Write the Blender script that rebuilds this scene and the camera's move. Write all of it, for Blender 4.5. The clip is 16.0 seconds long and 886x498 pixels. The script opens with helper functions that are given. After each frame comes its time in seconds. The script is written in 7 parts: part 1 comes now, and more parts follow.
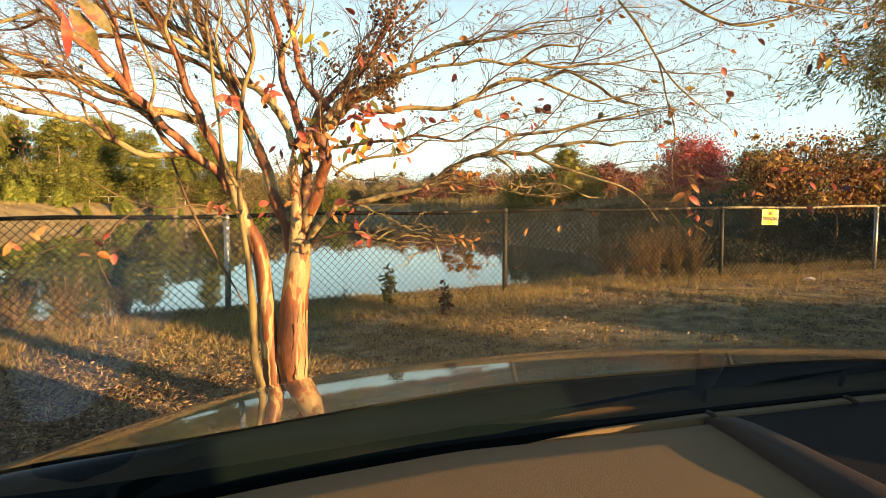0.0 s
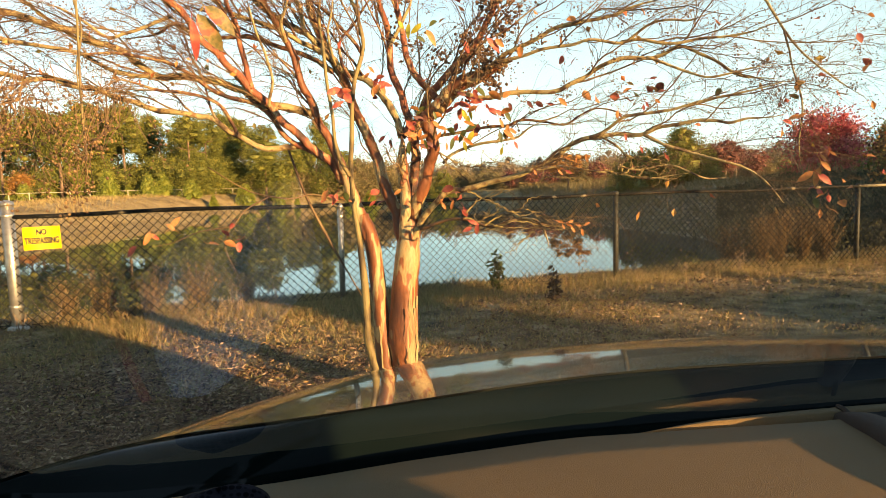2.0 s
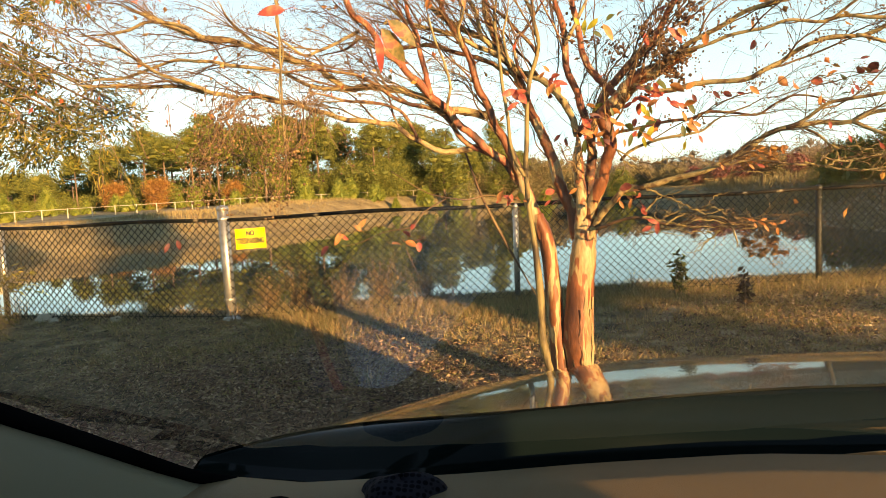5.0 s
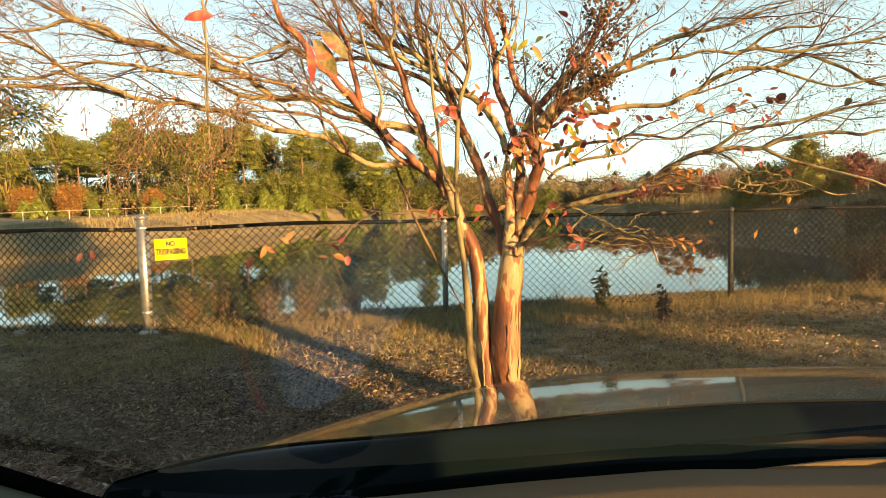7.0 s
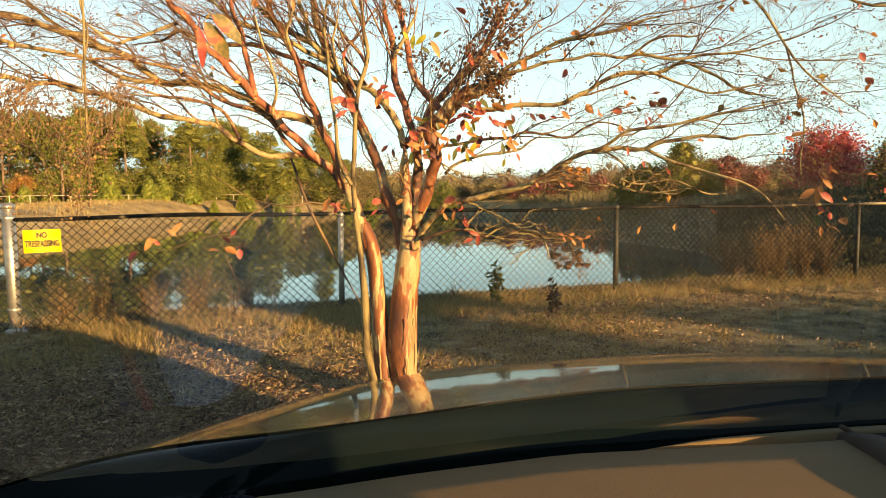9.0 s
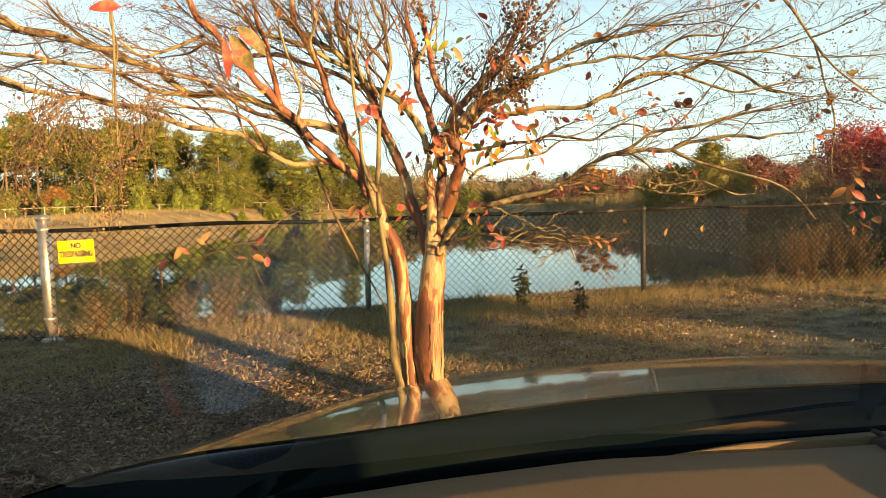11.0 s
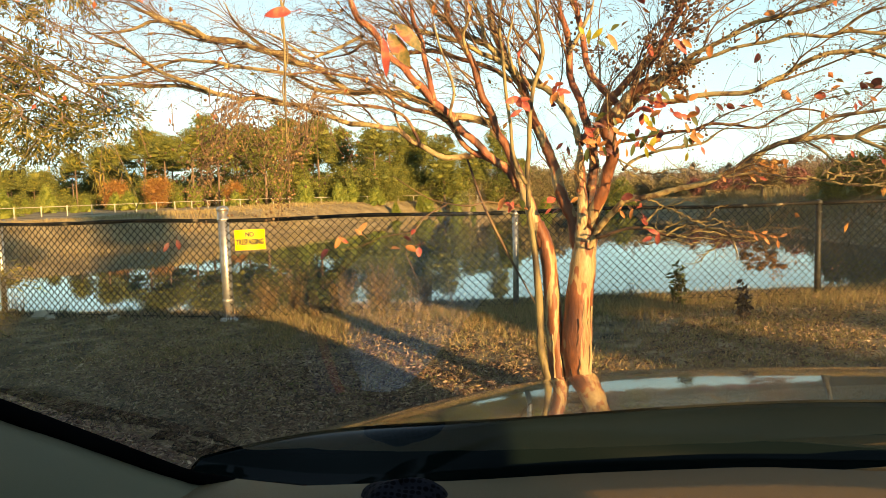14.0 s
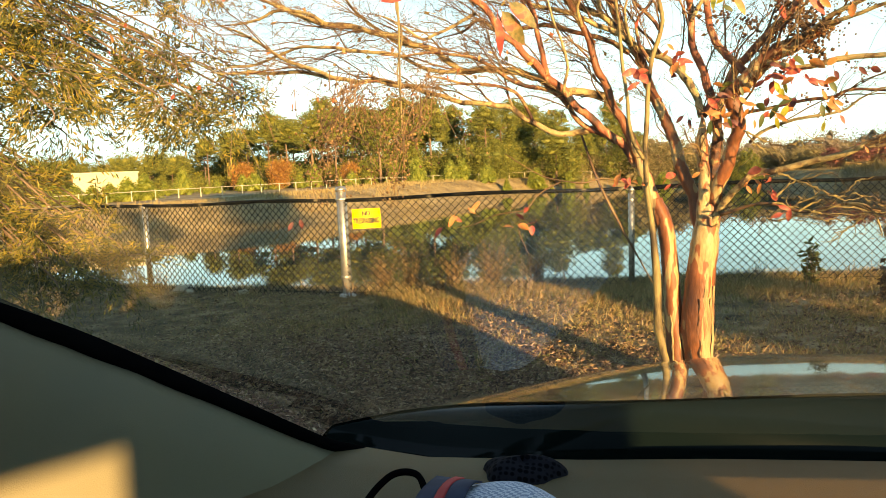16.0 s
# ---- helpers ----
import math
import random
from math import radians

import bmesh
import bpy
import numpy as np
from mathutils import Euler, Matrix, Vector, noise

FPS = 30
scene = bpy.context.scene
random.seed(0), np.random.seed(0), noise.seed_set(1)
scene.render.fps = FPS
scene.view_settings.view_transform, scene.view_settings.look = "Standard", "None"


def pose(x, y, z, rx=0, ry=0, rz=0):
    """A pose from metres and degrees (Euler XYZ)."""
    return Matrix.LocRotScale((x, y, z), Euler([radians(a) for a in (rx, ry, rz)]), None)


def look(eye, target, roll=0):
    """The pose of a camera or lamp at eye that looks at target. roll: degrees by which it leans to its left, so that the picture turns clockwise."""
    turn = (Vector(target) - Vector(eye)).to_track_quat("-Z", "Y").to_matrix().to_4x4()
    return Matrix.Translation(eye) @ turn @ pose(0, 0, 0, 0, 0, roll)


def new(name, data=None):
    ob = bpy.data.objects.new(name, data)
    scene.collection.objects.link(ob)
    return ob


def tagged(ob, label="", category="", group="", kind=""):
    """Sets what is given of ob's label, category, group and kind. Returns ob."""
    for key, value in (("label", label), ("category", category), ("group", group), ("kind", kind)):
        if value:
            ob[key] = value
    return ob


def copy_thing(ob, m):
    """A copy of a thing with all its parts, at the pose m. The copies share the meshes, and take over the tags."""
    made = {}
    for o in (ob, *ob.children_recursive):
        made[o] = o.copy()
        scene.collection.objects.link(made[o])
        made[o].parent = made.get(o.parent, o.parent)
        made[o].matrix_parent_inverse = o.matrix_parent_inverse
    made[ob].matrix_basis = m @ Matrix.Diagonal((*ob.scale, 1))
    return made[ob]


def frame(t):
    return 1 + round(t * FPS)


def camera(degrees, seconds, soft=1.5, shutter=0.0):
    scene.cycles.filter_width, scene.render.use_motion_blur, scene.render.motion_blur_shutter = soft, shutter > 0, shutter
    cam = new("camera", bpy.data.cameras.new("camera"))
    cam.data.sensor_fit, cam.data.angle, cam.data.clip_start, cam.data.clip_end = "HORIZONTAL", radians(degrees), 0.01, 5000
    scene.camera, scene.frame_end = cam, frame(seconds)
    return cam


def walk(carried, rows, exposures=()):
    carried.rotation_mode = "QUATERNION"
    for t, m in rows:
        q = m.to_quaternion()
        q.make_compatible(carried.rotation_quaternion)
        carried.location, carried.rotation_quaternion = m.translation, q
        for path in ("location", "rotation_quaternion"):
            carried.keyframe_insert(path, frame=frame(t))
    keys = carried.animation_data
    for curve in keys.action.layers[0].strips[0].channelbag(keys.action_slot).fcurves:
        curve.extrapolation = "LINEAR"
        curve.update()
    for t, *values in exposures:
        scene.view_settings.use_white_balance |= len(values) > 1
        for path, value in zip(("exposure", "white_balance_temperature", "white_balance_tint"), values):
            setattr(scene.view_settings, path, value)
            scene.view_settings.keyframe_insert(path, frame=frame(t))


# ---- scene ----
cam = camera(66.62, 16.0, soft=0.5)
PATH = [
    (0.00, 0.0048, 0.0092, 1.4435, 85.667, 0.280, -0.025),
    (0.50, 0.0008, 0.0034, 1.4437, 85.229, 0.609, 3.519),
    (1.00, -0.0013, -0.0020, 1.4451, 85.146, 0.775, 5.286),
    (1.50, -0.0015, -0.0036, 1.4428, 84.847, 0.958, 6.529),
    (2.00, 0.0048, 0.0006, 1.4465, 84.587, 1.581, 9.028),
    (2.50, 0.0054, -0.0009, 1.4434, 84.720, 1.980, 11.763),
    (3.00, 0.0063, -0.0032, 1.4465, 85.138, 2.138, 14.413),
    (3.50, 0.0089, -0.0035, 1.4450, 84.844, 2.438, 17.608),
    (4.00, 0.0087, -0.0088, 1.4491, 85.026, 2.905, 20.540),
    (4.20, 0.0112, -0.0101, 1.4489, 84.752, 2.985, 21.440),
    (5.25, 0.0092, -0.0104, 1.4513, 85.301, 2.773, 23.996),
    (6.30, 0.0071, -0.0107, 1.4537, 86.659, 1.916, 21.548),
    (6.50, 0.0035, -0.0122, 1.4541, 86.611, 1.757, 20.534),
    (7.00, 0.0024, -0.0029, 1.4532, 86.078, 1.504, 17.795),
    (7.50, 0.0010, 0.0010, 1.4518, 86.052, 1.338, 16.337),
    (8.00, -0.0015, 0.0008, 1.4500, 85.786, 0.949, 14.179),
    (8.50, 0.0012, -0.0000, 1.4496, 85.174, 0.509, 10.852),
    (8.70, -0.0014, -0.0001, 1.4497, 85.244, 0.483, 9.930),
    (9.75, -0.0030, 0.0001, 1.4508, 85.827, 0.668, 8.497),
    (10.80, -0.0047, 0.0004, 1.4519, 86.006, 1.376, 10.690),
    (11.00, 0.0031, -0.0045, 1.4530, 85.870, 1.524, 11.202),
    (11.50, -0.0034, -0.0029, 1.4560, 85.585, 1.623, 12.184),
    (12.00, -0.0014, -0.0001, 1.4523, 86.145, 1.565, 14.252),
    (12.50, 0.0010, 0.0037, 1.4466, 86.396, 1.420, 15.609),
    (13.00, 0.0003, 0.0006, 1.4498, 86.144, 1.305, 18.179),
    (13.50, 0.0015, -0.0038, 1.4484, 86.052, 1.501, 21.150),
    (14.00, 0.0011, -0.0096, 1.4489, 85.605, 1.499, 23.779),
    (14.50, 0.0062, -0.0168, 1.4499, 84.639, 1.547, 26.261),
    (15.00, 0.0046, -0.0221, 1.4534, 83.886, 1.592, 29.155),
    (15.50, 0.0016, -0.0267, 1.4562, 83.983, 2.124, 31.488),
    (16.00, -0.0002, -0.0290, 1.4567, 84.005, 2.479, 33.155),
]
EXPO = 1.66
walk(cam, [(t, pose(x, y, z, rx, ry, rz)) for t, x, y, z, rx, ry, rz in PATH], [(0.0, EXPO - 0.07, 9500, 20), (5.0, EXPO - 0.08, 9500, 20), (8.0, EXPO - 0.13, 9800, 17), (12.5, EXPO - 0.13, 9400, 20), (13.8, EXPO - 0.13, 9500, 16), (15.2, EXPO + 0.07, 9600, 12), (16.0, EXPO + 0.12, 9600, 12)])

# ---- light ----
SUN_AZ, SUN_EL = 125.0, 6.8     # degrees clockwise from +y, above the horizon
world = bpy.data.worlds.new("sky")
scene.world = world
world.use_nodes = True
wn = world.node_tree.nodes
sky = wn.new("ShaderNodeTexSky")
sky.sky_type, sky.sun_disc = "NISHITA", False
sky.sun_elevation, sky.sun_rotation = radians(SUN_EL), radians(SUN_AZ)
sky.air_density, sky.dust_density, sky.ozone_density = 0.8, 0.0, 1.9
wl = world.node_tree.links
wco, wsep, wmap, wnoise = wn.new("ShaderNodeTexCoord"), wn.new("ShaderNodeSeparateXYZ"), wn.new("ShaderNodeMapping"), wn.new("ShaderNodeTexNoise")
wmap.inputs["Scale"].default_value = (1, 1, 3.0)
wnoise.inputs["Scale"].default_value, wnoise.inputs["Detail"].default_value = 2.4, 6
low, cover, cloud = wn.new("ShaderNodeMapRange"), wn.new("ShaderNodeMath"), wn.new("ShaderNodeMix")
patch = wn.new("ShaderNodeMapRange")
for k, v in (("From Min", 0.08), ("From Max", 0.34), ("To Min", 1.0), ("To Max", 0.0)):
    low.inputs[k].default_value = v
for k, v in (("From Min", 0.36), ("From Max", 0.60), ("To Min", 0.6), ("To Max", 1.0)):
    patch.inputs[k].default_value = v
cover.operation = "MULTIPLY"
cloud.data_type = "RGBA"
cloud.inputs["B"].default_value = (1.8, 3.4, 4.3, 1)
wl.new(wco.outputs["Generated"], wsep.inputs[0])
wl.new(wco.outputs["Generated"], wmap.inputs[0])
wl.new(wmap.outputs[0], wnoise.inputs["Vector"])
wl.new(wsep.outputs["Z"], low.inputs["Value"])
wl.new(wnoise.outputs["Fac"], patch.inputs["Value"])
wl.new(low.outputs[0], cover.inputs[0])
wl.new(patch.outputs[0], cover.inputs[1])
wl.new(cover.outputs[0], cloud.inputs["Factor"])
wl.new(sky.outputs[0], cloud.inputs["A"])
wl.new(cloud.outputs["Result"], wn["Background"].inputs[0])
wn["Background"].inputs[1].default_value = 0.15
sun = new("sun", bpy.data.lights.new("sun", "SUN"))
sun.data.energy, sun.data.angle, sun.data.color = 4.6, radians(0.6), (1.0, 0.71, 0.41)
to_sun = Vector((math.sin(radians(SUN_AZ)) * math.cos(radians(SUN_EL)), math.cos(radians(SUN_AZ)) * math.cos(radians(SUN_EL)), math.sin(radians(SUN_EL))))
sun.matrix_world = look((0, 0, 30), Vector((0, 0, 30)) - to_sun)

# ---- materials ----


def material(name, rough=0.6, metal=0.0, spec=0.5):
    m = bpy.data.materials.new(name)
    m.use_nodes = True
    b = m.node_tree.nodes["Principled BSDF"]
    b.inputs["Roughness"].default_value = rough
    b.inputs["Metallic"].default_value = metal
    b.inputs["Specular IOR Level"].default_value = spec
    return m, m.node_tree.nodes, m.node_tree.links, b


def ramp(nodes, stops):
    r = nodes.new("ShaderNodeValToRGB")
    e = r.color_ramp.elements
    while len(e) < len(stops):
        e.new(0.5)
    for el, (p, c) in zip(e, stops):
        el.position, el.color = p, (*c, 1)
    return r


def varied(name, stops, scale=8.0, rough=0.7, bump=0.0, bump_scale=60.0, island=False, metal=0.0, stretch=(1, 1, 1), spec=0.5, detail=6.0, through_light=0.0):
    """Colours of a noise (or one a piece, by island), with grain and relief."""
    m, n, l, b = material(name, rough, metal, spec)
    co = n.new("ShaderNodeTexCoord")
    mp = n.new("ShaderNodeMapping")
    mp.inputs["Scale"].default_value = stretch
    l.new(co.outputs["Object"], mp.inputs["Vector"])
    t = n.new("ShaderNodeTexNoise")
    t.inputs["Scale"].default_value, t.inputs["Detail"].default_value = scale, detail
    l.new(mp.outputs[0], t.inputs["Vector"])
    r = ramp(n, stops)
    if island:
        g = n.new("ShaderNodeNewGeometry")
        mix = n.new("ShaderNodeMath")
        mix.operation = "MULTIPLY_ADD"
        mix.inputs[1].default_value = 0.35
        l.new(t.outputs["Fac"], mix.inputs[0])
        sc = n.new("ShaderNodeMath")
        sc.operation = "MULTIPLY"
        sc.inputs[1].default_value = 0.75
        l.new(g.outputs["Random Per Island"], sc.inputs[0])
        l.new(sc.outputs[0], mix.inputs[2])
        l.new(mix.outputs[0], r.inputs[0])
    else:
        l.new(t.outputs["Fac"], r.inputs[0])
    l.new(r.outputs[0], b.inputs["Base Color"])
    if bump:
        t2 = n.new("ShaderNodeTexNoise")
        t2.inputs["Scale"].default_value, t2.inputs["Detail"].default_value = bump_scale, 5
        l.new(mp.outputs[0], t2.inputs["Vector"])
        bp = n.new("ShaderNodeBump")
        bp.inputs["Strength"].default_value, bp.inputs["Distance"].default_value = bump, 0.02
        l.new(t2.outputs["Fac"], bp.inputs["Height"])
        l.new(bp.outputs[0], b.inputs["Normal"])
    if through_light:
        tr = n.new("ShaderNodeBsdfTranslucent")
        mx = n.new("ShaderNodeMixShader")
        mx.inputs[0].default_value = through_light
        l.new(r.outputs[0], tr.inputs[0])
        l.new(b.outputs[0], mx.inputs[1])
        l.new(tr.outputs[0], mx.inputs[2])
        l.new(mx.outputs[0], n["Material Output"].inputs[0])
    return m


M_SOIL = varied("dry_lawn_soil", [(0.36, (0.06, 0.044, 0.027)), (0.5, (0.21, 0.152, 0.084)), (0.64, (0.42, 0.32, 0.18))], 3.1, 0.95, 0.9, 40, detail=12.0)
M_BANKSOIL = varied("bank_turf", [(0.3, (0.13, 0.095, 0.045)), (0.5, (0.30, 0.22, 0.11)), (0.7, (0.43, 0.33, 0.17))], 0.5, 0.95, 0.6, 8)
M_STALK = varied("dry_brown_stalks", [(0.1, (0.07, 0.042, 0.022)), (0.5, (0.19, 0.115, 0.052)), (1.0, (0.32, 0.21, 0.10))], 2, 0.8, island=True)
M_GRASS = varied("dry_grass", [(0.1, (0.10, 0.07, 0.034)), (0.32, (0.34, 0.22, 0.10)), (0.56, (0.58, 0.38, 0.18)), (0.66, (0.19, 0.18, 0.06)), (0.84, (0.24, 0.225, 0.08)), (1.0, (0.70, 0.51, 0.30))], 0.6, 0.8, island=True, through_light=0.2)
M_LITTER = varied("fallen_leaves", [(0.12, (0.022, 0.012, 0.009)), (0.4, (0.14, 0.074, 0.047)), (0.7, (0.28, 0.16, 0.10)), (0.84, (0.42, 0.29, 0.19)), (1.0, (0.66, 0.49, 0.32))], 0.8, 0.7, island=True)
M_BANKGRASS = varied("bank_grass", [(0.1, (0.15, 0.10, 0.05)), (0.5, (0.33, 0.235, 0.11)), (0.8, (0.28, 0.23, 0.09)), (1.0, (0.50, 0.37, 0.19))], 0.3, 0.85, island=True)
M_PINE = varied("pine_needles", [(0.1, (0.05, 0.068, 0.016)), (0.5, (0.135, 0.15, 0.03)), (1.0, (0.29, 0.27, 0.055))], 0.3, 0.7, island=True, through_light=0.2)
M_PINEBARK = varied("pine_bark", [(0.3, (0.12, 0.07, 0.045)), (0.7, (0.26, 0.17, 0.11))], 6, 0.9, 0.6, 20, stretch=(1, 1, 0.2))
M_GREENBUSH = varied("green_bush_leaves", [(0.1, (0.08, 0.11, 0.02)), (0.5, (0.17, 0.21, 0.035)), (1.0, (0.30, 0.31, 0.06))], 0.4, 0.65, island=True, through_light=0.25)
M_REDLEAF = varied("crimson_leaves", [(0.1, (0.16, 0.022, 0.028)), (0.4, (0.46, 0.06, 0.08)), (0.8, (0.64, 0.17, 0.15)), (1.0, (0.34, 0.15, 0.07))], 0.5, 0.6, island=True, through_light=0.25)
M_ORANGELEAF = varied("orange_brown_leaves", [(0.1, (0.15, 0.06, 0.02)), (0.5, (0.32, 0.14, 0.04)), (1.0, (0.48, 0.26, 0.07))], 0.5, 0.65, island=True, through_light=0.25)
M_OAKLEAF = varied("narrow_oak_leaves", [(0.1, (0.028, 0.042, 0.012)), (0.4, (0.08, 0.09, 0.02)), (0.68, (0.24, 0.195, 0.036)), (1.0, (0.46, 0.33, 0.06))], 0.7, 0.6, island=True, through_light=0.3)
M_BARETWIG = varied("bare_twigs", [(0.2, (0.16, 0.11, 0.08)), (0.8, (0.30, 0.22, 0.16))], 2.0, 0.9)
M_TWIG = varied("crape_twigs", [(0.3, (0.05, 0.026, 0.017)), (0.5, (0.13, 0.07, 0.034)), (0.72, (0.27, 0.175, 0.075))], 3.0, 0.7)
M_CAPSULE = varied("seed_capsules", [(0.1, (0.035, 0.018, 0.012)), (0.5, (0.12, 0.062, 0.034)), (1.0, (0.25, 0.14, 0.07))], 4.0, 0.7, island=True)
M_LEAF = varied("autumn_leaves", [(0.1, (0.42, 0.06, 0.05)), (0.35, (0.52, 0.15, 0.05)), (0.6, (0.58, 0.28, 0.08)), (0.8, (0.22, 0.20, 0.05)), (1.0, (0.50, 0.10, 0.08))], 1.0, 0.45, island=True, through_light=0.35)
M_GALV = varied("galvanised_steel", [(0.3, (0.34, 0.34, 0.32)), (0.7, (0.54, 0.53, 0.49))], 14, 0.42, 0.1, 80, metal=0.8)
M_DARKSTEEL = varied("dark_steel", [(0.3, (0.02, 0.023, 0.02)), (0.7, (0.05, 0.05, 0.042))], 12, 0.6, 0.2, 60, metal=0.3)
M_RAIL = varied("dark_flecked_rail", [(0.44, (0.004, 0.005, 0.005)), (0.60, (0.010, 0.010, 0.009)), (0.66, (0.18, 0.15, 0.10)), (0.8, (0.36, 0.31, 0.22))], 5, 0.7, 0.4, 40, detail=3, spec=0.2)
# the same rail in sun, with the sunlight put into its tan
M_LITRAIL = varied("lit_tan_rail", [(0.35, (0.06, 0.05, 0.035)), (0.5, (0.22, 0.18, 0.10)), (0.7, (0.30, 0.25, 0.15))], 5, 0.6, 0.4, 40)
M_WIRE = varied("fence_wire", [(0.3, (0.008, 0.012, 0.012)), (0.7, (0.02, 0.022, 0.02))], 3, 0.6, spec=0.2)
M_YELLOW = varied("yellow_sign_paint", [(0.3, (0.70, 0.50, 0.015)), (0.7, (0.80, 0.60, 0.03))], 9, 0.4)
M_BLACK = varied("black_print", [(0.3, (0.015, 0.015, 0.015)), (0.7, (0.03, 0.03, 0.03))], 9, 0.5)
M_STUCCO = varied("cream_wall", [(0.3, (0.47, 0.42, 0.27)), (0.7, (0.55, 0.49, 0.33))], 0.5, 0.85)
M_DASH = varied("tan_dash_vinyl", [(0.3, (0.128, 0.086, 0.034)), (0.7, (0.16, 0.107, 0.043))], 3, 0.7, 0.25, 900)
M_TRIM = varied("olive_trim_vinyl", [(0.3, (0.155, 0.142, 0.082)), (0.7, (0.19, 0.172, 0.10))], 3, 0.7, 0.15, 900)
M_DARKDASH = varied("dark_dash_vinyl", [(0.3, (0.008, 0.008, 0.008)), (0.7, (0.013, 0.012, 0.011))], 3, 0.75, 0.2, 900, spec=0.12)
M_BROWNDASH = varied("brown_dash_trim", [(0.3, (0.028, 0.018, 0.013)), (0.7, (0.042, 0.027, 0.018))], 3, 0.6, 0.2, 900, spec=0.25)
M_RUBBER = varied("black_rubber", [(0.3, (0.003, 0.003, 0.003)), (0.7, (0.005, 0.005, 0.005))], 20, 0.8, spec=0.0)
M_COWL = varied("black_cowl_plastic", [(0.3, (0.002, 0.002, 0.002)), (0.7, (0.003, 0.004, 0.004))], 9, 0.6, 0.05, 200, spec=0.0)
M_GLOSSBLACK = varied("gloss_black_plastic", [(0.3, (0.003, 0.007, 0.0065)), (0.7, (0.0045, 0.009, 0.008))], 9, 0.06, 0.0, 60, spec=0.15)
M_WHITE = varied("white_plastic_scrap", [(0.3, (0.62, 0.60, 0.56)), (0.7, (0.8, 0.78, 0.74))], 9, 0.6)


def bark_material():
    m, n, l, b = material("peeling_crape_bark", 0.55)
    co = n.new("ShaderNodeTexCoord")
    mp = n.new("ShaderNodeMapping")
    mp.inputs["Scale"].default_value = (1, 1, 0.36)
    l.new(co.outputs["Object"], mp.inputs[0])
    a = n.new("ShaderNodeTexNoise")
    a.inputs["Scale"].default_value, a.inputs["Detail"].default_value = 6.0, 3
    l.new(mp.outputs[0], a.inputs["Vector"])
    r = ramp(n, [(0.28, (0.10, 0.036, 0.02)), (0.40, (0.21, 0.072, 0.032)), (0.50, (0.30, 0.10, 0.042)), (0.51, (0.46, 0.31, 0.15)), (0.60, (0.50, 0.37, 0.19)), (0.612, (0.32, 0.115, 0.05)), (0.75, (0.20, 0.07, 0.036))])
    l.new(a.outputs["Fac"], r.inputs[0])
    g = n.new("ShaderNodeTexNoise")
    g.inputs["Scale"].default_value, g.inputs["Detail"].default_value = 60, 6
    l.new(mp.outputs[0], g.inputs["Vector"])
    gr = ramp(n, [(0.3, (0.62, 0.60, 0.56)), (0.7, (1.0, 1.0, 1.0))])
    l.new(g.outputs["Fac"], gr.inputs[0])
    mx = n.new("ShaderNodeMix")
    mx.data_type, mx.blend_type = "RGBA", "MULTIPLY"
    mx.inputs["Factor"].default_value = 1
    l.new(r.outputs[0], mx.inputs["A"])
    l.new(gr.outputs[0], mx.inputs["B"])
    l.new(mx.outputs["Result"], b.inputs["Base Color"])
    bp = n.new("ShaderNodeBump")
    bp.inputs["Strength"].default_value, bp.inputs["Distance"].default_value = 0.5, 0.01
    l.new(g.outputs["Fac"], bp.inputs["Height"])
    l.new(bp.outputs[0], b.inputs["Normal"])
    return m


M_BARK = bark_material()
M_LIMB = varied("crape_limb_bark", [(0.33, (0.022, 0.012, 0.010)), (0.43, (0.075, 0.028, 0.017)), (0.50, (0.19, 0.066, 0.03)), (0.525, (0.28, 0.18, 0.08)), (0.58, (0.33, 0.235, 0.11)), (0.6, (0.19, 0.072, 0.034)), (0.67, (0.08, 0.034, 0.02)), (0.75, (0.025, 0.014, 0.011))], 13, 0.62, 0.5, 90, detail=5)
M_PALEBARK = varied("pale_inner_bark", [(0.32, (0.22, 0.10, 0.05)), (0.42, (0.38, 0.26, 0.13)), (0.6, (0.46, 0.345, 0.18)), (0.75, (0.36, 0.22, 0.11))], 14, 0.7, 0.6, 120, stretch=(1, 1, 0.2))
M_CRACK = varied("dark_bark_crack", [(0.35, (0.035, 0.018, 0.012)), (0.7, (0.09, 0.045, 0.025))], 20, 0.9, 0.4, 100, stretch=(1, 1, 0.2))
M_LIMBPALE = varied("pale_limb_bark", [(0.35, (0.04, 0.024, 0.016)), (0.42, (0.15, 0.09, 0.042)), (0.48, (0.33, 0.24, 0.105)), (0.62, (0.42, 0.32, 0.15)), (0.66, (0.24, 0.13, 0.06)), (0.75, (0.07, 0.036, 0.022))], 13, 0.62, 0.5, 90, detail=5)
M_REDLIMB = varied("red_limb_bark", [(0.34, (0.05, 0.02, 0.013)), (0.44, (0.17, 0.05, 0.027)), (0.53, (0.32, 0.098, 0.047)), (0.57, (0.36, 0.13, 0.06)), (0.60, (0.42, 0.28, 0.14)), (0.64, (0.26, 0.09, 0.045)), (0.75, (0.08, 0.03, 0.02))], 11, 0.6, 0.5, 80, detail=5, stretch=(1, 1, 0.5))
M_SHOOT = varied("olive_shoot_bark", [(0.38, (0.06, 0.04, 0.02)), (0.47, (0.17, 0.12, 0.05)), (0.56, (0.27, 0.20, 0.08)), (0.7, (0.19, 0.14, 0.06))], 14, 0.65, 0.3, 90, stretch=(1, 1, 0.3))


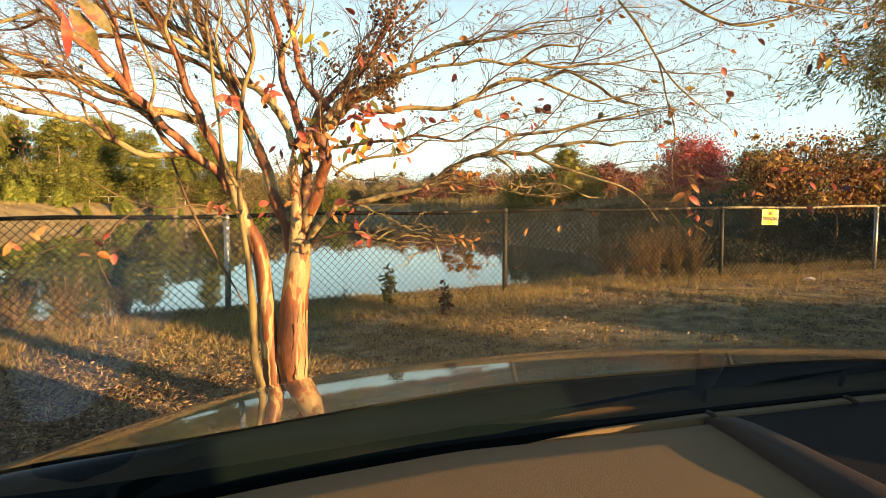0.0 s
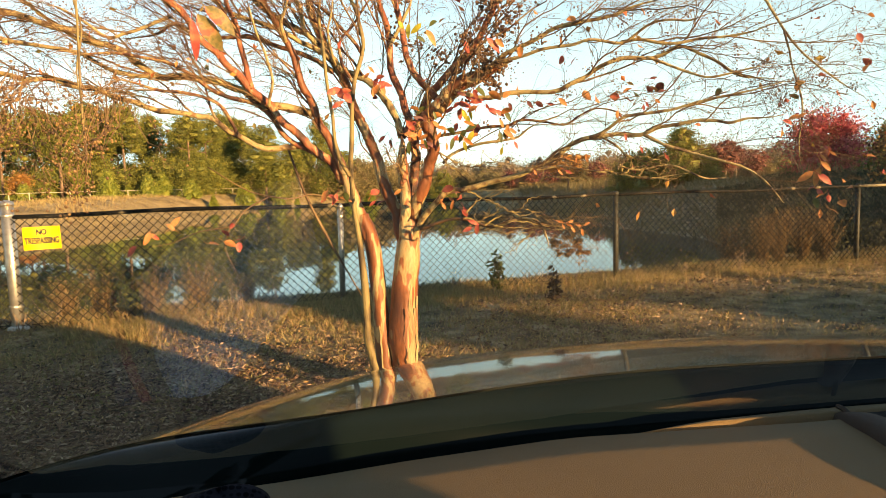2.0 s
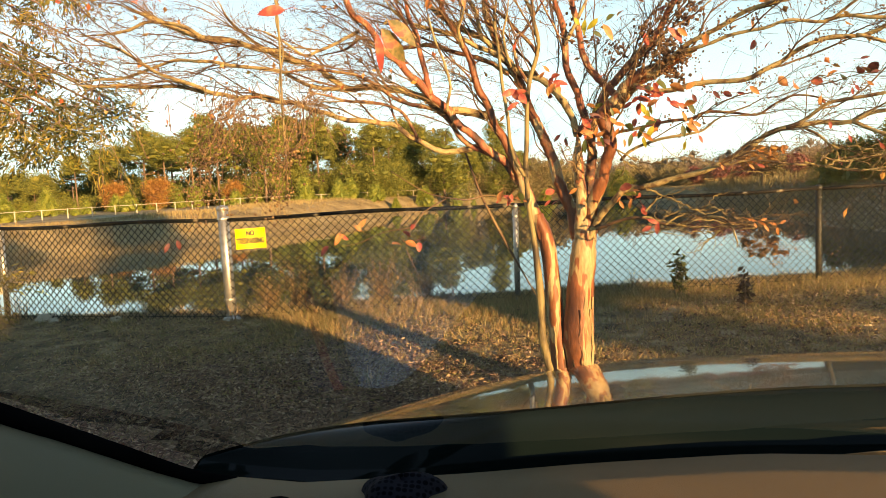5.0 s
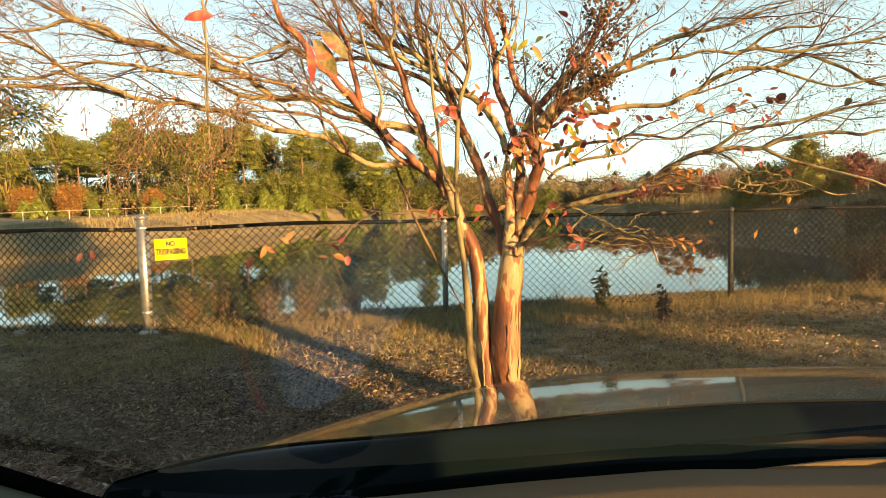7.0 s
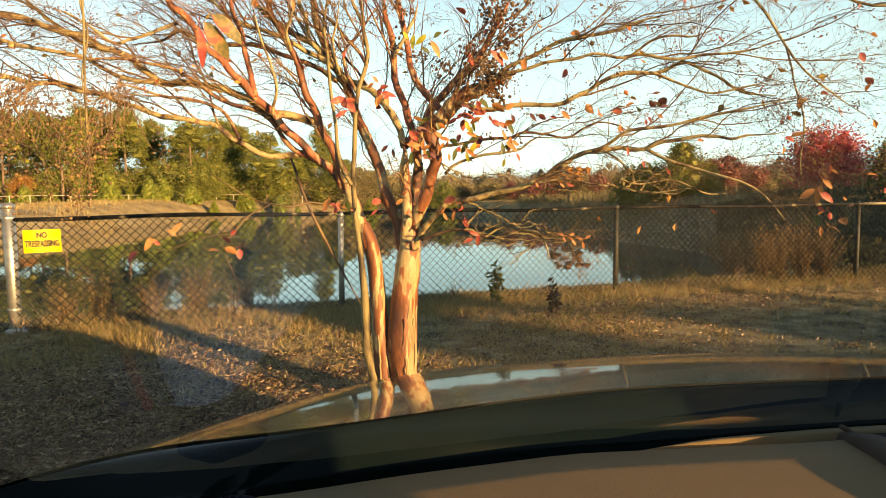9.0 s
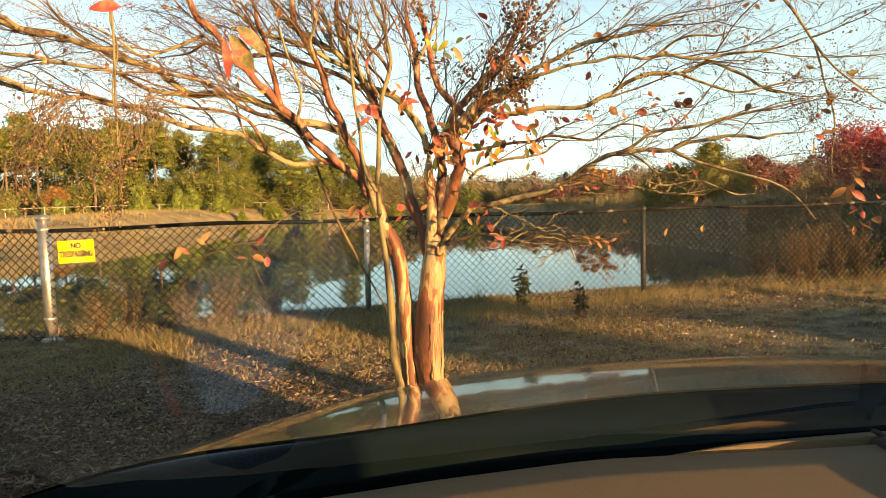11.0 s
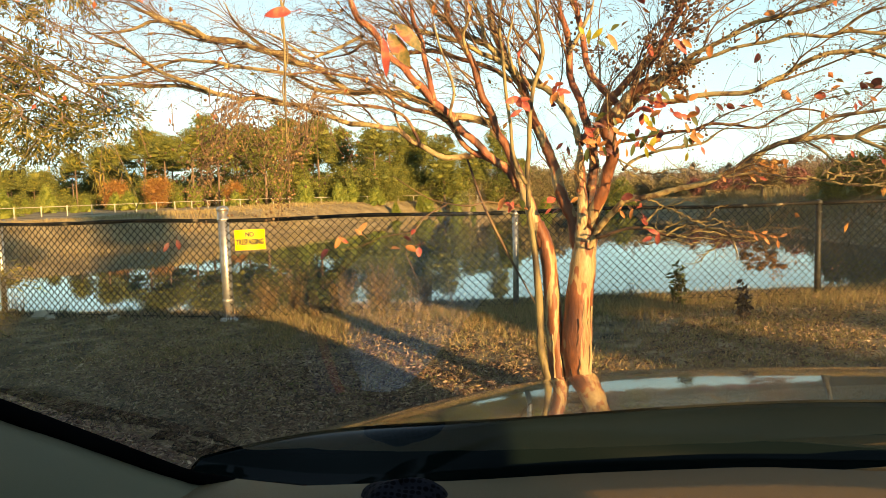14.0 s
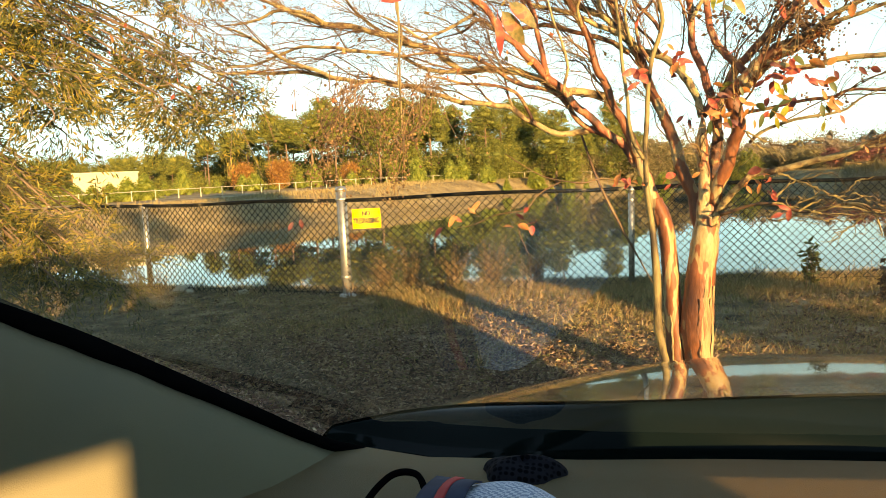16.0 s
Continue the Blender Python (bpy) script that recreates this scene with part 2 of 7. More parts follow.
def water_material():
    m, n, l, b = material("pond_water", 0.006)
    b.inputs["Base Color"].default_value = (0.018, 0.07, 0.08, 1)
    b.inputs["IOR"].default_value = 1.46
    co = n.new("ShaderNodeTexCoord")
    t = n.new("ShaderNodeTexNoise")
    t.inputs["Scale"].default_value, t.inputs["Detail"].default_value = 0.9, 4
    l.new(co.outputs["Object"], t.inputs["Vector"])
    bp = n.new("ShaderNodeBump")
    bp.inputs["Strength"].default_value, bp.inputs["Distance"].default_value = 0.005, 0.02
    l.new(t.outputs["Fac"], bp.inputs["Height"])
    l.new(bp.outputs[0], b.inputs["Normal"])
    return m


def paint_material():
    m, n, l, b = material("dark_car_paint", 0.22)
    b.inputs["Base Color"].default_value = (0.022, 0.026, 0.024, 1)
    b.inputs["Specular IOR Level"].default_value, b.inputs["Coat IOR"].default_value = 0.2, 1.42
    b.inputs["Coat Weight"].default_value, b.inputs["Coat Roughness"].default_value = 1.0, 0.03
    co = n.new("ShaderNodeTexCoord")
    t = n.new("ShaderNodeTexNoise")
    t.inputs["Scale"].default_value, t.inputs["Detail"].default_value = 25, 6
    l.new(co.outputs["Object"], t.inputs["Vector"])
    r = ramp(n, [(0.4, (0.015, 0.015, 0.015)), (0.75, (0.05, 0.05, 0.05))])
    l.new(t.outputs["Fac"], r.inputs[0])
    l.new(r.outputs[0], b.inputs["Coat Roughness"])
    return m


def glass_material():
    m, n, l, b = material("windshield_glass", 0.0)
    n.remove(b)
    tr, gl, mx, fr = n.new("ShaderNodeBsdfTransparent"), n.new("ShaderNodeBsdfGlossy"), n.new("ShaderNodeMixShader"), n.new("ShaderNodeFresnel")
    tr.inputs[0].default_value = (0.94, 0.98, 0.95, 1)
    gl.inputs["Roughness"].default_value = 0.0
    fr.inputs[0].default_value = 1.45
    l.new(fr.outputs[0], mx.inputs[0])
    l.new(tr.outputs[0], mx.inputs[1])
    l.new(gl.outputs[0], mx.inputs[2])
    l.new(mx.outputs[0], n["Material Output"].inputs[0])
    return m


M_WATER, M_PAINT, M_GLASS = water_material(), paint_material(), glass_material()

# ---- building blocks ----


class Bag:
    """Vertices and faces that become one mesh."""

    def __init__(self):
        self.v, self.f, self.n = [], [], 0

    def add(self, verts, faces):
        self.v.append(np.asarray(verts, float).reshape(-1, 3))
        self.f.extend([tuple(i + self.n for i in f) for f in faces])
        self.n += len(self.v[-1])

    def quads(self, q):
        """q: (k, 4, 3) corners."""
        q = np.asarray(q, float)
        k = len(q)
        self.v.append(q.reshape(-1, 3))
        idx = (np.arange(4 * k).reshape(k, 4) + self.n).tolist()
        self.f.extend(idx)
        self.n += 4 * k

    def tris(self, q):
        q = np.asarray(q, float)
        k = len(q)
        self.v.append(q.reshape(-1, 3))
        self.f.extend((np.arange(3 * k).reshape(k, 3) + self.n).tolist())
        self.n += 3 * k

    def mesh(self, name, mat, smooth=False):
        me = bpy.data.meshes.new(name)
        me.from_pydata(np.concatenate(self.v).tolist(), [], self.f)
        me.materials.append(mat)
        if smooth:
            me.shade_smooth()
        me.update()
        return me


def part(name, shape, mat, parent=None, label="", smooth=False, kind=""):
    """Links a Bag, a bmesh or a mesh as one object, under parent."""
    if isinstance(shape, Bag):
        me = shape.mesh(name, mat, smooth)
    elif isinstance(shape, bmesh.types.BMesh):
        me = bpy.data.meshes.new(name)
        shape.to_mesh(me)
        shape.free()
        me.materials.append(mat)
        if smooth:
            me.shade_smooth()
    else:
        me = shape
    ob = new(name, me)
    if parent:
        ob.parent = parent
    return tagged(ob, label=label, kind=kind)


def thing(name, m, label, category, group="", kind=""):
    ob = new(name)
    ob.empty_display_size = 0.2
    ob.matrix_world = m
    return tagged(ob, label, category, group, kind)


def tube(bag, pts, radii, sides=8, wobble=0.0, seed=0, cap=True):
    """A tapered tube along pts."""
    P = np.asarray(pts, float)
    n = len(P)
    T = np.gradient(P, axis=0)
    T /= np.linalg.norm(T, axis=1)[:, None] + 1e-9
    up = np.array([0, 0, 1.0]) if abs(T[0][2]) < 0.9 else np.array([1.0, 0, 0])
    a = np.cross(T[0], up)
    a /= np.linalg.norm(a)
    r = np.random.default_rng(seed)
    ph = np.linspace(0, 2 * np.pi, sides, endpoint=False)
    prof = 1 + wobble * r.normal(size=sides)
    V = []
    for i in range(n):
        a = a - T[i] * (a @ T[i])
        a /= np.linalg.norm(a) + 1e-9
        b = np.cross(T[i], a)
        pr = radii[i] * prof * (1 + 0.5 * wobble * r.normal(size=sides))
        V.append(P[i] + (np.cos(ph) * pr)[:, None] * a + (np.sin(ph) * pr)[:, None] * b)
    F = []
    for i in range(n - 1):
        for j in range(sides):
            k = (j + 1) % sides
            F.append((i * sides + j, i * sides + k, (i + 1) * sides + k, (i + 1) * sides + j))
    if cap:
        F.append(tuple(range(sides))[::-1])
        F.append(tuple((n - 1) * sides + j for j in range(sides)))
    bag.add(np.concatenate(V), F)


def spline(pts, per=5):
    """A smooth line through pts (Catmull-Rom), any number of columns."""
    P = np.asarray(pts, float)
    Q = np.vstack([2 * P[0] - P[1], P, 2 * P[-1] - P[-2]])
    out = []
    for i in range(1, len(Q) - 2):
        for s in np.linspace(0, 1, per, endpoint=False):
            p0, p1, p2, p3 = Q[i - 1:i + 3]
            out.append(0.5 * (2 * p1 + (p2 - p0) * s + (2 * p0 - 5 * p1 + 4 * p2 - p3) * s * s + (3 * p1 - p0 - 3 * p2 + p3) * s ** 3))
    out.append(P[-1])
    return np.array(out)


def box(bag, lo, hi):
    x0, y0, z0 = lo
    x1, y1, z1 = hi
    bag.add([(x0, y0, z0), (x1, y0, z0), (x1, y1, z0), (x0, y1, z0), (x0, y0, z1), (x1, y0, z1), (x1, y1, z1), (x0, y1, z1)],
            [(3, 2, 1, 0), (4, 5, 6, 7), (0, 1, 5, 4), (1, 2, 6, 5), (2, 3, 7, 6), (3, 0, 4, 7)])


def unit(v):
    return v / (np.linalg.norm(v, axis=-1, keepdims=True) + 1e-9)


def leaves(bag, at, along, length, width, r):
    """Folded leaf blades (two quads' worth of corners as a kite) at places, along directions."""
    at, along = np.asarray(at, float), unit(np.asarray(along, float))
    k = len(at)
    side = unit(np.cross(along, r.normal(size=(k, 3))))
    nor = np.cross(along, side)
    L = (length * r.uniform(0.6, 1.2, k))[:, None]
    W = (width * r.uniform(0.7, 1.2, k))[:, None]
    mid = at + along * L * 0.5
    q = np.stack([at, mid + side * W * 0.5 + nor * W * 0.15, at + along * L - nor * L * 0.1, mid - side * W * 0.5 + nor * W * 0.15], 1)
    bag.quads(q)


def strip(rows, name, mat, parent, label="", thick=0.0, smooth=True):
    """A skin through rows of points."""
    b = Bag()
    n = len(rows[0])
    V = np.concatenate(rows)
    F = []
    for i in range(len(rows) - 1):
        for j in range(n - 1):
            F.append((i * n + j, i * n + j + 1, (i + 1) * n + j + 1, (i + 1) * n + j))
    b.add(V, F)
    ob = part(name, b, mat, parent, label, smooth)
    if thick:
        mod = ob.modifiers.new("thickness", "SOLIDIFY")
        mod.thickness = thick
        mod.offset = -1
    return ob


# ---- ground and pond ----
POND = np.array([(-16, 8.5), (-9, 9.0), (-4, 11.5), (1.5, 14.5), (4.5, 18), (6.6, 26), (6.2, 33), (2, 45), (-5, 78), (-19, 99), (-38, 94), (-43, 76), (-37, 52), (-34, 32), (-36.5, 25), (-30, 16), (-22, 10)], float)
POND = np.vstack([spline(np.vstack([POND, POND[:1]]), 4)])[:-1]
WATER_Z = -1.3


def pond_distance(x, y):
    """Metres to the shore, minus inside the pond."""
    p = np.stack([x, y], -1)
    d = np.full(x.shape, 1e9)
    inside = np.zeros(x.shape, bool)
    for a, b in zip(POND, np.roll(POND, -1, 0)):
        ab = b - a
        s = np.clip(((p - a) @ ab) / (ab @ ab), 0, 1)
        d = np.minimum(d, np.linalg.norm(p - a - s[..., None] * ab, axis=-1))
        cross = ((a[1] > y) != (b[1] > y)) & (x < (b[0] - a[0]) * (y - a[1]) / (b[1] - a[1] + 1e-12) + a[0])
        inside ^= cross
    return np.where(inside, -d, d)


def ground_z(x, y):
    d = pond_distance(x, y)
    right = np.clip((x - 2) / 6, 0, 1) * np.clip((y - 16) / 10, 0, 1)
    left = np.clip((-18 - x) / 8, 0, 1)
    far = np.clip((y - 30) / 40, 0, 1)
    width = 2.8 + 8 * right + 3.5 * np.maximum(left, far)
    top = 0.0 + 1.3 * right + 0.45 * left + 0.5 * far * (1 - right)
    s = np.clip(d / width, 0, 1)
    s = s * s * (3 - 2 * s)
    z = WATER_Z + (top - WATER_Z) * s
    z = np.where(d < 0, WATER_Z + np.maximum(d * 0.4, -1.2), z)
    near = np.exp(-((x + 1) ** 2 + (y - 6) ** 2) / 150)
    return z + 0.03 * near * (np.sin(1.7 * x + 0.5 * y) * np.cos(1.3 * y - 0.4 * x)) * (d > 3)


def ground_sheet():
    ux = np.sinh(np.linspace(-5.3, 5.3, 221)) * 8.0 - 4
    uy = np.sinh(np.linspace(-4.6, 5.3, 221)) * 8.0 + 10
    X, Y = np.meshgrid(ux, uy)
    Zg = ground_z(X, Y)
    n = len(ux)
    V = np.stack([X, Y, Zg], -1).reshape(-1, 3)
    i = (np.arange(n - 1)[None] + np.arange(len(uy) - 1)[:, None] * n).reshape(-1)
    b = Bag()
    b.v, b.n = [V], len(V)
    b.f = np.stack([i, i + 1, i + n + 1, i + n], 1).tolist()
    sheet = part("ground", b, M_SOIL, smooth=True)
    sheet.data.materials.append(M_BANKSOIL)
    mid = V[np.array(b.f)].mean(1)
    sheet.data.polygons.foreach_set("material_index", ((np.hypot(mid[:, 0], mid[:, 1]) > 19) & (mid[:, 0] < -4)).astype(np.int32))
    tagged(sheet, "dry brown winter lawn falling to a pond", "ground", kind="structure")


ground_sheet()
wb = Bag()
wb.add([(-60, 5, WATER_Z), (14, 5, WATER_Z), (14, 110, WATER_Z), (-60, 110, WATER_Z)], [(0, 1, 2, 3)])
tagged(part("water", wb, M_WATER), "still pond water mirroring trees and sky", "pond", kind="structure")

# ---- fence ----
POSTS = [(-20.0, 4.1), (-16.2, 4.7), (-12.6, 5.3), (-9.13, 5.87), (-5.76, 6.44), (-2.66, 8.29), (0.94, 10.14), (4.89, 11.81), (8.4, 13.08), (12.2, 14.4), (16.0, 15.7), (20.0, 17.1)]
FENCE_H = 1.24


def line_post(x, y, h, r, mat, label, lean=0.0):
    p = thing("fence_post", pose(x, y, 0, 0, lean, 0), label, "fence post", "posts of the chain-link fence")
    b = Bag()
    tube(b, [(0, 0, -0.2), (0, 0, h * 0.5), (0, 0, h)], [r, r, r], 14)
    part("pole", b, mat, p, smooth=True)
    c = Bag()
    tube(c, [(0, 0, h - 0.01), (0, 0, h + 0.02), (0, 0, h + 0.045), (0, 0, h + 0.055)], [r * 1.15, r * 1.15, r * 0.8, r * 0.2], 14)
    part("cap", c, mat, p, smooth=True)
    for z in (0.25, 0.7, h - 0.12):
        t = Bag()
        tube(t, [(0, 0, z), (0, 0, z + 0.018)], [r * 1.16, r * 1.16], 14)
        part("tie_band", t, mat, p)
    return p


for i, (x, y) in enumerate(POSTS):
    if i == 4:
        p = line_post(x, y, 1.36, 0.064, M_GALV, "thick shiny galvanised corner post of the chain-link fence", -1.0)
        b = Bag()
        tube(b, [(0, 0, -0.05), (0, 0, 0.03), (0, 0, 0.045)], [0.12, 0.11, 0.075], 12)
        part("footing", b, M_WHITE, p, "pale concrete footing")
    elif i in (3, 5, 8):
        line_post(x, y, 1.2, 0.037, M_GALV, "grey galvanised line post of the chain-link fence", 0.5)
    else:
        line_post(x, y, 1.24, 0.04, M_DARKSTEEL, "dark line post of the chain-link fence")


def fence_run(i):
    """The wire mesh and top rail between two posts."""
    a, b = np.array(POSTS[i]), np.array(POSTS[i + 1])
    L = np.linalg.norm(b - a)
    d = (b - a) / L
    yaw = math.degrees(math.atan2(d[1], d[0]))
    run = thing("chain_link_panel", pose(a[0], a[1], 0, 0, 0, yaw), "dark chain-link mesh panel strung between fence posts", "fence panel", "panels of the chain-link fence")
    w, h = 0.098, 0.098
    nx, nz = int(L / (w / 2)), int(FENCE_H / (h / 2))
    r = 0.0072
    k = np.arange(nz + 1)
    z = FENCE_H - 0.01 - k * h / 2
    out = Bag()
    for j in range(nx):
        x = (j + ((k + j) % 2)) * w / 2
        sag = 0.012 * np.sin(np.pi * x / L) * np.sin(1.3 * x + i)
        yv = 0.004 * np.where((k + j) % 2 == 0, 1, -1) - 0.04
        P = np.stack([x, yv + 0.02 * np.sin(0.9 * x + i) * (1 - z / FENCE_H), z + sag], -1)
        ring = np.array([(r, 0, 0), (-r * 0.5, r * 0.87, 0), (-r * 0.5, -r * 0.87, 0)])
        V = (P[:, None] + ring[None]).reshape(-1, 3)
        F = []
        for m in range(nz):
            for q in range(3):
                n = (q + 1) % 3
                F.append((3 * m + q, 3 * m + n, 3 * m + 3 + n, 3 * m + 3 + q))
        out.add(V, F)
    part("wire_mesh", out, M_WIRE, run, kind="stuff")
    rail = Bag()
    xs = np.linspace(0, L, 9)
    tube(rail, [(x, -0.01, FENCE_H + 0.012 * math.sin(2.2 * x + i)) for x in xs], 0.025 * (1 + 0.12 * np.sin(np.arange(9) * 2.7 + i)), 10)
    # right-hand runs take the sunlit tone
    part("top_rail", rail, M_LITRAIL if i >= 7 else M_RAIL, run, smooth=True)
    tw = Bag()
    tube(tw, [(x, -0.04, 0.05) for x in xs], [0.004] * 9, 5)
    part("tension_wire", tw, M_WIRE, run)


for i in range(len(POSTS) - 1):
    fence_run(i)


def sign(x, y, z, yaw, w, h):
    s = thing("warning_sign", pose(x, y, z, 0, 2.5 if w > 0.37 else -1.0, yaw), "yellow no trespassing sign wired to the chain-link fence", "sign", "warning signs on the fence")
    b = bmesh.new()
    bmesh.ops.create_grid(b, x_segments=8, y_segments=4, size=0.5)
    for v in b.verts:
        v.co = Vector((v.co.x * w, 0.006 * math.sin(6 * v.co.x), v.co.y * h))
    ext = bmesh.ops.extrude_face_region(b, geom=b.faces[:])
    for e in ext["geom"]:
        if isinstance(e, bmesh.types.BMVert):
            e.co.y += 0.003
    plate = part("plate", b, M_YELLOW, s, "bright yellow plate")
    for text, size, dz, wide in (("NO", 0.085, 0.038, 0.10), ("TRESPASSING", 0.095, -0.058, 0.92 * w)):
        cu = bpy.data.curves.new("lettering", "FONT")
        cu.body, cu.size, cu.align_x, cu.extrude, cu.offset = text, size, "CENTER", 0.001, 0.003
        ob = new("lettering", cu)
        me = bpy.data.meshes.new_from_object(ob.evaluated_get(bpy.context.evaluated_depsgraph_get()))
        bpy.data.objects.remove(ob)
        me.materials.append(M_BLACK)
        span = max(v.co.x for v in me.vertices) - min(v.co.x for v in me.vertices)
        me.transform(pose(0, -0.010, dz, 90, 0, 0) @ Matrix.Diagonal((wide / span, 1, 1, 1)))
        part("lettering", me, M_BLACK, s, "black lettering")
    return s


sign(-5.46, 6.53, 0.995, 31, 0.36, 0.25)
sign(5.88, 12.11, 1.07, 20, 0.38, 0.28)

# ---- crape myrtle ----
TREE = np.array((-1.02, 4.46, 0.0))
tree = thing("crape_myrtle", Matrix.Translation(TREE), "multi-trunk crape myrtle with peeling bark, seed pods and few leaves", "tree")
BOUGHS = {}


def limb(name, *pts):
    P = spline([(p[0] - TREE[0], p[1] - TREE[1], p[2], p[3]) for p in pts], 5)
    BOUGHS[name] = P
    trunk = name.startswith("trunk")
    if not trunk:
        P[-8:, 3] *= np.linspace(1.0, 0.22, 8)
    s = len(BOUGHS)
    rl = np.random.default_rng(s)
    jit = rl.normal(size=(len(P), 3)) * P[:, 3:4] * 0.06 * (1 if not trunk else 0.5)
    if not trunk:
        k = np.arange(len(P))[:, None]
        jit = jit + (0.004 if name[0] == "s" else 0.007) * np.sin(k * rl.uniform(0.25, 0.6, 3) + rl.uniform(0, 6, 3)) * np.minimum(1, k / 4)
    b = Bag()
    tube(b, P[:, :3] + jit, P[:, 3] * (1 + 0.03 * np.sin(np.arange(len(P)) * 0.9)), 16 if trunk else 10, 0.05, s)
    thick = P[0, 3] > 0.04
    part("trunk" if trunk else "limb", b, M_TWIG if name in ("drop", "dropb", "dropc", "B3c", "stick") else M_SHOOT if name in ("shoot", "shoot2", "hang", "hangc") else M_BARK if thick and name != "B3" else M_REDLIMB if name in ("A1", "A2", "A2b", "A7", "B0", "B1r", "B2", "B2u", "B2b") else M_LIMB if name in ("A8", "A11", "A12", "B2d", "B6", "top1", "top2") else M_LIMBPALE, tree, smooth=True)


def grow_tree():
    limb('C1', (1.11, 4.91, 3.08, 0.0110), (1.26, 4.91, 2.84, 0.0099), (1.40, 4.91, 2.65, 0.0099), (1.55, 4.91, 2.41, 0.0083), (1.67, 4.86, 2.24, 0.0072), (1.88, 4.86, 2.06, 0.0060), (2.02, 4.81, 1.93, 0.0050))
    limb('C2', (1.41, 4.71, 2.97, 0.0132), (1.61, 4.71, 2.78, 0.0114), (1.82, 4.71, 2.68, 0.0102), (2.02, 4.66, 2.60, 0.0090), (2.26, 4.61, 2.62, 0.0078), (2.48, 4.61, 2.70, 0.0066))
    limb('C4', (1.55, 4.91, 2.41, 0.0077), (1.61, 4.91, 2.19, 0.0063), (1.67, 4.91, 1.95, 0.0063), (1.66, 4.91, 1.69, 0.0049), (1.69, 4.91, 1.44, 0.0028))
    limb('C5', (1.72, 4.51, 2.87, 0.0091), (2.09, 4.51, 2.73, 0.0077), (2.40, 4.46, 2.67, 0.0063), (2.70, 4.41, 2.59, 0.0049), (3.03, 4.41, 2.55, 0.0035))
    limb('trunkA', (-1.141, 4.48, -0.11, 0.078), (-1.146, 4.48, 0.19, 0.062), (-1.158, 4.48, 0.43, 0.056), (-1.175, 4.48, 0.71, 0.053), (-1.195, 4.48, 0.93, 0.051), (-1.216, 4.48, 1.10, 0.048), (-1.248, 4.48, 1.19, 0.045), (-1.275, 4.48, 1.26, 0.040))
    limb('trunkB', (-1.006, 4.49, -0.13, 0.104), (-1.007, 4.49, 0.19, 0.094), (-1.008, 4.49, 0.52, 0.097), (-0.975, 4.49, 0.90, 0.083), (-0.948, 4.49, 1.11, 0.073), (-0.936, 4.49, 1.23, 0.060))
    limb('shoot', (-1.12, 4.30, -0.01, 0.027), (-1.18, 4.30, 0.24, 0.027), (-1.21, 4.30, 0.44, 0.027), (-1.22, 4.30, 0.71, 0.027), (-1.26, 4.30, 1.19, 0.018), (-1.28, 4.30, 1.40, 0.017), (-1.29, 4.30, 1.55, 0.017), (-1.27, 4.30, 1.73, 0.016), (-1.27, 4.30, 1.92, 0.015), (-1.24, 4.30, 2.10, 0.014), (-1.20, 4.30, 2.25, 0.014), (-1.17, 4.30, 2.39, 0.013), (-1.20, 4.30, 2.53, 0.012), (-1.25, 4.30, 2.65, 0.012), (-1.30, 4.30, 2.82, 0.011))
    limb('stick', (-1.83, 4.60, 1.73, 0.008), (-1.67, 4.50, 1.39, 0.010), (-1.48, 4.45, 1.03, 0.012), (-1.27, 4.40, 0.70, 0.012))
    limb('dropb', (-1.78, 4.10, 1.40, 0.0042), (-1.91, 4.05, 1.33, 0.0048), (-2.00, 4.00, 1.22, 0.0048), (-2.22, 4.00, 1.19, 0.0036), (-2.40, 4.00, 1.13, 0.0036), (-2.57, 4.00, 1.09, 0.0024))
    limb('dropc', (-2.00, 4.00, 1.22, 0.0036), (-2.05, 4.00, 1.08, 0.0036), (-2.00, 4.00, 0.97, 0.0036), (-1.94, 4.00, 0.87, 0.0024))
    limb('hang', (-2.46, 3.30, 2.68, 0.007), (-2.45, 3.30, 2.55, 0.007), (-2.44, 3.30, 2.37, 0.006), (-2.45, 3.30, 2.02, 0.006), (-2.46, 3.30, 1.71, 0.005), (-2.45, 3.30, 1.41, 0.003))
    limb('hangc', (-2.45, 3.35, 2.69, 0.005), (-2.49, 3.35, 2.51, 0.005), (-2.46, 3.35, 2.32, 0.005), (-2.51, 3.35, 2.10, 0.004), (-2.48, 3.35, 1.81, 0.004), (-2.53, 3.35, 1.51, 0.004))
    limb('drop', (-2.13, 4.00, 1.60, 0.0024), (-1.93, 4.00, 1.48, 0.0036), (-1.86, 4.10, 1.42, 0.0036), (-1.70, 4.20, 1.39, 0.0048), (-1.58, 4.30, 1.41, 0.0060), (-1.44, 4.30, 1.38, 0.0060), (-1.36, 4.50, 1.35, 0.0072))
    limb('A1', (-1.225, 4.49, 1.08, 0.046), (-1.295, 4.48, 1.29, 0.044), (-1.36, 4.46, 1.46, 0.040), (-1.41, 4.44, 1.61, 0.035), (-1.46, 4.42, 1.77, 0.031), (-1.52, 4.40, 1.88, 0.027), (-1.56, 4.39, 1.99, 0.026), (-1.61, 4.38, 2.09, 0.026), (-1.63, 4.36, 2.20, 0.025), (-1.66, 4.35, 2.31, 0.024), (-1.71, 4.33, 2.43, 0.023), (-1.77, 4.32, 2.54, 0.022), (-1.82, 4.30, 2.65, 0.022), (-1.83, 4.29, 2.76, 0.021), (-1.86, 4.27, 2.90, 0.020), (-1.90, 4.25, 3.06, 0.019))
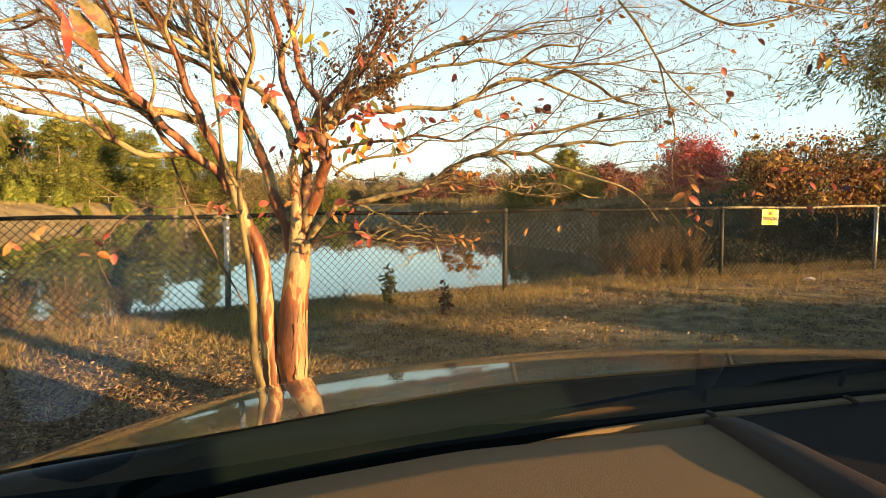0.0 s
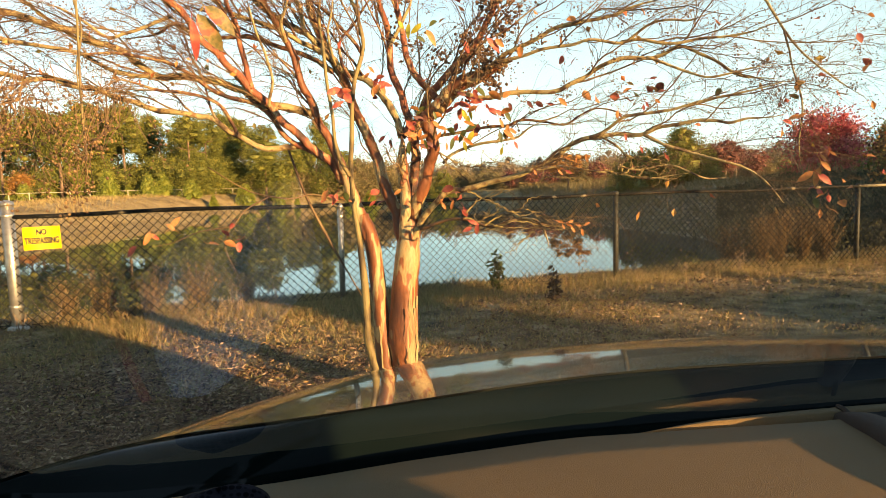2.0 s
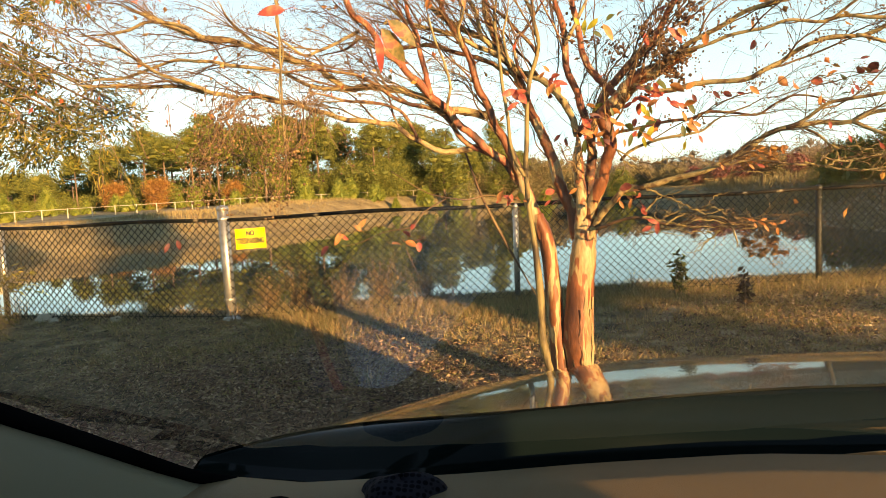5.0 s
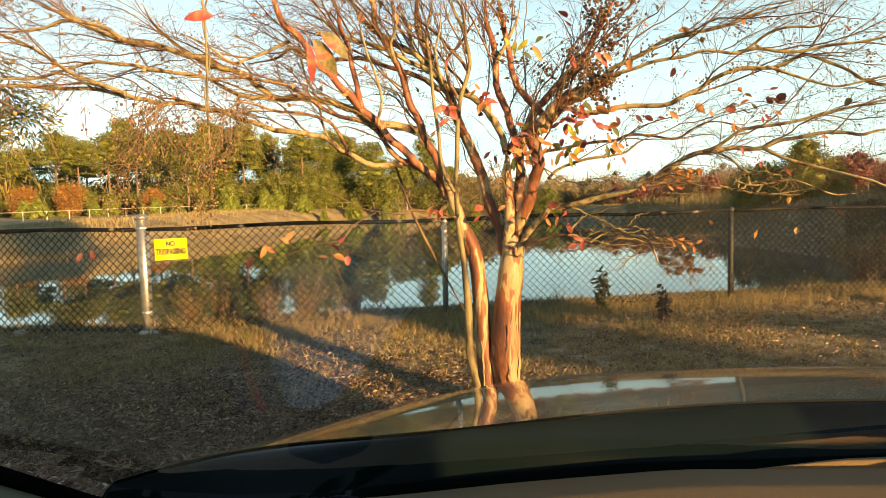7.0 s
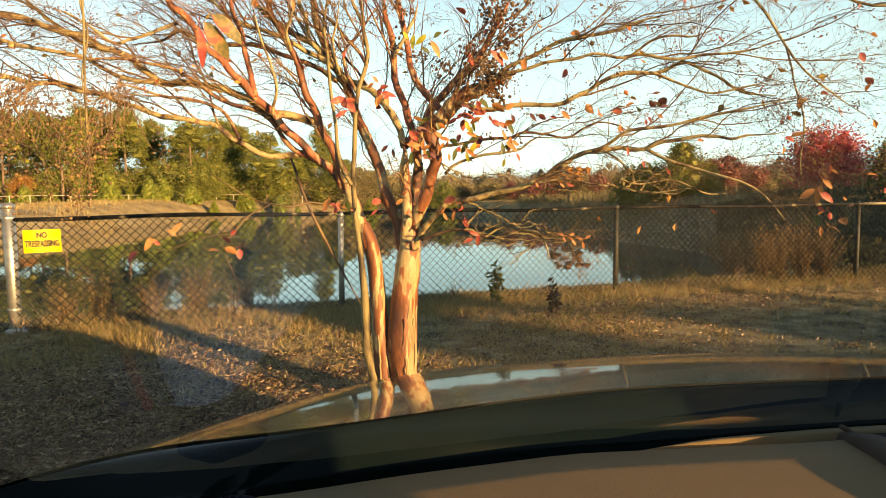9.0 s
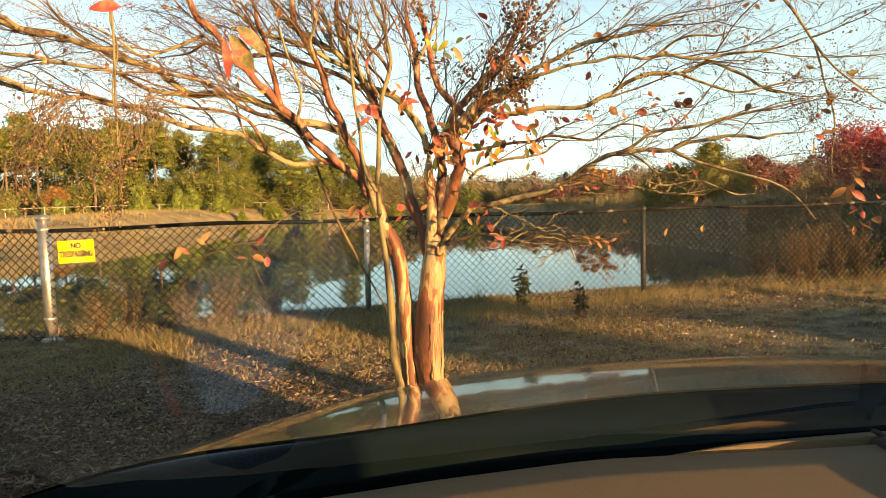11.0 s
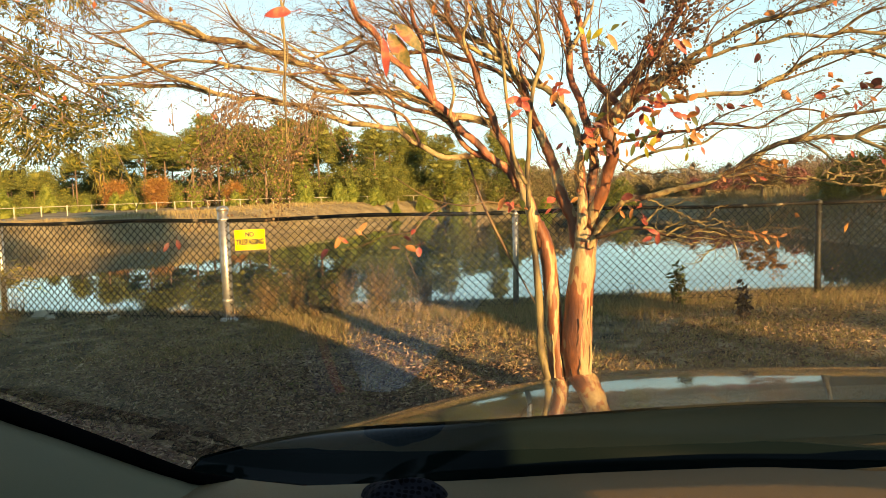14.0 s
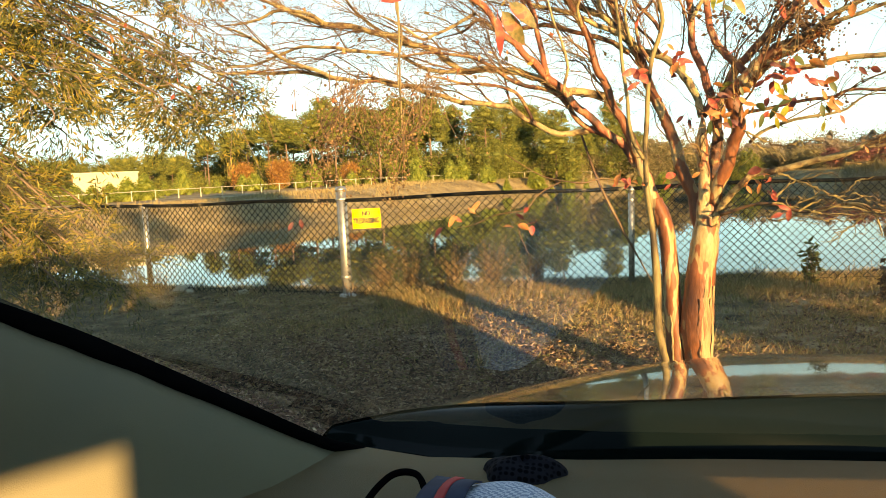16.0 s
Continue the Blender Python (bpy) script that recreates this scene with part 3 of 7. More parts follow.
    limb('A2', (-1.39, 4.48, 1.48, 0.029), (-1.45, 4.44, 1.60, 0.029), (-1.53, 4.40, 1.68, 0.028), (-1.62, 4.36, 1.77, 0.027), (-1.69, 4.33, 1.84, 0.026), (-1.75, 4.29, 1.92, 0.026), (-1.82, 4.26, 2.00, 0.025), (-1.88, 4.22, 2.08, 0.025), (-1.95, 4.19, 2.15, 0.024), (-2.01, 4.15, 2.23, 0.023), (-2.07, 4.12, 2.31, 0.023), (-2.13, 4.09, 2.36, 0.022), (-2.20, 4.04, 2.48, 0.021), (-2.27, 4.00, 2.58, 0.021), (-2.33, 3.96, 2.66, 0.020), (-2.37, 3.91, 2.78, 0.019), (-2.42, 3.85, 2.93, 0.018))
    limb('A2b', (-1.49, 4.45, 1.64, 0.022), (-1.59, 4.42, 1.70, 0.020), (-1.68, 4.39, 1.74, 0.019), (-1.75, 4.36, 1.81, 0.018), (-1.81, 4.34, 1.89, 0.017), (-1.87, 4.31, 1.98, 0.016), (-1.94, 4.28, 2.06, 0.015), (-2.02, 4.25, 2.12, 0.014))
    limb('A3', (-1.66, 4.42, 1.75, 0.022), (-1.74, 4.40, 1.73, 0.022), (-1.84, 4.37, 1.72, 0.021), (-1.95, 4.34, 1.75, 0.021), (-2.06, 4.30, 1.81, 0.020), (-2.13, 4.27, 1.86, 0.020), (-2.20, 4.25, 1.92, 0.020), (-2.29, 4.22, 1.95, 0.019), (-2.38, 4.19, 1.96, 0.019), (-2.53, 4.15, 1.99, 0.019), (-2.64, 4.11, 2.02, 0.018), (-2.75, 4.08, 2.07, 0.018), (-2.86, 4.04, 2.11, 0.018), (-2.97, 4.01, 2.14, 0.017), (-3.08, 3.98, 2.17, 0.017), (-3.19, 3.94, 2.19, 0.017), (-3.31, 3.91, 2.20, 0.016), (-3.42, 3.88, 2.22, 0.016), (-3.56, 3.83, 2.27, 0.015), (-3.75, 3.78, 2.30, 0.015), (-3.94, 3.72, 2.32, 0.014), (-4.13, 3.67, 2.33, 0.014), (-4.32, 3.62, 2.35, 0.013), (-4.55, 3.55, 2.38, 0.012))
    limb('A4', (-1.56, 4.40, 1.95, 0.026), (-1.70, 4.36, 1.98, 0.025), (-1.82, 4.32, 2.01, 0.024), (-1.91, 4.29, 2.06, 0.024), (-2.00, 4.26, 2.11, 0.023), (-2.09, 4.23, 2.14, 0.023), (-2.20, 4.20, 2.17, 0.023), (-2.31, 4.17, 2.19, 0.022), (-2.42, 4.13, 2.19, 0.022), (-2.53, 4.10, 2.21, 0.021), (-2.60, 4.07, 2.28, 0.021), (-2.66, 4.05, 2.33, 0.020), (-2.77, 4.01, 2.39, 0.020), (-2.87, 3.98, 2.44, 0.019), (-2.98, 3.94, 2.48, 0.019), (-3.12, 3.90, 2.53, 0.018), (-3.30, 3.84, 2.58, 0.018), (-3.48, 3.79, 2.63, 0.017), (-3.66, 3.73, 2.69, 0.016), (-3.74, 3.70, 2.75, 0.016), (-3.88, 3.65, 2.81, 0.015), (-4.03, 3.60, 2.89, 0.014))
    limb('A4b', (-2.48, 4.05, 2.19, 0.014), (-2.61, 4.02, 2.20, 0.014), (-2.72, 3.99, 2.22, 0.013), (-2.83, 3.96, 2.28, 0.013), (-2.93, 3.93, 2.35, 0.013), (-3.12, 3.88, 2.38, 0.012), (-3.27, 3.84, 2.40, 0.012), (-3.42, 3.80, 2.45, 0.012), (-3.57, 3.77, 2.47, 0.011), (-3.69, 3.74, 2.47, 0.011), (-3.89, 3.69, 2.43, 0.010), (-4.09, 3.64, 2.39, 0.010), (-4.29, 3.60, 2.39, 0.009), (-4.50, 3.55, 2.37, 0.009))
    limb('A3b', (-3.37, 3.80, 2.21, 0.015), (-3.49, 3.76, 2.26, 0.014), (-3.67, 3.70, 2.34, 0.014), (-3.84, 3.64, 2.43, 0.013), (-4.00, 3.58, 2.55, 0.012), (-4.16, 3.52, 2.64, 0.011), (-4.37, 3.45, 2.73, 0.010))
    limb('A7', (-1.90, 4.20, 2.10, 0.020), (-1.93, 4.19, 2.25, 0.018), (-1.95, 4.18, 2.38, 0.017), (-1.97, 4.18, 2.49, 0.016), (-2.01, 4.17, 2.60, 0.015), (-2.03, 4.16, 2.71, 0.014), (-2.07, 4.15, 2.88, 0.012))
    limb('A8', (-1.46, 4.55, 2.24, 0.018), (-1.59, 4.51, 2.32, 0.017), (-1.72, 4.47, 2.39, 0.016), (-1.87, 4.43, 2.43, 0.015), (-2.02, 4.39, 2.48, 0.014), (-2.18, 4.35, 2.47, 0.013), (-2.31, 4.32, 2.48, 0.012), (-2.40, 4.29, 2.54, 0.011), (-2.48, 4.27, 2.55, 0.011), (-2.58, 4.25, 2.50, 0.010), (-2.76, 4.20, 2.46, 0.009))
    limb('A9', (-1.44, 4.50, 2.30, 0.018), (-1.53, 4.45, 2.37, 0.017), (-1.61, 4.41, 2.42, 0.016), (-1.68, 4.38, 2.46, 0.016), (-1.78, 4.33, 2.50, 0.015), (-1.88, 4.28, 2.54, 0.014), (-2.00, 4.23, 2.59, 0.013), (-2.11, 4.16, 2.67, 0.011), (-2.19, 4.10, 2.77, 0.010))
    limb('A10', (-1.53, 4.50, 2.36, 0.018), (-1.56, 4.47, 2.43, 0.017), (-1.60, 4.44, 2.50, 0.016), (-1.62, 4.40, 2.61, 0.014), (-1.64, 4.36, 2.71, 0.012), (-1.67, 4.30, 2.85, 0.010))
    limb('A11', (-1.79, 4.35, 1.95, 0.016), (-1.91, 4.29, 2.01, 0.015), (-2.05, 4.22, 2.05, 0.014), (-2.18, 4.15, 2.12, 0.013), (-2.27, 4.09, 2.20, 0.012), (-2.36, 4.04, 2.26, 0.011), (-2.46, 3.99, 2.28, 0.010), (-2.62, 3.91, 2.32, 0.009), (-2.78, 3.83, 2.30, 0.007), (-2.93, 3.75, 2.30, 0.006))
    limb('A12', (-2.06, 4.30, 1.80, 0.012), (-2.08, 4.26, 1.89, 0.011), (-2.11, 4.20, 2.00, 0.011), (-2.18, 4.15, 2.05, 0.010), (-2.32, 4.09, 2.08, 0.009), (-2.45, 4.02, 2.09, 0.008), (-2.60, 3.93, 2.15, 0.007), (-2.76, 3.85, 2.18, 0.006))
    limb('A13', (-3.40, 3.70, 2.60, 0.013), (-3.53, 3.66, 2.69, 0.012), (-3.75, 3.60, 2.72, 0.011), (-3.91, 3.56, 2.69, 0.010), (-4.13, 3.50, 2.67, 0.008), (-4.32, 3.45, 2.67, 0.007))
    limb('A14', (-2.83, 4.10, 2.41, 0.015), (-2.96, 4.02, 2.43, 0.014), (-3.06, 3.94, 2.52, 0.012), (-3.16, 3.85, 2.63, 0.011), (-3.22, 3.77, 2.72, 0.010), (-3.24, 3.70, 2.82, 0.009))
    limb('A15', (-2.37, 4.10, 2.57, 0.012), (-2.48, 4.05, 2.51, 0.011), (-2.62, 4.00, 2.46, 0.010), (-2.73, 3.95, 2.42, 0.009), (-2.84, 3.89, 2.53, 0.008), (-2.94, 3.84, 2.58, 0.007), (-3.03, 3.80, 2.61, 0.006))
    limb('B0', (-1.00, 4.52, 1.06, 0.043), (-1.05, 4.53, 1.27, 0.041), (-1.09, 4.54, 1.39, 0.039), (-1.14, 4.54, 1.53, 0.038), (-1.19, 4.55, 1.67, 0.036), (-1.23, 4.56, 1.79, 0.035), (-1.28, 4.56, 1.89, 0.034), (-1.33, 4.57, 2.00, 0.033), (-1.37, 4.58, 2.12, 0.032), (-1.44, 4.58, 2.27, 0.030), (-1.50, 4.59, 2.37, 0.029), (-1.56, 4.60, 2.49, 0.028), (-1.61, 4.60, 2.64, 0.027), (-1.63, 4.61, 2.78, 0.025), (-1.65, 4.62, 2.96, 0.024))
    limb('B1', (-0.97, 4.47, 1.08, 0.046), (-0.97, 4.46, 1.23, 0.042), (-0.96, 4.44, 1.37, 0.039), (-0.96, 4.42, 1.55, 0.034), (-0.96, 4.41, 1.69, 0.031), (-0.97, 4.40, 1.78, 0.028))
    limb('B1l', (-0.97, 4.44, 1.77, 0.025), (-1.01, 4.46, 1.90, 0.024), (-1.06, 4.47, 2.00, 0.024), (-1.13, 4.48, 2.09, 0.024), (-1.23, 4.49, 2.17, 0.023), (-1.35, 4.51, 2.23, 0.023), (-1.45, 4.52, 2.32, 0.023), (-1.54, 4.54, 2.41, 0.022), (-1.63, 4.55, 2.49, 0.022), (-1.75, 4.56, 2.56, 0.022), (-1.92, 4.58, 2.69, 0.021), (-2.06, 4.60, 2.82, 0.021), (-2.17, 4.62, 2.96, 0.020))
    limb('B1r', (-0.97, 4.44, 1.77, 0.027), (-0.91, 4.45, 1.87, 0.026), (-0.95, 4.46, 1.99, 0.024), (-1.00, 4.48, 2.11, 0.023), (-1.03, 4.49, 2.23, 0.022), (-1.05, 4.50, 2.39, 0.021), (-1.07, 4.52, 2.54, 0.019), (-1.11, 4.53, 2.69, 0.018), (-1.13, 4.55, 2.87, 0.016))
    limb('B2', (-0.94, 4.52, 1.09, 0.047), (-0.89, 4.47, 1.28, 0.043), (-0.83, 4.43, 1.44, 0.041), (-0.78, 4.39, 1.58, 0.038), (-0.74, 4.36, 1.69, 0.036), (-0.78, 4.34, 1.84, 0.044), (-0.72, 4.33, 1.93, 0.049), (-0.65, 4.31, 2.00, 0.049), (-0.56, 4.29, 2.06, 0.047), (-0.46, 4.26, 2.11, 0.043), (-0.34, 4.22, 2.14, 0.036), (-0.22, 4.18, 2.18, 0.028))
    limb('B2d', (-0.96, 4.60, 1.17, 0.036), (-0.93, 4.58, 1.44, 0.033), (-0.91, 4.57, 1.63, 0.032), (-0.91, 4.56, 1.78, 0.031), (-0.86, 4.56, 1.91, 0.030), (-0.80, 4.55, 1.99, 0.029))
    limb('B2u', (-0.85, 4.50, 1.90, 0.029), (-0.78, 4.48, 2.03, 0.027), (-0.72, 4.47, 2.10, 0.026), (-0.63, 4.45, 2.19, 0.025), (-0.52, 4.43, 2.28, 0.023), (-0.44, 4.41, 2.37, 0.021), (-0.38, 4.39, 2.47, 0.020), (-0.32, 4.37, 2.56, 0.019), (-0.26, 4.35, 2.68, 0.017))
    limb('B2b', (-0.72, 4.45, 2.01, 0.023), (-0.79, 4.46, 2.07, 0.022), (-0.85, 4.48, 2.16, 0.022), (-0.91, 4.50, 2.26, 0.021), (-0.95, 4.52, 2.36, 0.020), (-0.97, 4.54, 2.48, 0.019), (-0.99, 4.56, 2.59, 0.018), (-1.01, 4.57, 2.71, 0.018), (-1.04, 4.60, 2.87, 0.017))
    limb('B1t', (-1.04, 4.45, 2.36, 0.014), (-0.99, 4.46, 2.44, 0.012), (-0.94, 4.47, 2.53, 0.011), (-0.90, 4.48, 2.62, 0.010), (-0.88, 4.50, 2.77, 0.008))
    limb('B3', (-0.94, 4.46, 1.05, 0.0242), (-0.88, 4.44, 1.17, 0.0226), (-0.80, 4.41, 1.28, 0.0218), (-0.70, 4.38, 1.37, 0.0211), (-0.63, 4.37, 1.41, 0.0203), (-0.56, 4.35, 1.42, 0.0203), (-0.41, 4.32, 1.44, 0.0187), (-0.27, 4.29, 1.48, 0.0179), (-0.14, 4.26, 1.51, 0.0172), (-0.04, 4.23, 1.56, 0.0164), (0.06, 4.20, 1.62, 0.0156), (0.15, 4.18, 1.67, 0.0148), (0.24, 4.15, 1.71, 0.0140), (0.36, 4.12, 1.71, 0.0133), (0.44, 4.10, 1.71, 0.0125), (0.55, 4.07, 1.71, 0.0117), (0.64, 4.04, 1.74, 0.0109), (0.73, 4.01, 1.76, 0.0101), (0.83, 3.98, 1.76, 0.0094), (0.93, 3.95, 1.76, 0.0086), (1.00, 3.93, 1.74, 0.0078), (1.08, 3.90, 1.76, 0.0070), (1.22, 3.85, 1.77, 0.0062))
    limb('B3b', (0.53, 4.00, 1.70, 0.010), (0.64, 3.95, 1.63, 0.009), (0.77, 3.91, 1.59, 0.008), (0.86, 3.87, 1.56, 0.008), (0.95, 3.83, 1.52, 0.007), (1.06, 3.78, 1.46, 0.006), (1.14, 3.73, 1.39, 0.005), (1.18, 3.70, 1.31, 0.005))
    limb('B3c', (-0.85, 4.38, 1.16, 0.011), (-0.69, 4.34, 1.21, 0.010), (-0.56, 4.31, 1.22, 0.010), (-0.45, 4.28, 1.20, 0.009), (-0.35, 4.25, 1.18, 0.008), (-0.26, 4.23, 1.20, 0.008), (-0.17, 4.21, 1.23, 0.007), (-0.08, 4.18, 1.20, 0.007), (0.04, 4.15, 1.17, 0.006), (0.19, 4.10, 1.16, 0.005))
    limb('B3d', (-0.17, 4.20, 1.23, 0.008), (-0.08, 4.16, 1.21, 0.007), (-0.03, 4.14, 1.16, 0.006), (-0.02, 4.12, 1.09, 0.005), (-0.02, 4.10, 1.05, 0.004))
    limb('B3e', (-0.10, 4.15, 1.52, 0.007), (0.05, 4.13, 1.53, 0.006), (0.21, 4.10, 1.52, 0.006), (0.35, 4.08, 1.49, 0.006), (0.49, 4.05, 1.46, 0.005), (0.63, 4.03, 1.46, 0.005), (0.79, 4.00, 1.47, 0.004))
    limb('B3f', (0.29, 4.05, 1.71, 0.007), (0.38, 4.04, 1.64, 0.007), (0.43, 4.03, 1.58, 0.006), (0.40, 4.02, 1.53, 0.006), (0.49, 4.01, 1.51, 0.006), (0.65, 4.00, 1.52, 0.005), (0.76, 3.98, 1.49, 0.005), (0.89, 3.97, 1.44, 0.005), (1.01, 3.95, 1.44, 0.004))
    limb('B5', (0.23, 4.05, 1.70, 0.010), (0.32, 4.03, 1.73, 0.010), (0.40, 4.01, 1.79, 0.009), (0.49, 3.99, 1.82, 0.009), (0.67, 3.95, 1.83, 0.008), (0.79, 3.92, 1.85, 0.007), (0.91, 3.89, 1.88, 0.007), (1.07, 3.84, 1.91, 0.006), (1.22, 3.80, 1.93, 0.005))
    limb('B6', (-0.74, 4.40, 1.76, 0.010), (-0.64, 4.38, 1.78, 0.010), (-0.52, 4.35, 1.79, 0.009), (-0.37, 4.32, 1.80, 0.009), (-0.25, 4.29, 1.81, 0.008), (-0.17, 4.27, 1.84, 0.008), (-0.04, 4.24, 1.81, 0.007), (0.09, 4.21, 1.79, 0.006), (0.18, 4.18, 1.84, 0.006), (0.27, 4.16, 1.87, 0.005), (0.39, 4.12, 1.84, 0.005), (0.47, 4.10, 1.80, 0.004))
    limb('B6b', (-0.68, 4.35, 1.59, 0.011), (-0.59, 4.32, 1.66, 0.010), (-0.48, 4.30, 1.69, 0.009), (-0.37, 4.27, 1.70, 0.009), (-0.20, 4.23, 1.73, 0.007), (-0.10, 4.19, 1.79, 0.006), (0.06, 4.15, 1.83, 0.005))
    limb('B4', (-0.58, 4.25, 2.03, 0.016), (-0.39, 4.22, 1.98, 0.015), (-0.19, 4.20, 1.99, 0.014), (-0.00, 4.17, 1.99, 0.013), (0.12, 4.15, 2.02, 0.013), (0.21, 4.14, 2.05, 0.012), (0.29, 4.12, 2.11, 0.012), (0.41, 4.10, 2.14, 0.011), (0.55, 4.08, 2.14, 0.010), (0.66, 4.06, 2.16, 0.010), (0.74, 4.04, 2.18, 0.009), (0.81, 4.03, 2.16, 0.009), (0.89, 4.02, 2.10, 0.008), (0.99, 4.00, 2.03, 0.008), (1.10, 3.97, 1.99, 0.007), (1.22, 3.95, 1.96, 0.006))
    limb('B4b', (0.55, 4.05, 2.14, 0.009), (0.68, 4.01, 2.08, 0.008), (0.78, 3.98, 2.03, 0.007), (0.88, 3.95, 1.99, 0.006), (0.97, 3.92, 2.00, 0.006), (1.08, 3.89, 2.03, 0.005), (1.19, 3.85, 2.04, 0.004))
    limb('B7', (-0.42, 4.20, 2.11, 0.015), (-0.32, 4.17, 2.18, 0.014), (-0.24, 4.15, 2.23, 0.014), (-0.09, 4.11, 2.28, 0.013), (0.00, 4.09, 2.32, 0.012), (0.12, 4.05, 2.34, 0.011), (0.26, 4.02, 2.36, 0.010), (0.38, 3.99, 2.38, 0.009), (0.51, 3.95, 2.41, 0.008), (0.66, 3.90, 2.42, 0.007))
    limb('B7b', (-0.32, 4.15, 2.17, 0.011), (-0.16, 4.12, 2.20, 0.010), (-0.03, 4.10, 2.22, 0.009), (0.12, 4.07, 2.24, 0.009), (0.24, 4.05, 2.25, 0.008), (0.41, 4.02, 2.22, 0.008), (0.54, 3.98, 2.30, 0.007), (0.67, 3.96, 2.31, 0.006), (0.77, 3.93, 2.31, 0.006), (0.91, 3.90, 2.33, 0.005))
    limb('B7c', (0.41, 4.05, 2.23, 0.010), (0.52, 4.03, 2.23, 0.010), (0.67, 3.99, 2.20, 0.009), (0.80, 3.96, 2.20, 0.008), (0.92, 3.93, 2.20, 0.007), (1.07, 3.88, 2.22, 0.006), (1.19, 3.85, 2.24, 0.005))
    limb('shoot2', (-1.29, 4.28, 1.52, 0.013), (-1.34, 4.28, 1.61, 0.013), (-1.38, 4.28, 1.76, 0.012), (-1.40, 4.29, 1.94, 0.011), (-1.42, 4.29, 2.13, 0.011), (-1.44, 4.29, 2.35, 0.010), (-1.46, 4.30, 2.53, 0.009), (-1.44, 4.30, 2.68, 0.009), (-1.41, 4.30, 2.82, 0.008))
    limb('top1', (-1.19, 4.30, 2.31, 0.011), (-1.28, 4.33, 2.44, 0.010), (-1.38, 4.35, 2.54, 0.009), (-1.49, 4.37, 2.64, 0.008), (-1.59, 4.40, 2.77, 0.006))
    limb('top2', (-1.25, 4.30, 2.12, 0.011), (-1.32, 4.31, 2.27, 0.010), (-1.34, 4.32, 2.38, 0.009), (-1.27, 4.33, 2.47, 0.009), (-1.22, 4.33, 2.51, 0.008), (-1.15, 4.34, 2.62, 0.007), (-1.09, 4.35, 2.73, 0.006))
    limb('top3', (-1.65, 4.20, 2.38, 0.012), (-1.66, 4.14, 2.49, 0.010), (-1.59, 4.08, 2.57, 0.008), (-1.52, 4.00, 2.68, 0.006))
    limb('top4', (-1.79, 4.20, 1.98, 0.010), (-1.74, 4.16, 2.14, 0.009), (-1.76, 4.12, 2.28, 0.008), (-1.80, 4.08, 2.42, 0.007), (-1.81, 4.05, 2.55, 0.006), (-1.82, 4.00, 2.72, 0.005))
    limb('top5', (-1.33, 4.20, 2.22, 0.009), (-1.35, 4.11, 2.41, 0.007), (-1.29, 4.06, 2.53, 0.006), (-1.25, 4.00, 2.65, 0.005))


grow_tree()


def bark_flakes():
    """Long plates of peeling bark and the dark cracks between them, close on the trunks."""
    r = np.random.default_rng(17)
    for name, ang, z0, z1, w, mat, lift in (("trunkB", -50, 0.05, 0.78, 0.020, M_PALEBARK, 1.03), ("trunkB", -34, 0.10, 0.62, 0.016, M_PALEBARK, 1.04), ("trunkB", -64, 0.02, 0.5, 0.014, M_PALEBARK, 1.02),
                                            ("trunkB", -20, 0.05, 0.7, 0.013, M_PALEBARK, 1.05), ("trunkB", -76, 0.05, 0.62, 0.006, M_CRACK, 1.015), 
                                            ("trunkA", -95, 0.1, 0.5, 0.010, M_PALEBARK, 1.03), ("trunkA", -40, 0.05, 0.55, 0.006, M_CRACK, 1.03), ("trunkB", -108, 0.0, 0.28, 0.012, M_CRACK, 1.01)):
        P = BOUGHS[name]
        rows = []
        for k in range(14):
            t = k / 13
            z = z0 + (z1 - z0) * t
            c = np.array([np.interp(z, P[:, 2], P[:, j]) for j in range(4)])
            a0 = radians(ang) + 0.06 * math.sin(4 * t + ang) + 0.05 * r.normal()
            half = w * (0.25 + 0.75 * math.sin(math.pi * (0.06 + 0.88 * t))) * r.uniform(0.75, 1.15)
            rad = c[3] * lift + 0.003
            pts = []
            for q, dr in ((-1, -0.006), (-0.6, 0.0), (0, 0.002 * r.normal()), (0.6, 0.0), (1, -0.006)):
                a = a0 + q * half / c[3]
                pts.append((c[0] + (rad + dr) * math.cos(a), c[1] + (rad + dr) * math.sin(a), z))
            rows.append(np.array(pts))
        strip(rows, "bark_strip", mat, tree)


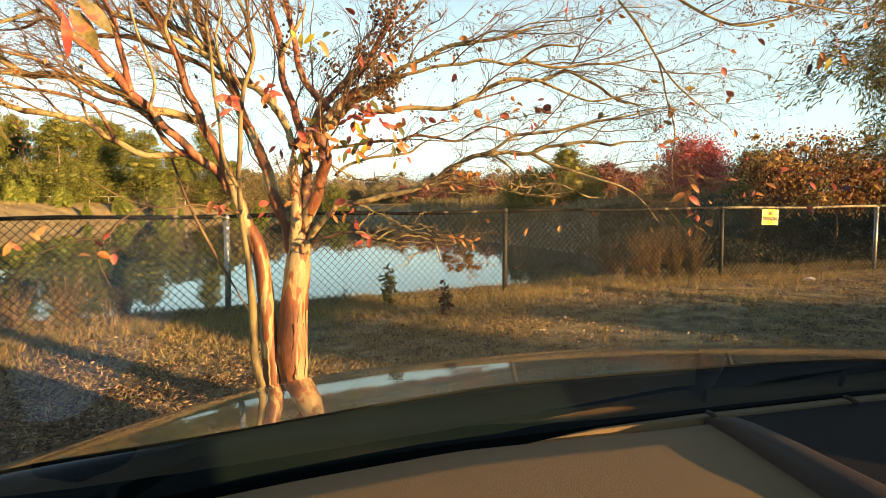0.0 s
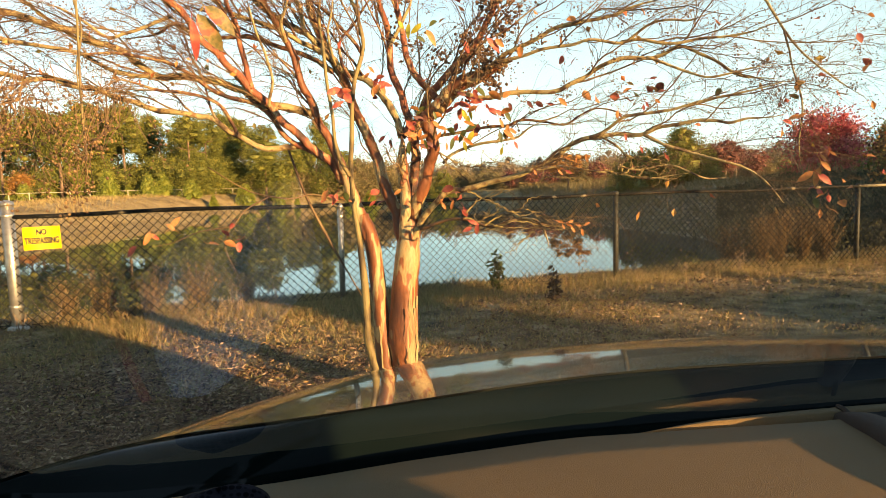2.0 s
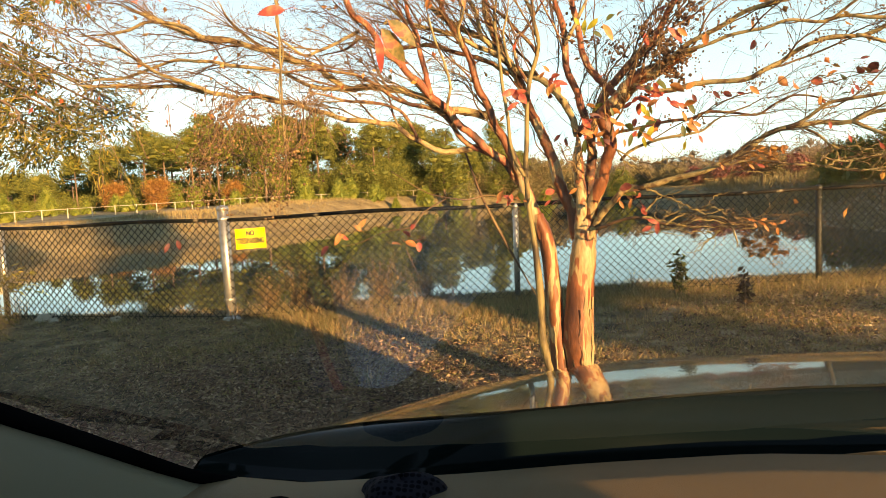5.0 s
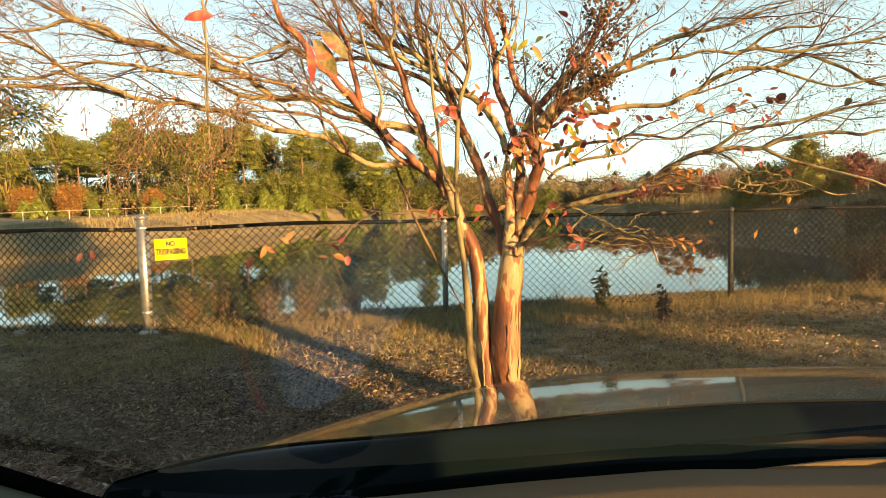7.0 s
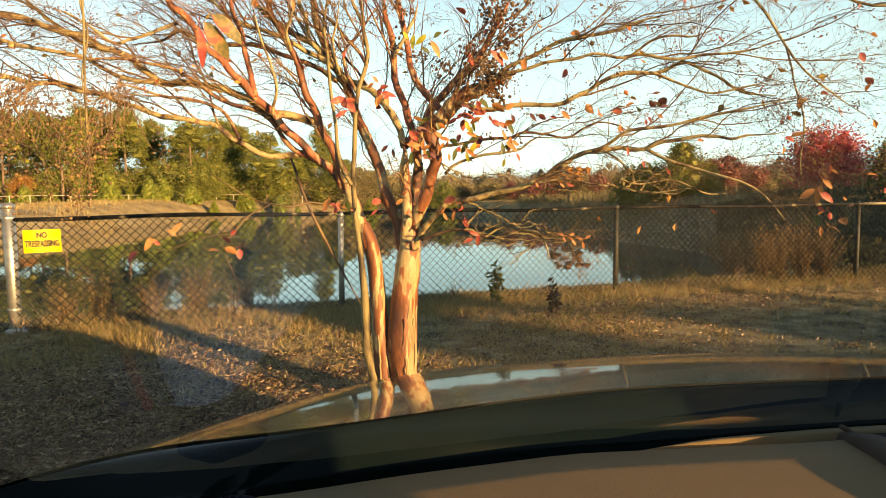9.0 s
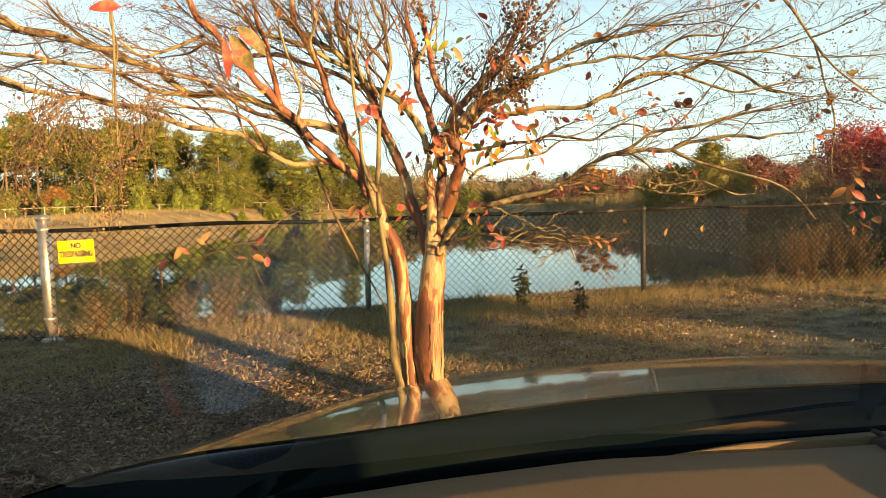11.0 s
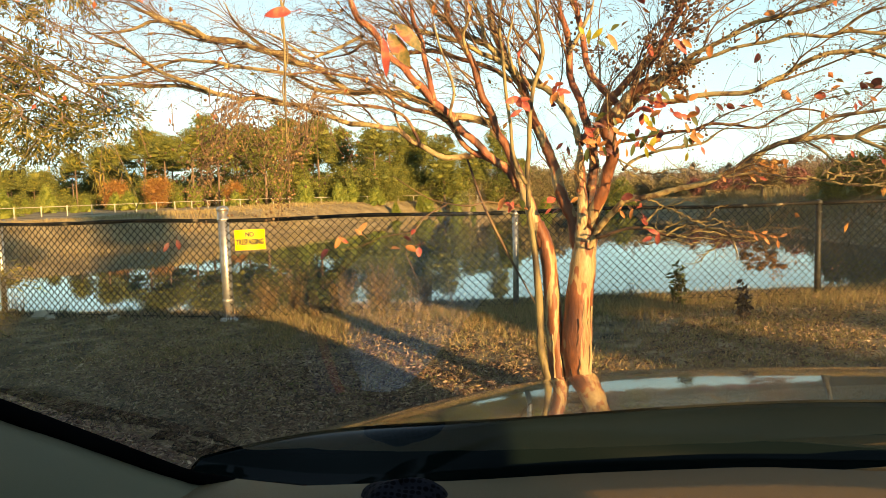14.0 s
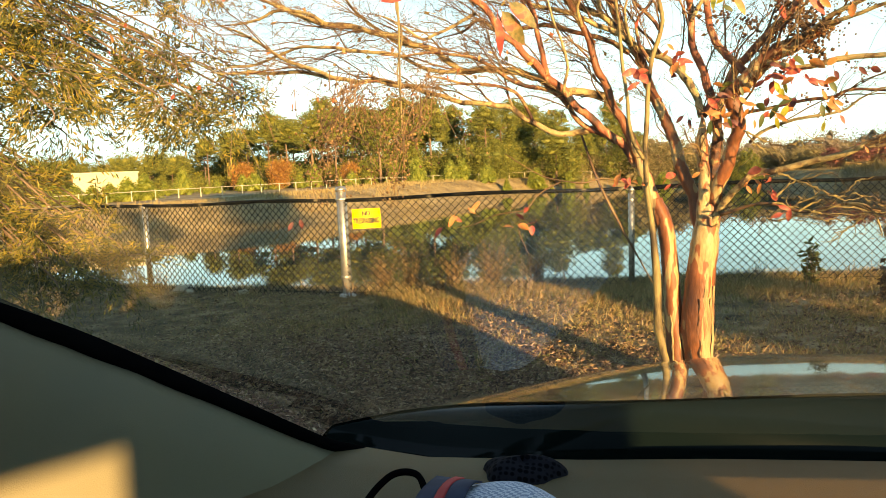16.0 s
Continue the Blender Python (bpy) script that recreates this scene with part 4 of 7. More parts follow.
def grow_twigs():
    r = np.random.default_rng(11)
    tips, tipdirs = [], []
    fine = Bag()
    centre = np.array((0.0, 0.05, 1.25))

    def sprig(p, d, length, rad, depth):
        n = 5
        pts = [p]
        for k in range(n):
            d = unit(d + r.normal(size=3) * 0.19 + np.array([0, 0, 0.03 - 0.04 * k]))
            pts.append(pts[-1] + d * length / n)
        tube(fine, pts, np.linspace(rad, rad * 0.5, n + 1), 3, 0, 0, False)
        if depth:
            for k in range(r.integers(2, 5)):
                sprig(pts[r.integers(1, n)], unit(d + r.normal(size=3) * 0.55), length * r.uniform(0.4, 0.75), rad * 0.65, depth - 1)
        tips.append(pts[-1])
        tipdirs.append(d)

    for name, P in list(BOUGHS.items()):
        if name.startswith("trunk") or name in ("stick", "hang", "hangc", "drop", "dropb", "dropc"):
            continue
        n = len(P)
        low = name.startswith("B3")
        right = name[0] == "C"
        reach = np.linalg.norm(np.diff(P[:, :3], axis=0), axis=1).sum()
        count = max(2, int(reach * (2.6 if low else 2.5 if name[0] == "s" else 4.5 if right else 4.6 if name[0] in "Bt" else 5.2)))
        for c in range(count):
            i0 = 0.65 if name[0] == "s" else 0.22
            i = min(int(n * (i0 + (1 - i0) * (c + r.uniform(0, 1)) / count)), n - 2)
            p = P[i, :3]
            axis = unit(P[i + 1, :3] - P[i, :3])
            outward = unit((p - centre) * np.array([1, 1, 0.6]))
            side = r.normal(size=3) * np.array([0.8, 1.0, 0.55])
            d = unit(axis * 0.6 + outward * 0.55 + side * 0.38 + np.array([0, 0, 0.3 if low else 0.0]))
            length, rad = r.uniform(0.35, 1.0) * (0.6 if low else 0.8 if right else 1.0), min(0.0095, P[i, 3] * 0.6) * r.uniform(0.5, 1.0)
            pts, m = [p], 12
            for k in range(m):
                d = unit(d + r.normal(size=3) * 0.16 + outward * 0.12 + np.array([0, 0, 0.05 - 0.012 * k]))
                pts.append(pts[-1] + d * length / m)
            b = Bag()
            radii = np.linspace(rad, rad * 0.35, m + 1)
            tube(b, pts, radii, 6, 0, 0, False)
            part("branch", b, M_LIMB if rad > 0.008 else M_TWIG, tree, smooth=True)
            for k in range(r.integers(5, 8) if right else r.integers(8, 13)):
                j = r.integers(2, m + 1)
                sprig(pts[j], unit(unit(pts[j] - pts[j - 1]) * 0.9 + r.normal(size=3) * 0.5), r.uniform(0.12, 0.4), radii[j] * 0.42 + 0.0004, 1)
    part("twigs", fine, M_TWIG, tree, "bare tan twigs", kind="stuff")
    return np.array(tips), np.array(tipdirs), r


def low_twigs():
    """Curling sunlit twigs on the low right limb."""
    r = np.random.default_rng(19)
    b = Bag()
    rows = (((-0.51, 4.12, 1.41), (-0.43, 4.15, 1.37), (-0.33, 4.11, 1.33), (-0.23, 4.09, 1.27), (-0.13, 4.13, 1.28), (-0.04, 4.14, 1.24), (0.06, 4.10, 1.24)),
            ((-0.53, 4.12, 1.24), (-0.40, 4.15, 1.21), (-0.30, 4.11, 1.19), (-0.20, 4.09, 1.22), (-0.07, 4.13, 1.19), (0.04, 4.14, 1.18), (0.15, 4.10, 1.18), (0.22, 4.10, 1.19)),
            ((-0.40, 4.12, 1.19), (-0.30, 4.15, 1.25), (-0.20, 4.11, 1.27), (-0.13, 4.09, 1.34), (-0.09, 4.13, 1.36)),
            ((-0.33, 4.12, 1.19), (-0.20, 4.15, 1.17), (-0.07, 4.11, 1.18), (0.02, 4.09, 1.16), (0.10, 4.13, 1.17)),
            ((-0.51, 4.12, 1.28), (-0.43, 4.15, 1.35), (-0.33, 4.11, 1.38), (-0.23, 4.09, 1.40)),
            ((-0.46, 4.12, 1.21), (-0.37, 4.15, 1.25), (-0.25, 4.11, 1.29), (-0.18, 4.09, 1.25), (-0.07, 4.13, 1.27), (-0.01, 4.14, 1.21)),
            ((0.31, 3.98, 1.51), (0.41, 4.01, 1.48), (0.52, 3.97, 1.46), (0.62, 3.95, 1.45), (0.68, 3.99, 1.45)),
            ((0.38, 3.98, 1.51), (0.44, 4.01, 1.56), (0.52, 3.97, 1.58), (0.60, 3.95, 1.55), (0.67, 3.99, 1.50)),
            ((0.50, 3.98, 1.47), (0.55, 4.01, 1.53), (0.60, 3.97, 1.57), (0.68, 3.95, 1.58)),
            ((0.41, 3.98, 1.48), (0.49, 4.01, 1.52), (0.58, 3.97, 1.49), (0.62, 3.95, 1.45)),
            ((0.43, 3.98, 1.59), (0.53, 4.01, 1.55), (0.63, 3.97, 1.56)),
            ((-0.18, 4.12, 1.45), (-0.10, 4.15, 1.44), (-0.00, 4.11, 1.48), (0.09, 4.09, 1.47), (0.21, 4.13, 1.46)),
            ((-0.66, 4.12, 1.64), (-0.53, 4.15, 1.56), (-0.42, 4.11, 1.55), (-0.29, 4.09, 1.50)),
            ((-0.47, 4.12, 1.55), (-0.39, 4.15, 1.57), (-0.31, 4.11, 1.58)),
            ((-0.64, 4.12, 1.57), (-0.56, 4.15, 1.53), (-0.49, 4.11, 1.46), (-0.45, 4.09, 1.48)),
            ((-0.67, 4.12, 1.65), (-0.63, 4.15, 1.57), (-0.64, 4.11, 1.48)),
            ((-0.58, 4.12, 1.17), (-0.50, 4.15, 1.14), (-0.40, 4.11, 1.17), (-0.28, 4.09, 1.15), (-0.17, 4.13, 1.14), (-0.10, 4.14, 1.16)),
            ((-0.10, 4.12, 1.16), (-0.17, 4.15, 1.09), (-0.23, 4.11, 1.08)))
    for row in rows:
        P = spline(np.array(row) - TREE, 6)
        P = P + r.normal(size=P.shape) * 0.004
        tube(b, P, np.linspace(0.0055, 0.002, len(P)), 5, 0, 0, False)
        for _ in range(5):
            i = r.integers(2, len(P) - 1)
            d = unit(unit(P[i] - P[i - 1]) + r.normal(size=3) * 0.8)
            q = [P[i]]
            for _ in range(4):
                d = unit(d + r.normal(size=3) * 0.35)
                q.append(q[-1] + d * r.uniform(0.02, 0.045))
            tube(b, q, np.linspace(0.0026, 0.001, 5), 3, 0, 0, False)
    part("low_twigs", b, M_SHOOT, tree, "curling tan twigs", kind="stuff")


low_twigs()
bark_flakes()
TIPS, TIPDIRS, r = grow_twigs()


def pod_ball():
    """A small twenty-sided ball."""
    b = bmesh.new()
    bmesh.ops.create_icosphere(b, subdivisions=1, radius=1.0)
    v = np.array([tuple(p.co) for p in b.verts])
    f = [tuple(p.index for p in q.verts) for q in b.faces]
    b.free()
    return v, f


def seed_pods():
    b = Bag()
    octa = np.array([(1, 0, 0), (-1, 0, 0), (0, 1, 0), (0, -1, 0), (0, 0, 1), (0, 0, -1)], float)
    of = [(0, 2, 4), (2, 1, 4), (1, 3, 4), (3, 0, 4), (2, 0, 5), (1, 2, 5), (3, 1, 5), (0, 3, 5)]
    ball, bf = pod_ball()
    pick = r.choice(len(TIPS), size=min(len(TIPS), 2600), replace=False)
    for i in pick:
        for _ in range(r.integers(2, 8)):
            c = TIPS[i] + r.normal(size=3) * 0.020
            b.add(octa * r.uniform(0.003, 0.0055) + c, of)
    # dense clusters on the thick upper right limb
    for name, lo, n, spread in (("B2u", 0.35, 54, 0.07), ("B2", 0.80, 24, 0.055), ("B7", 0.0, 26, 0.05), ("B7b", 0.0, 10, 0.07), ("B4", 0.12, 14, 0.05), ("B2b", 0.5, 8, 0.05), ("B1r", 0.6, 7, 0.05), ("B0", 0.75, 4, 0.05), ("B6", 0.2, 8, 0.05), ("A4", 0.5, 9, 0.06), ("A4b", 0.1, 9, 0.06), ("A13", 0.1, 6, 0.05), ("A15", 0.2, 8, 0.06), ("C2", 0.1, 26, 0.14), ("C5", 0.0, 18, 0.12), ("C1", 0.4, 12, 0.10)):
        P = BOUGHS[name]
        for k in range(n):
            i = int(len(P) * (lo + (0.97 - lo) * r.uniform() ** (1.0 if lo > 0.3 else 1.6)))
            c0 = P[i, :3] + r.normal(size=3) * spread
            big = name[:2] == "B2"
            for _ in range(13 if big else 9):
                b.add(ball * (r.uniform(0.0065, 0.012) if big else r.uniform(0.004, 0.0072)) + c0 + r.normal(size=3) * (0.028 if big else 0.022), bf)
    part("seed_pods", b, M_CAPSULE, tree, "clusters of dark brown seed capsules", kind="stuff")


seed_pods()


def tree_leaves():
    b = Bag()
    pick = r.choice(len(TIPS), size=min(len(TIPS), 260), replace=False)
    pick = pick[TIPS[pick, 2] > 1.0]
    leaves(b, TIPS[pick], TIPDIRS[pick] + np.array([0, 0, -0.6]), 0.055, 0.03, r)
    part("leaves", b, M_LEAF, tree, "sparse red and orange autumn leaves", kind="stuff")


tree_leaves()

# ---- car ----
car = thing("parked_car", pose(0, 0, 0), "dark car with tan dashboard seen through its windshield", "car")
CREST = ((-0.70, -0.66, -0.61, -0.56, -0.50, -0.45, -0.38, -0.25, 0.0, 0.22, 0.44, 0.72, 1.06, 1.35, 1.55), (0.60, 0.72, 0.85, 0.93, 1.08, 1.19, 1.28, 1.38, 1.51, 1.585, 1.63, 1.64, 1.61, 1.5, 1.3))
REAR = ((-0.70, -0.62, -0.56, -0.49, -0.42, -0.32, -0.23, -0.06, 0.13, 0.42, 0.94, 1.55), (0.62, 0.84, 0.87, 0.87, 0.91, 0.98, 1.05, 1.14, 1.23, 1.33, 1.42, 1.25))
DASH = ((-0.62, -0.56, -0.44, -0.27, -0.17, 0.02, 0.37, 0.68, 1.0, 1.35), (0.58, 0.585, 0.60, 0.67, 0.72, 0.81, 0.93, 1.02, 1.06, 1.05))


def build_car():
    xs = np.linspace(-0.68, 1.5, 110)
    crest, rear, dash = np.interp(xs, *CREST), np.interp(xs, *REAR), np.interp(xs, *DASH)
    k = np.hanning(15)
    k /= k.sum()

    def sm(a):
        return np.convolve(np.pad(a, 7, "reflect", reflect_type="odd"), k, "valid")

    crest, rear, dash = sm(crest) * 1.08, sm(rear) * 0.965, sm(dash)
    crest, rear = np.polyval(np.polyfit(xs, crest, 8), xs), np.polyval(np.polyfit(xs, rear, 8), xs)
    near = 0.79 + 0.21 * np.clip((-0.3 - xs) / 0.38, 0, 1) ** 1.5
    fx, fy, fz = xs * 1.166, crest * 1.08, 1.018
    bx, by, bz = xs * 0.965 * near, rear * near, 1.45 - 0.338 * near
    rows = []
    for s in np.linspace(0, 1, 14):
        rows.append(np.stack([bx + (fx - bx) * s, by + (fy - by) * s, bz + (fz - bz) * (0.78 * s + 0.22 * s * s)], -1))
    cx = 0.45
    out = unit(np.stack([fx - cx, (fy - 0.2) * 0.9], -1))
    for dy, dz in ((0.03, 0.012), (0.08, 0.042), (0.16, 0.11), (0.22, 0.24), (0.24, 0.45), (0.24, 0.72)):
        rows.append(np.stack([fx + out[:, 0] * dy, fy + out[:, 1] * dy, np.full_like(xs, fz - dz)], -1))
    strip(rows, "hood", M_PAINT, car, "glossy dark hood mirroring the tree")
    # cowl: the roll behind the hood and the dark trough under the windshield
    rows = []
    for f, dz in ((0.0, 0.003), (0.04, 0.004), (0.10, 0.0065), (0.17, 0.012), (0.25, 0.021), (0.34, 0.035), (0.44, 0.056), (0.54, 0.083), (0.62, 0.11)):
        rows.append(np.stack([bx + (xs - bx) * f, by + (dash + 0.012 - by) * f, bz - dz], -1))
    strip(rows, "cowl_panel", M_GLOSSBLACK, car, "glossy black panel behind the hood")
    rows = [rows[-1] - np.array([0, 0, 0.001])]
    rows += [np.stack([xs, dash + 0.02, np.full_like(xs, 1.07)], -1), np.stack([xs, dash + 0.006, np.full_like(xs, 1.10)], -1), np.stack([xs, dash, np.full_like(xs, 1.126)], -1)]
    strip(rows, "cowl", M_COWL, car, "black plastic cowl below the windshield")
    # dashboard
    xd = np.linspace(-0.60, 1.35, 50)
    dd = np.interp(xd, *DASH)
    rows = []
    xl = np.linspace(0.04, 1.35, 40)
    dl = np.interp(xl, *DASH)
    for back, z in ((-0.011, 1.118), (-0.008, 1.1395), (0.017, 1.1425), (0.021, 1.132)):
        rows.append(np.stack([xl, dl - back * np.clip((xl - 0.02) / 0.3, 0.1, 1), z - 0.012 * (1 - np.clip((xl - 0.06) / 0.14, 0, 1))], -1))
    lip = strip(rows, "dash_lip", M_DASH, car, "tan vinyl lip along the glass")
    rows = []
    for back, z in ((0.029, 1.120), (0.036, 1.140), (0.10, 1.143), (0.22, 1.142), (0.34, 1.135), (0.42, 1.10), (0.46, 1.0), (0.47, 0.7)):
        gap = 0.024 * (1 - np.clip((xd - 0.02) / 0.3, 0, 1))
        rows.append(np.stack([xd, dd - back + gap, z - 0.006 * np.clip((-0.15 - xd) / 0.3, 0, 1)], -1))
    strip(rows, "dash_top", M_DASH, car, "padded tan vinyl dashboard top")
    return lip


lip = build_car()

# ---- vegetation ----


def core(bag, c, size, r):
    """The dense inside of a clump: a lumpy, flattened mass of foliage."""
    ball, faces = pod_ball()
    bag.add(ball * (1 + 0.25 * r.normal(size=(len(ball), 1))) * size + c, faces)


def pine_crown(seed, h, spread, low):
    """Flat needle clumps in tiers on a tall stem, with gaps between them."""
    r = np.random.default_rng(seed)
    b = Bag()
    for k in range(44):
        t = (k + r.uniform(0, 1)) / 44
        z = h * (low + (0.97 - low) * t)
        rad = spread * (0.25 + 0.75 * math.sin(math.pi * (0.22 + 0.70 * t)) ** 0.8) * math.sqrt(r.uniform(0.05, 1))
        a = r.uniform(0, 2 * np.pi)
        c = np.array([rad * math.cos(a), rad * math.sin(a), z])
        size = h * r.uniform(0.055, 0.10) * (1.0 if t < 0.85 else 0.75)
        core(b, c, np.array([size * 0.6, size * 0.6, size * 0.36]), r)
        n = 260
        v = unit(r.normal(size=(n, 3)))
        off = v * np.array([size * 1.25, size * 1.25, size * 0.72]) * r.uniform(0.75, 1.12, n)[:, None]
        d = unit(v * np.array([1, 1, 0.7]) + r.normal(size=(n, 3)) * 0.35 + np.array([0, 0, 0.35]))
        leaves(b, c + off, d, h * 0.026, h * 0.008, r)
    return b


def umbrella_crown(seed, h, spread, low, n_clump=20):
    """A few round, flat-bottomed needle masses on top of a bare stem, with sky between them."""
    r = np.random.default_rng(seed)
    b = Bag()
    for k in range(n_clump):
        t = (k + 0.5) / n_clump
        z = h * (low + (0.93 - low) * t)
        rad = spread * (0.95 - 0.75 * t ** 2) * math.sqrt(r.uniform(0.1, 1))
        a = k * 2.4 + r.uniform(-0.4, 0.4)
        c = np.array([rad * math.cos(a), rad * math.sin(a), z])
        size = h * r.uniform(0.075, 0.115)
        core(b, c, np.array([size * 0.72, size * 0.72, size * 0.36]), r)
        n = 420
        v = unit(r.normal(size=(n, 3)))
        v[:, 2] = np.where(v[:, 2] < 0, v[:, 2] * 0.45, v[:, 2])
        off = v * np.array([size * 1.3, size * 1.3, size * 0.8]) * r.uniform(0.7, 1.1, n)[:, None]
        d = unit(v * np.array([1, 1, 0.7]) + r.normal(size=(n, 3)) * 0.35 + np.array([0, 0, 0.35]))
        leaves(b, c + off, d, h * 0.024, h * 0.008, r)
    return b


def pine_stem(seed, h):
    r = np.random.default_rng(seed)
    b = Bag()
    k = np.linspace(0, 1, 8)
    bend = r.normal(size=2) * 0.02 * h
    pts = np.stack([bend[0] * k ** 2, bend[1] * k ** 2, h * 0.97 * k - 0.3 * (k == 0)], -1)
    tube(b, pts, 0.016 * h * (1 - 0.8 * k) + 0.02, 8, 0.05, seed)
    for _ in range(16):
        t = r.uniform(0.4, 0.95)
        p = pts[int(t * 7)]
        a = r.uniform(0, 6.28)
        L = h * r.uniform(0.08, 0.17)
        d = np.array([math.cos(a), math.sin(a), r.uniform(0.0, 0.5)])
        tube(b, [p, p + d * L * 0.5, p + d * L + np.array([0, 0, 0.06 * L])], [0.005 * h, 0.0035 * h, 0.0015 * h], 4, 0, 0, False)
    return b


def round_crown(seed, h, w, low, n_clump, n_leaf, leaf, flat=1.0):
    """A crown of leaf clumps with an uneven outline."""
    r = np.random.default_rng(seed)
    b = Bag()
    for _ in range(n_clump):
        v = unit(r.normal(size=3)) * r.uniform(0.35, 1.0) ** 0.5
        v *= r.uniform(0.75, 1.08)
        c = np.array([v[0] * w / 2, v[1] * w / 2, h * (low + (1 - low) * (0.5 + 0.5 * v[2] * flat))])
        size = 0.13 * w * r.uniform(0.6, 1.3)
        core(b, c, np.array([0.6, 0.6, 0.45]) * size, r)
        off = r.normal(size=(n_leaf, 3)) * size * np.array([1, 1, 0.75])
        d = unit(off + r.normal(size=(n_leaf, 3)) * size + np.array([0, 0, -0.2 * size]))
        leaves(b, c + off, d, leaf, leaf * 0.55, r)
    return b


def cone_crown(seed, h, w, n, leaf, power=0.8):
    r = np.random.default_rng(seed)
    b = Bag()
    t = 1 - np.sqrt(r.uniform(0, 1, n))
    a = r.uniform(0, 2 * np.pi, n)
    rad = w / 2 * (1 - t) ** power * np.sqrt(r.uniform(0.15, 1, n)) * (1 + 0.25 * np.sin(5 * a + 9 * t))
    p = np.stack([rad * np.cos(a), rad * np.sin(a), h * (0.04 + 0.96 * t)], -1)
    d = np.stack([np.cos(a), np.sin(a), 0.6 + 0 * a], -1) + r.normal(size=(n, 3)) * 0.35
    leaves(b, p, d, leaf, leaf * 0.5, r)
    for k in range(26):
        tt = (k + 0.5) / 28
        aa = k * 2.4
        rr = w * 0.24 * (1 - tt) ** power
        core(b, np.array([rr * math.cos(aa), rr * math.sin(aa), h * (0.05 + 0.85 * tt)]), np.array([1, 1, 1.2]) * (0.06 * w + 0.12 * w * (1 - tt)), r)
    return b


def bare_crown(seed, h, w):
    r = np.random.default_rng(seed)
    b = Bag()

    def go(p, d, L, rad, depth):
        q = p + d * L
        m = (p + q) / 2 + r.normal(size=3) * L * 0.06
        tube(b, [p, m, q], [rad, rad * 0.8, rad * 0.6], 4 if depth > 1 else 3, 0, 0, False)
        if depth:
            for _ in range(3 if depth > 1 else 4):
                nd = unit(d + r.normal(size=3) * np.array([0.5, 0.5, 0.3]) * (w / h) * 1.3 + np.array([0, 0, 0.15]))
                go(q if r.uniform() < 0.6 else m, nd, L * r.uniform(0.55, 0.8), rad * 0.55, depth - 1)
    go(np.array([0, 0, -0.2]), np.array([0, 0, 1.0]), h * 0.3, 0.014 * h, 5)
    return b


def short_stem(seed, h, top, rad):
    b = Bag()
    r = np.random.default_rng(seed)
    tube(b, [(0, 0, -0.3), (0.02 * h, 0, top * 0.5 * h), (0, 0.02 * h, top * h)], [rad * 1.2, rad, rad * 0.7], 8, 0.05, seed)
    for _ in range(9):
        a = r.uniform(0, 6.28)
        d = np.array([math.cos(a), math.sin(a), r.uniform(0.4, 1.2)])
        p = np.array([0, 0.02 * h, top * h * r.uniform(0.6, 1.0)])
        L = h * r.uniform(0.2, 0.4)
        tube(b, [p, p + d * L * 0.5, p + d * L + np.array([0, 0, 0.1 * L])], [rad * 0.5, rad * 0.3, rad * 0.12], 5, 0, 0, False)
    return b


def vegetation(name, label, category, group, crown, crown_mat, stem=None, stem_mat=None, crown_label=""):
    """A master plant far below the ground's use; copies are set by plant()."""
    t = thing(name, pose(0, 0, 0), label, category, group)
    if stem:
        part("trunk", stem, stem_mat, t, smooth=True)
    part("crown", crown, crown_mat, t, crown_label, kind="stuff")
    return t


USED = set()


def plant(master, x, y, scale, turn, squash=1.0):
    z = float(ground_z(np.array([x]), np.array([y]))[0])
    m = pose(x, y, z, 0, 0, turn)
    if master.name in USED:
        ob = copy_thing(master, m)
    else:
        USED.add(master.name)
        ob = master
        ob.matrix_world = m
    ob.scale = (scale * squash, scale * squash, scale)
    return ob


def polar(az, dist):
    return dist * math.sin(radians(az)), dist * math.cos(radians(az))


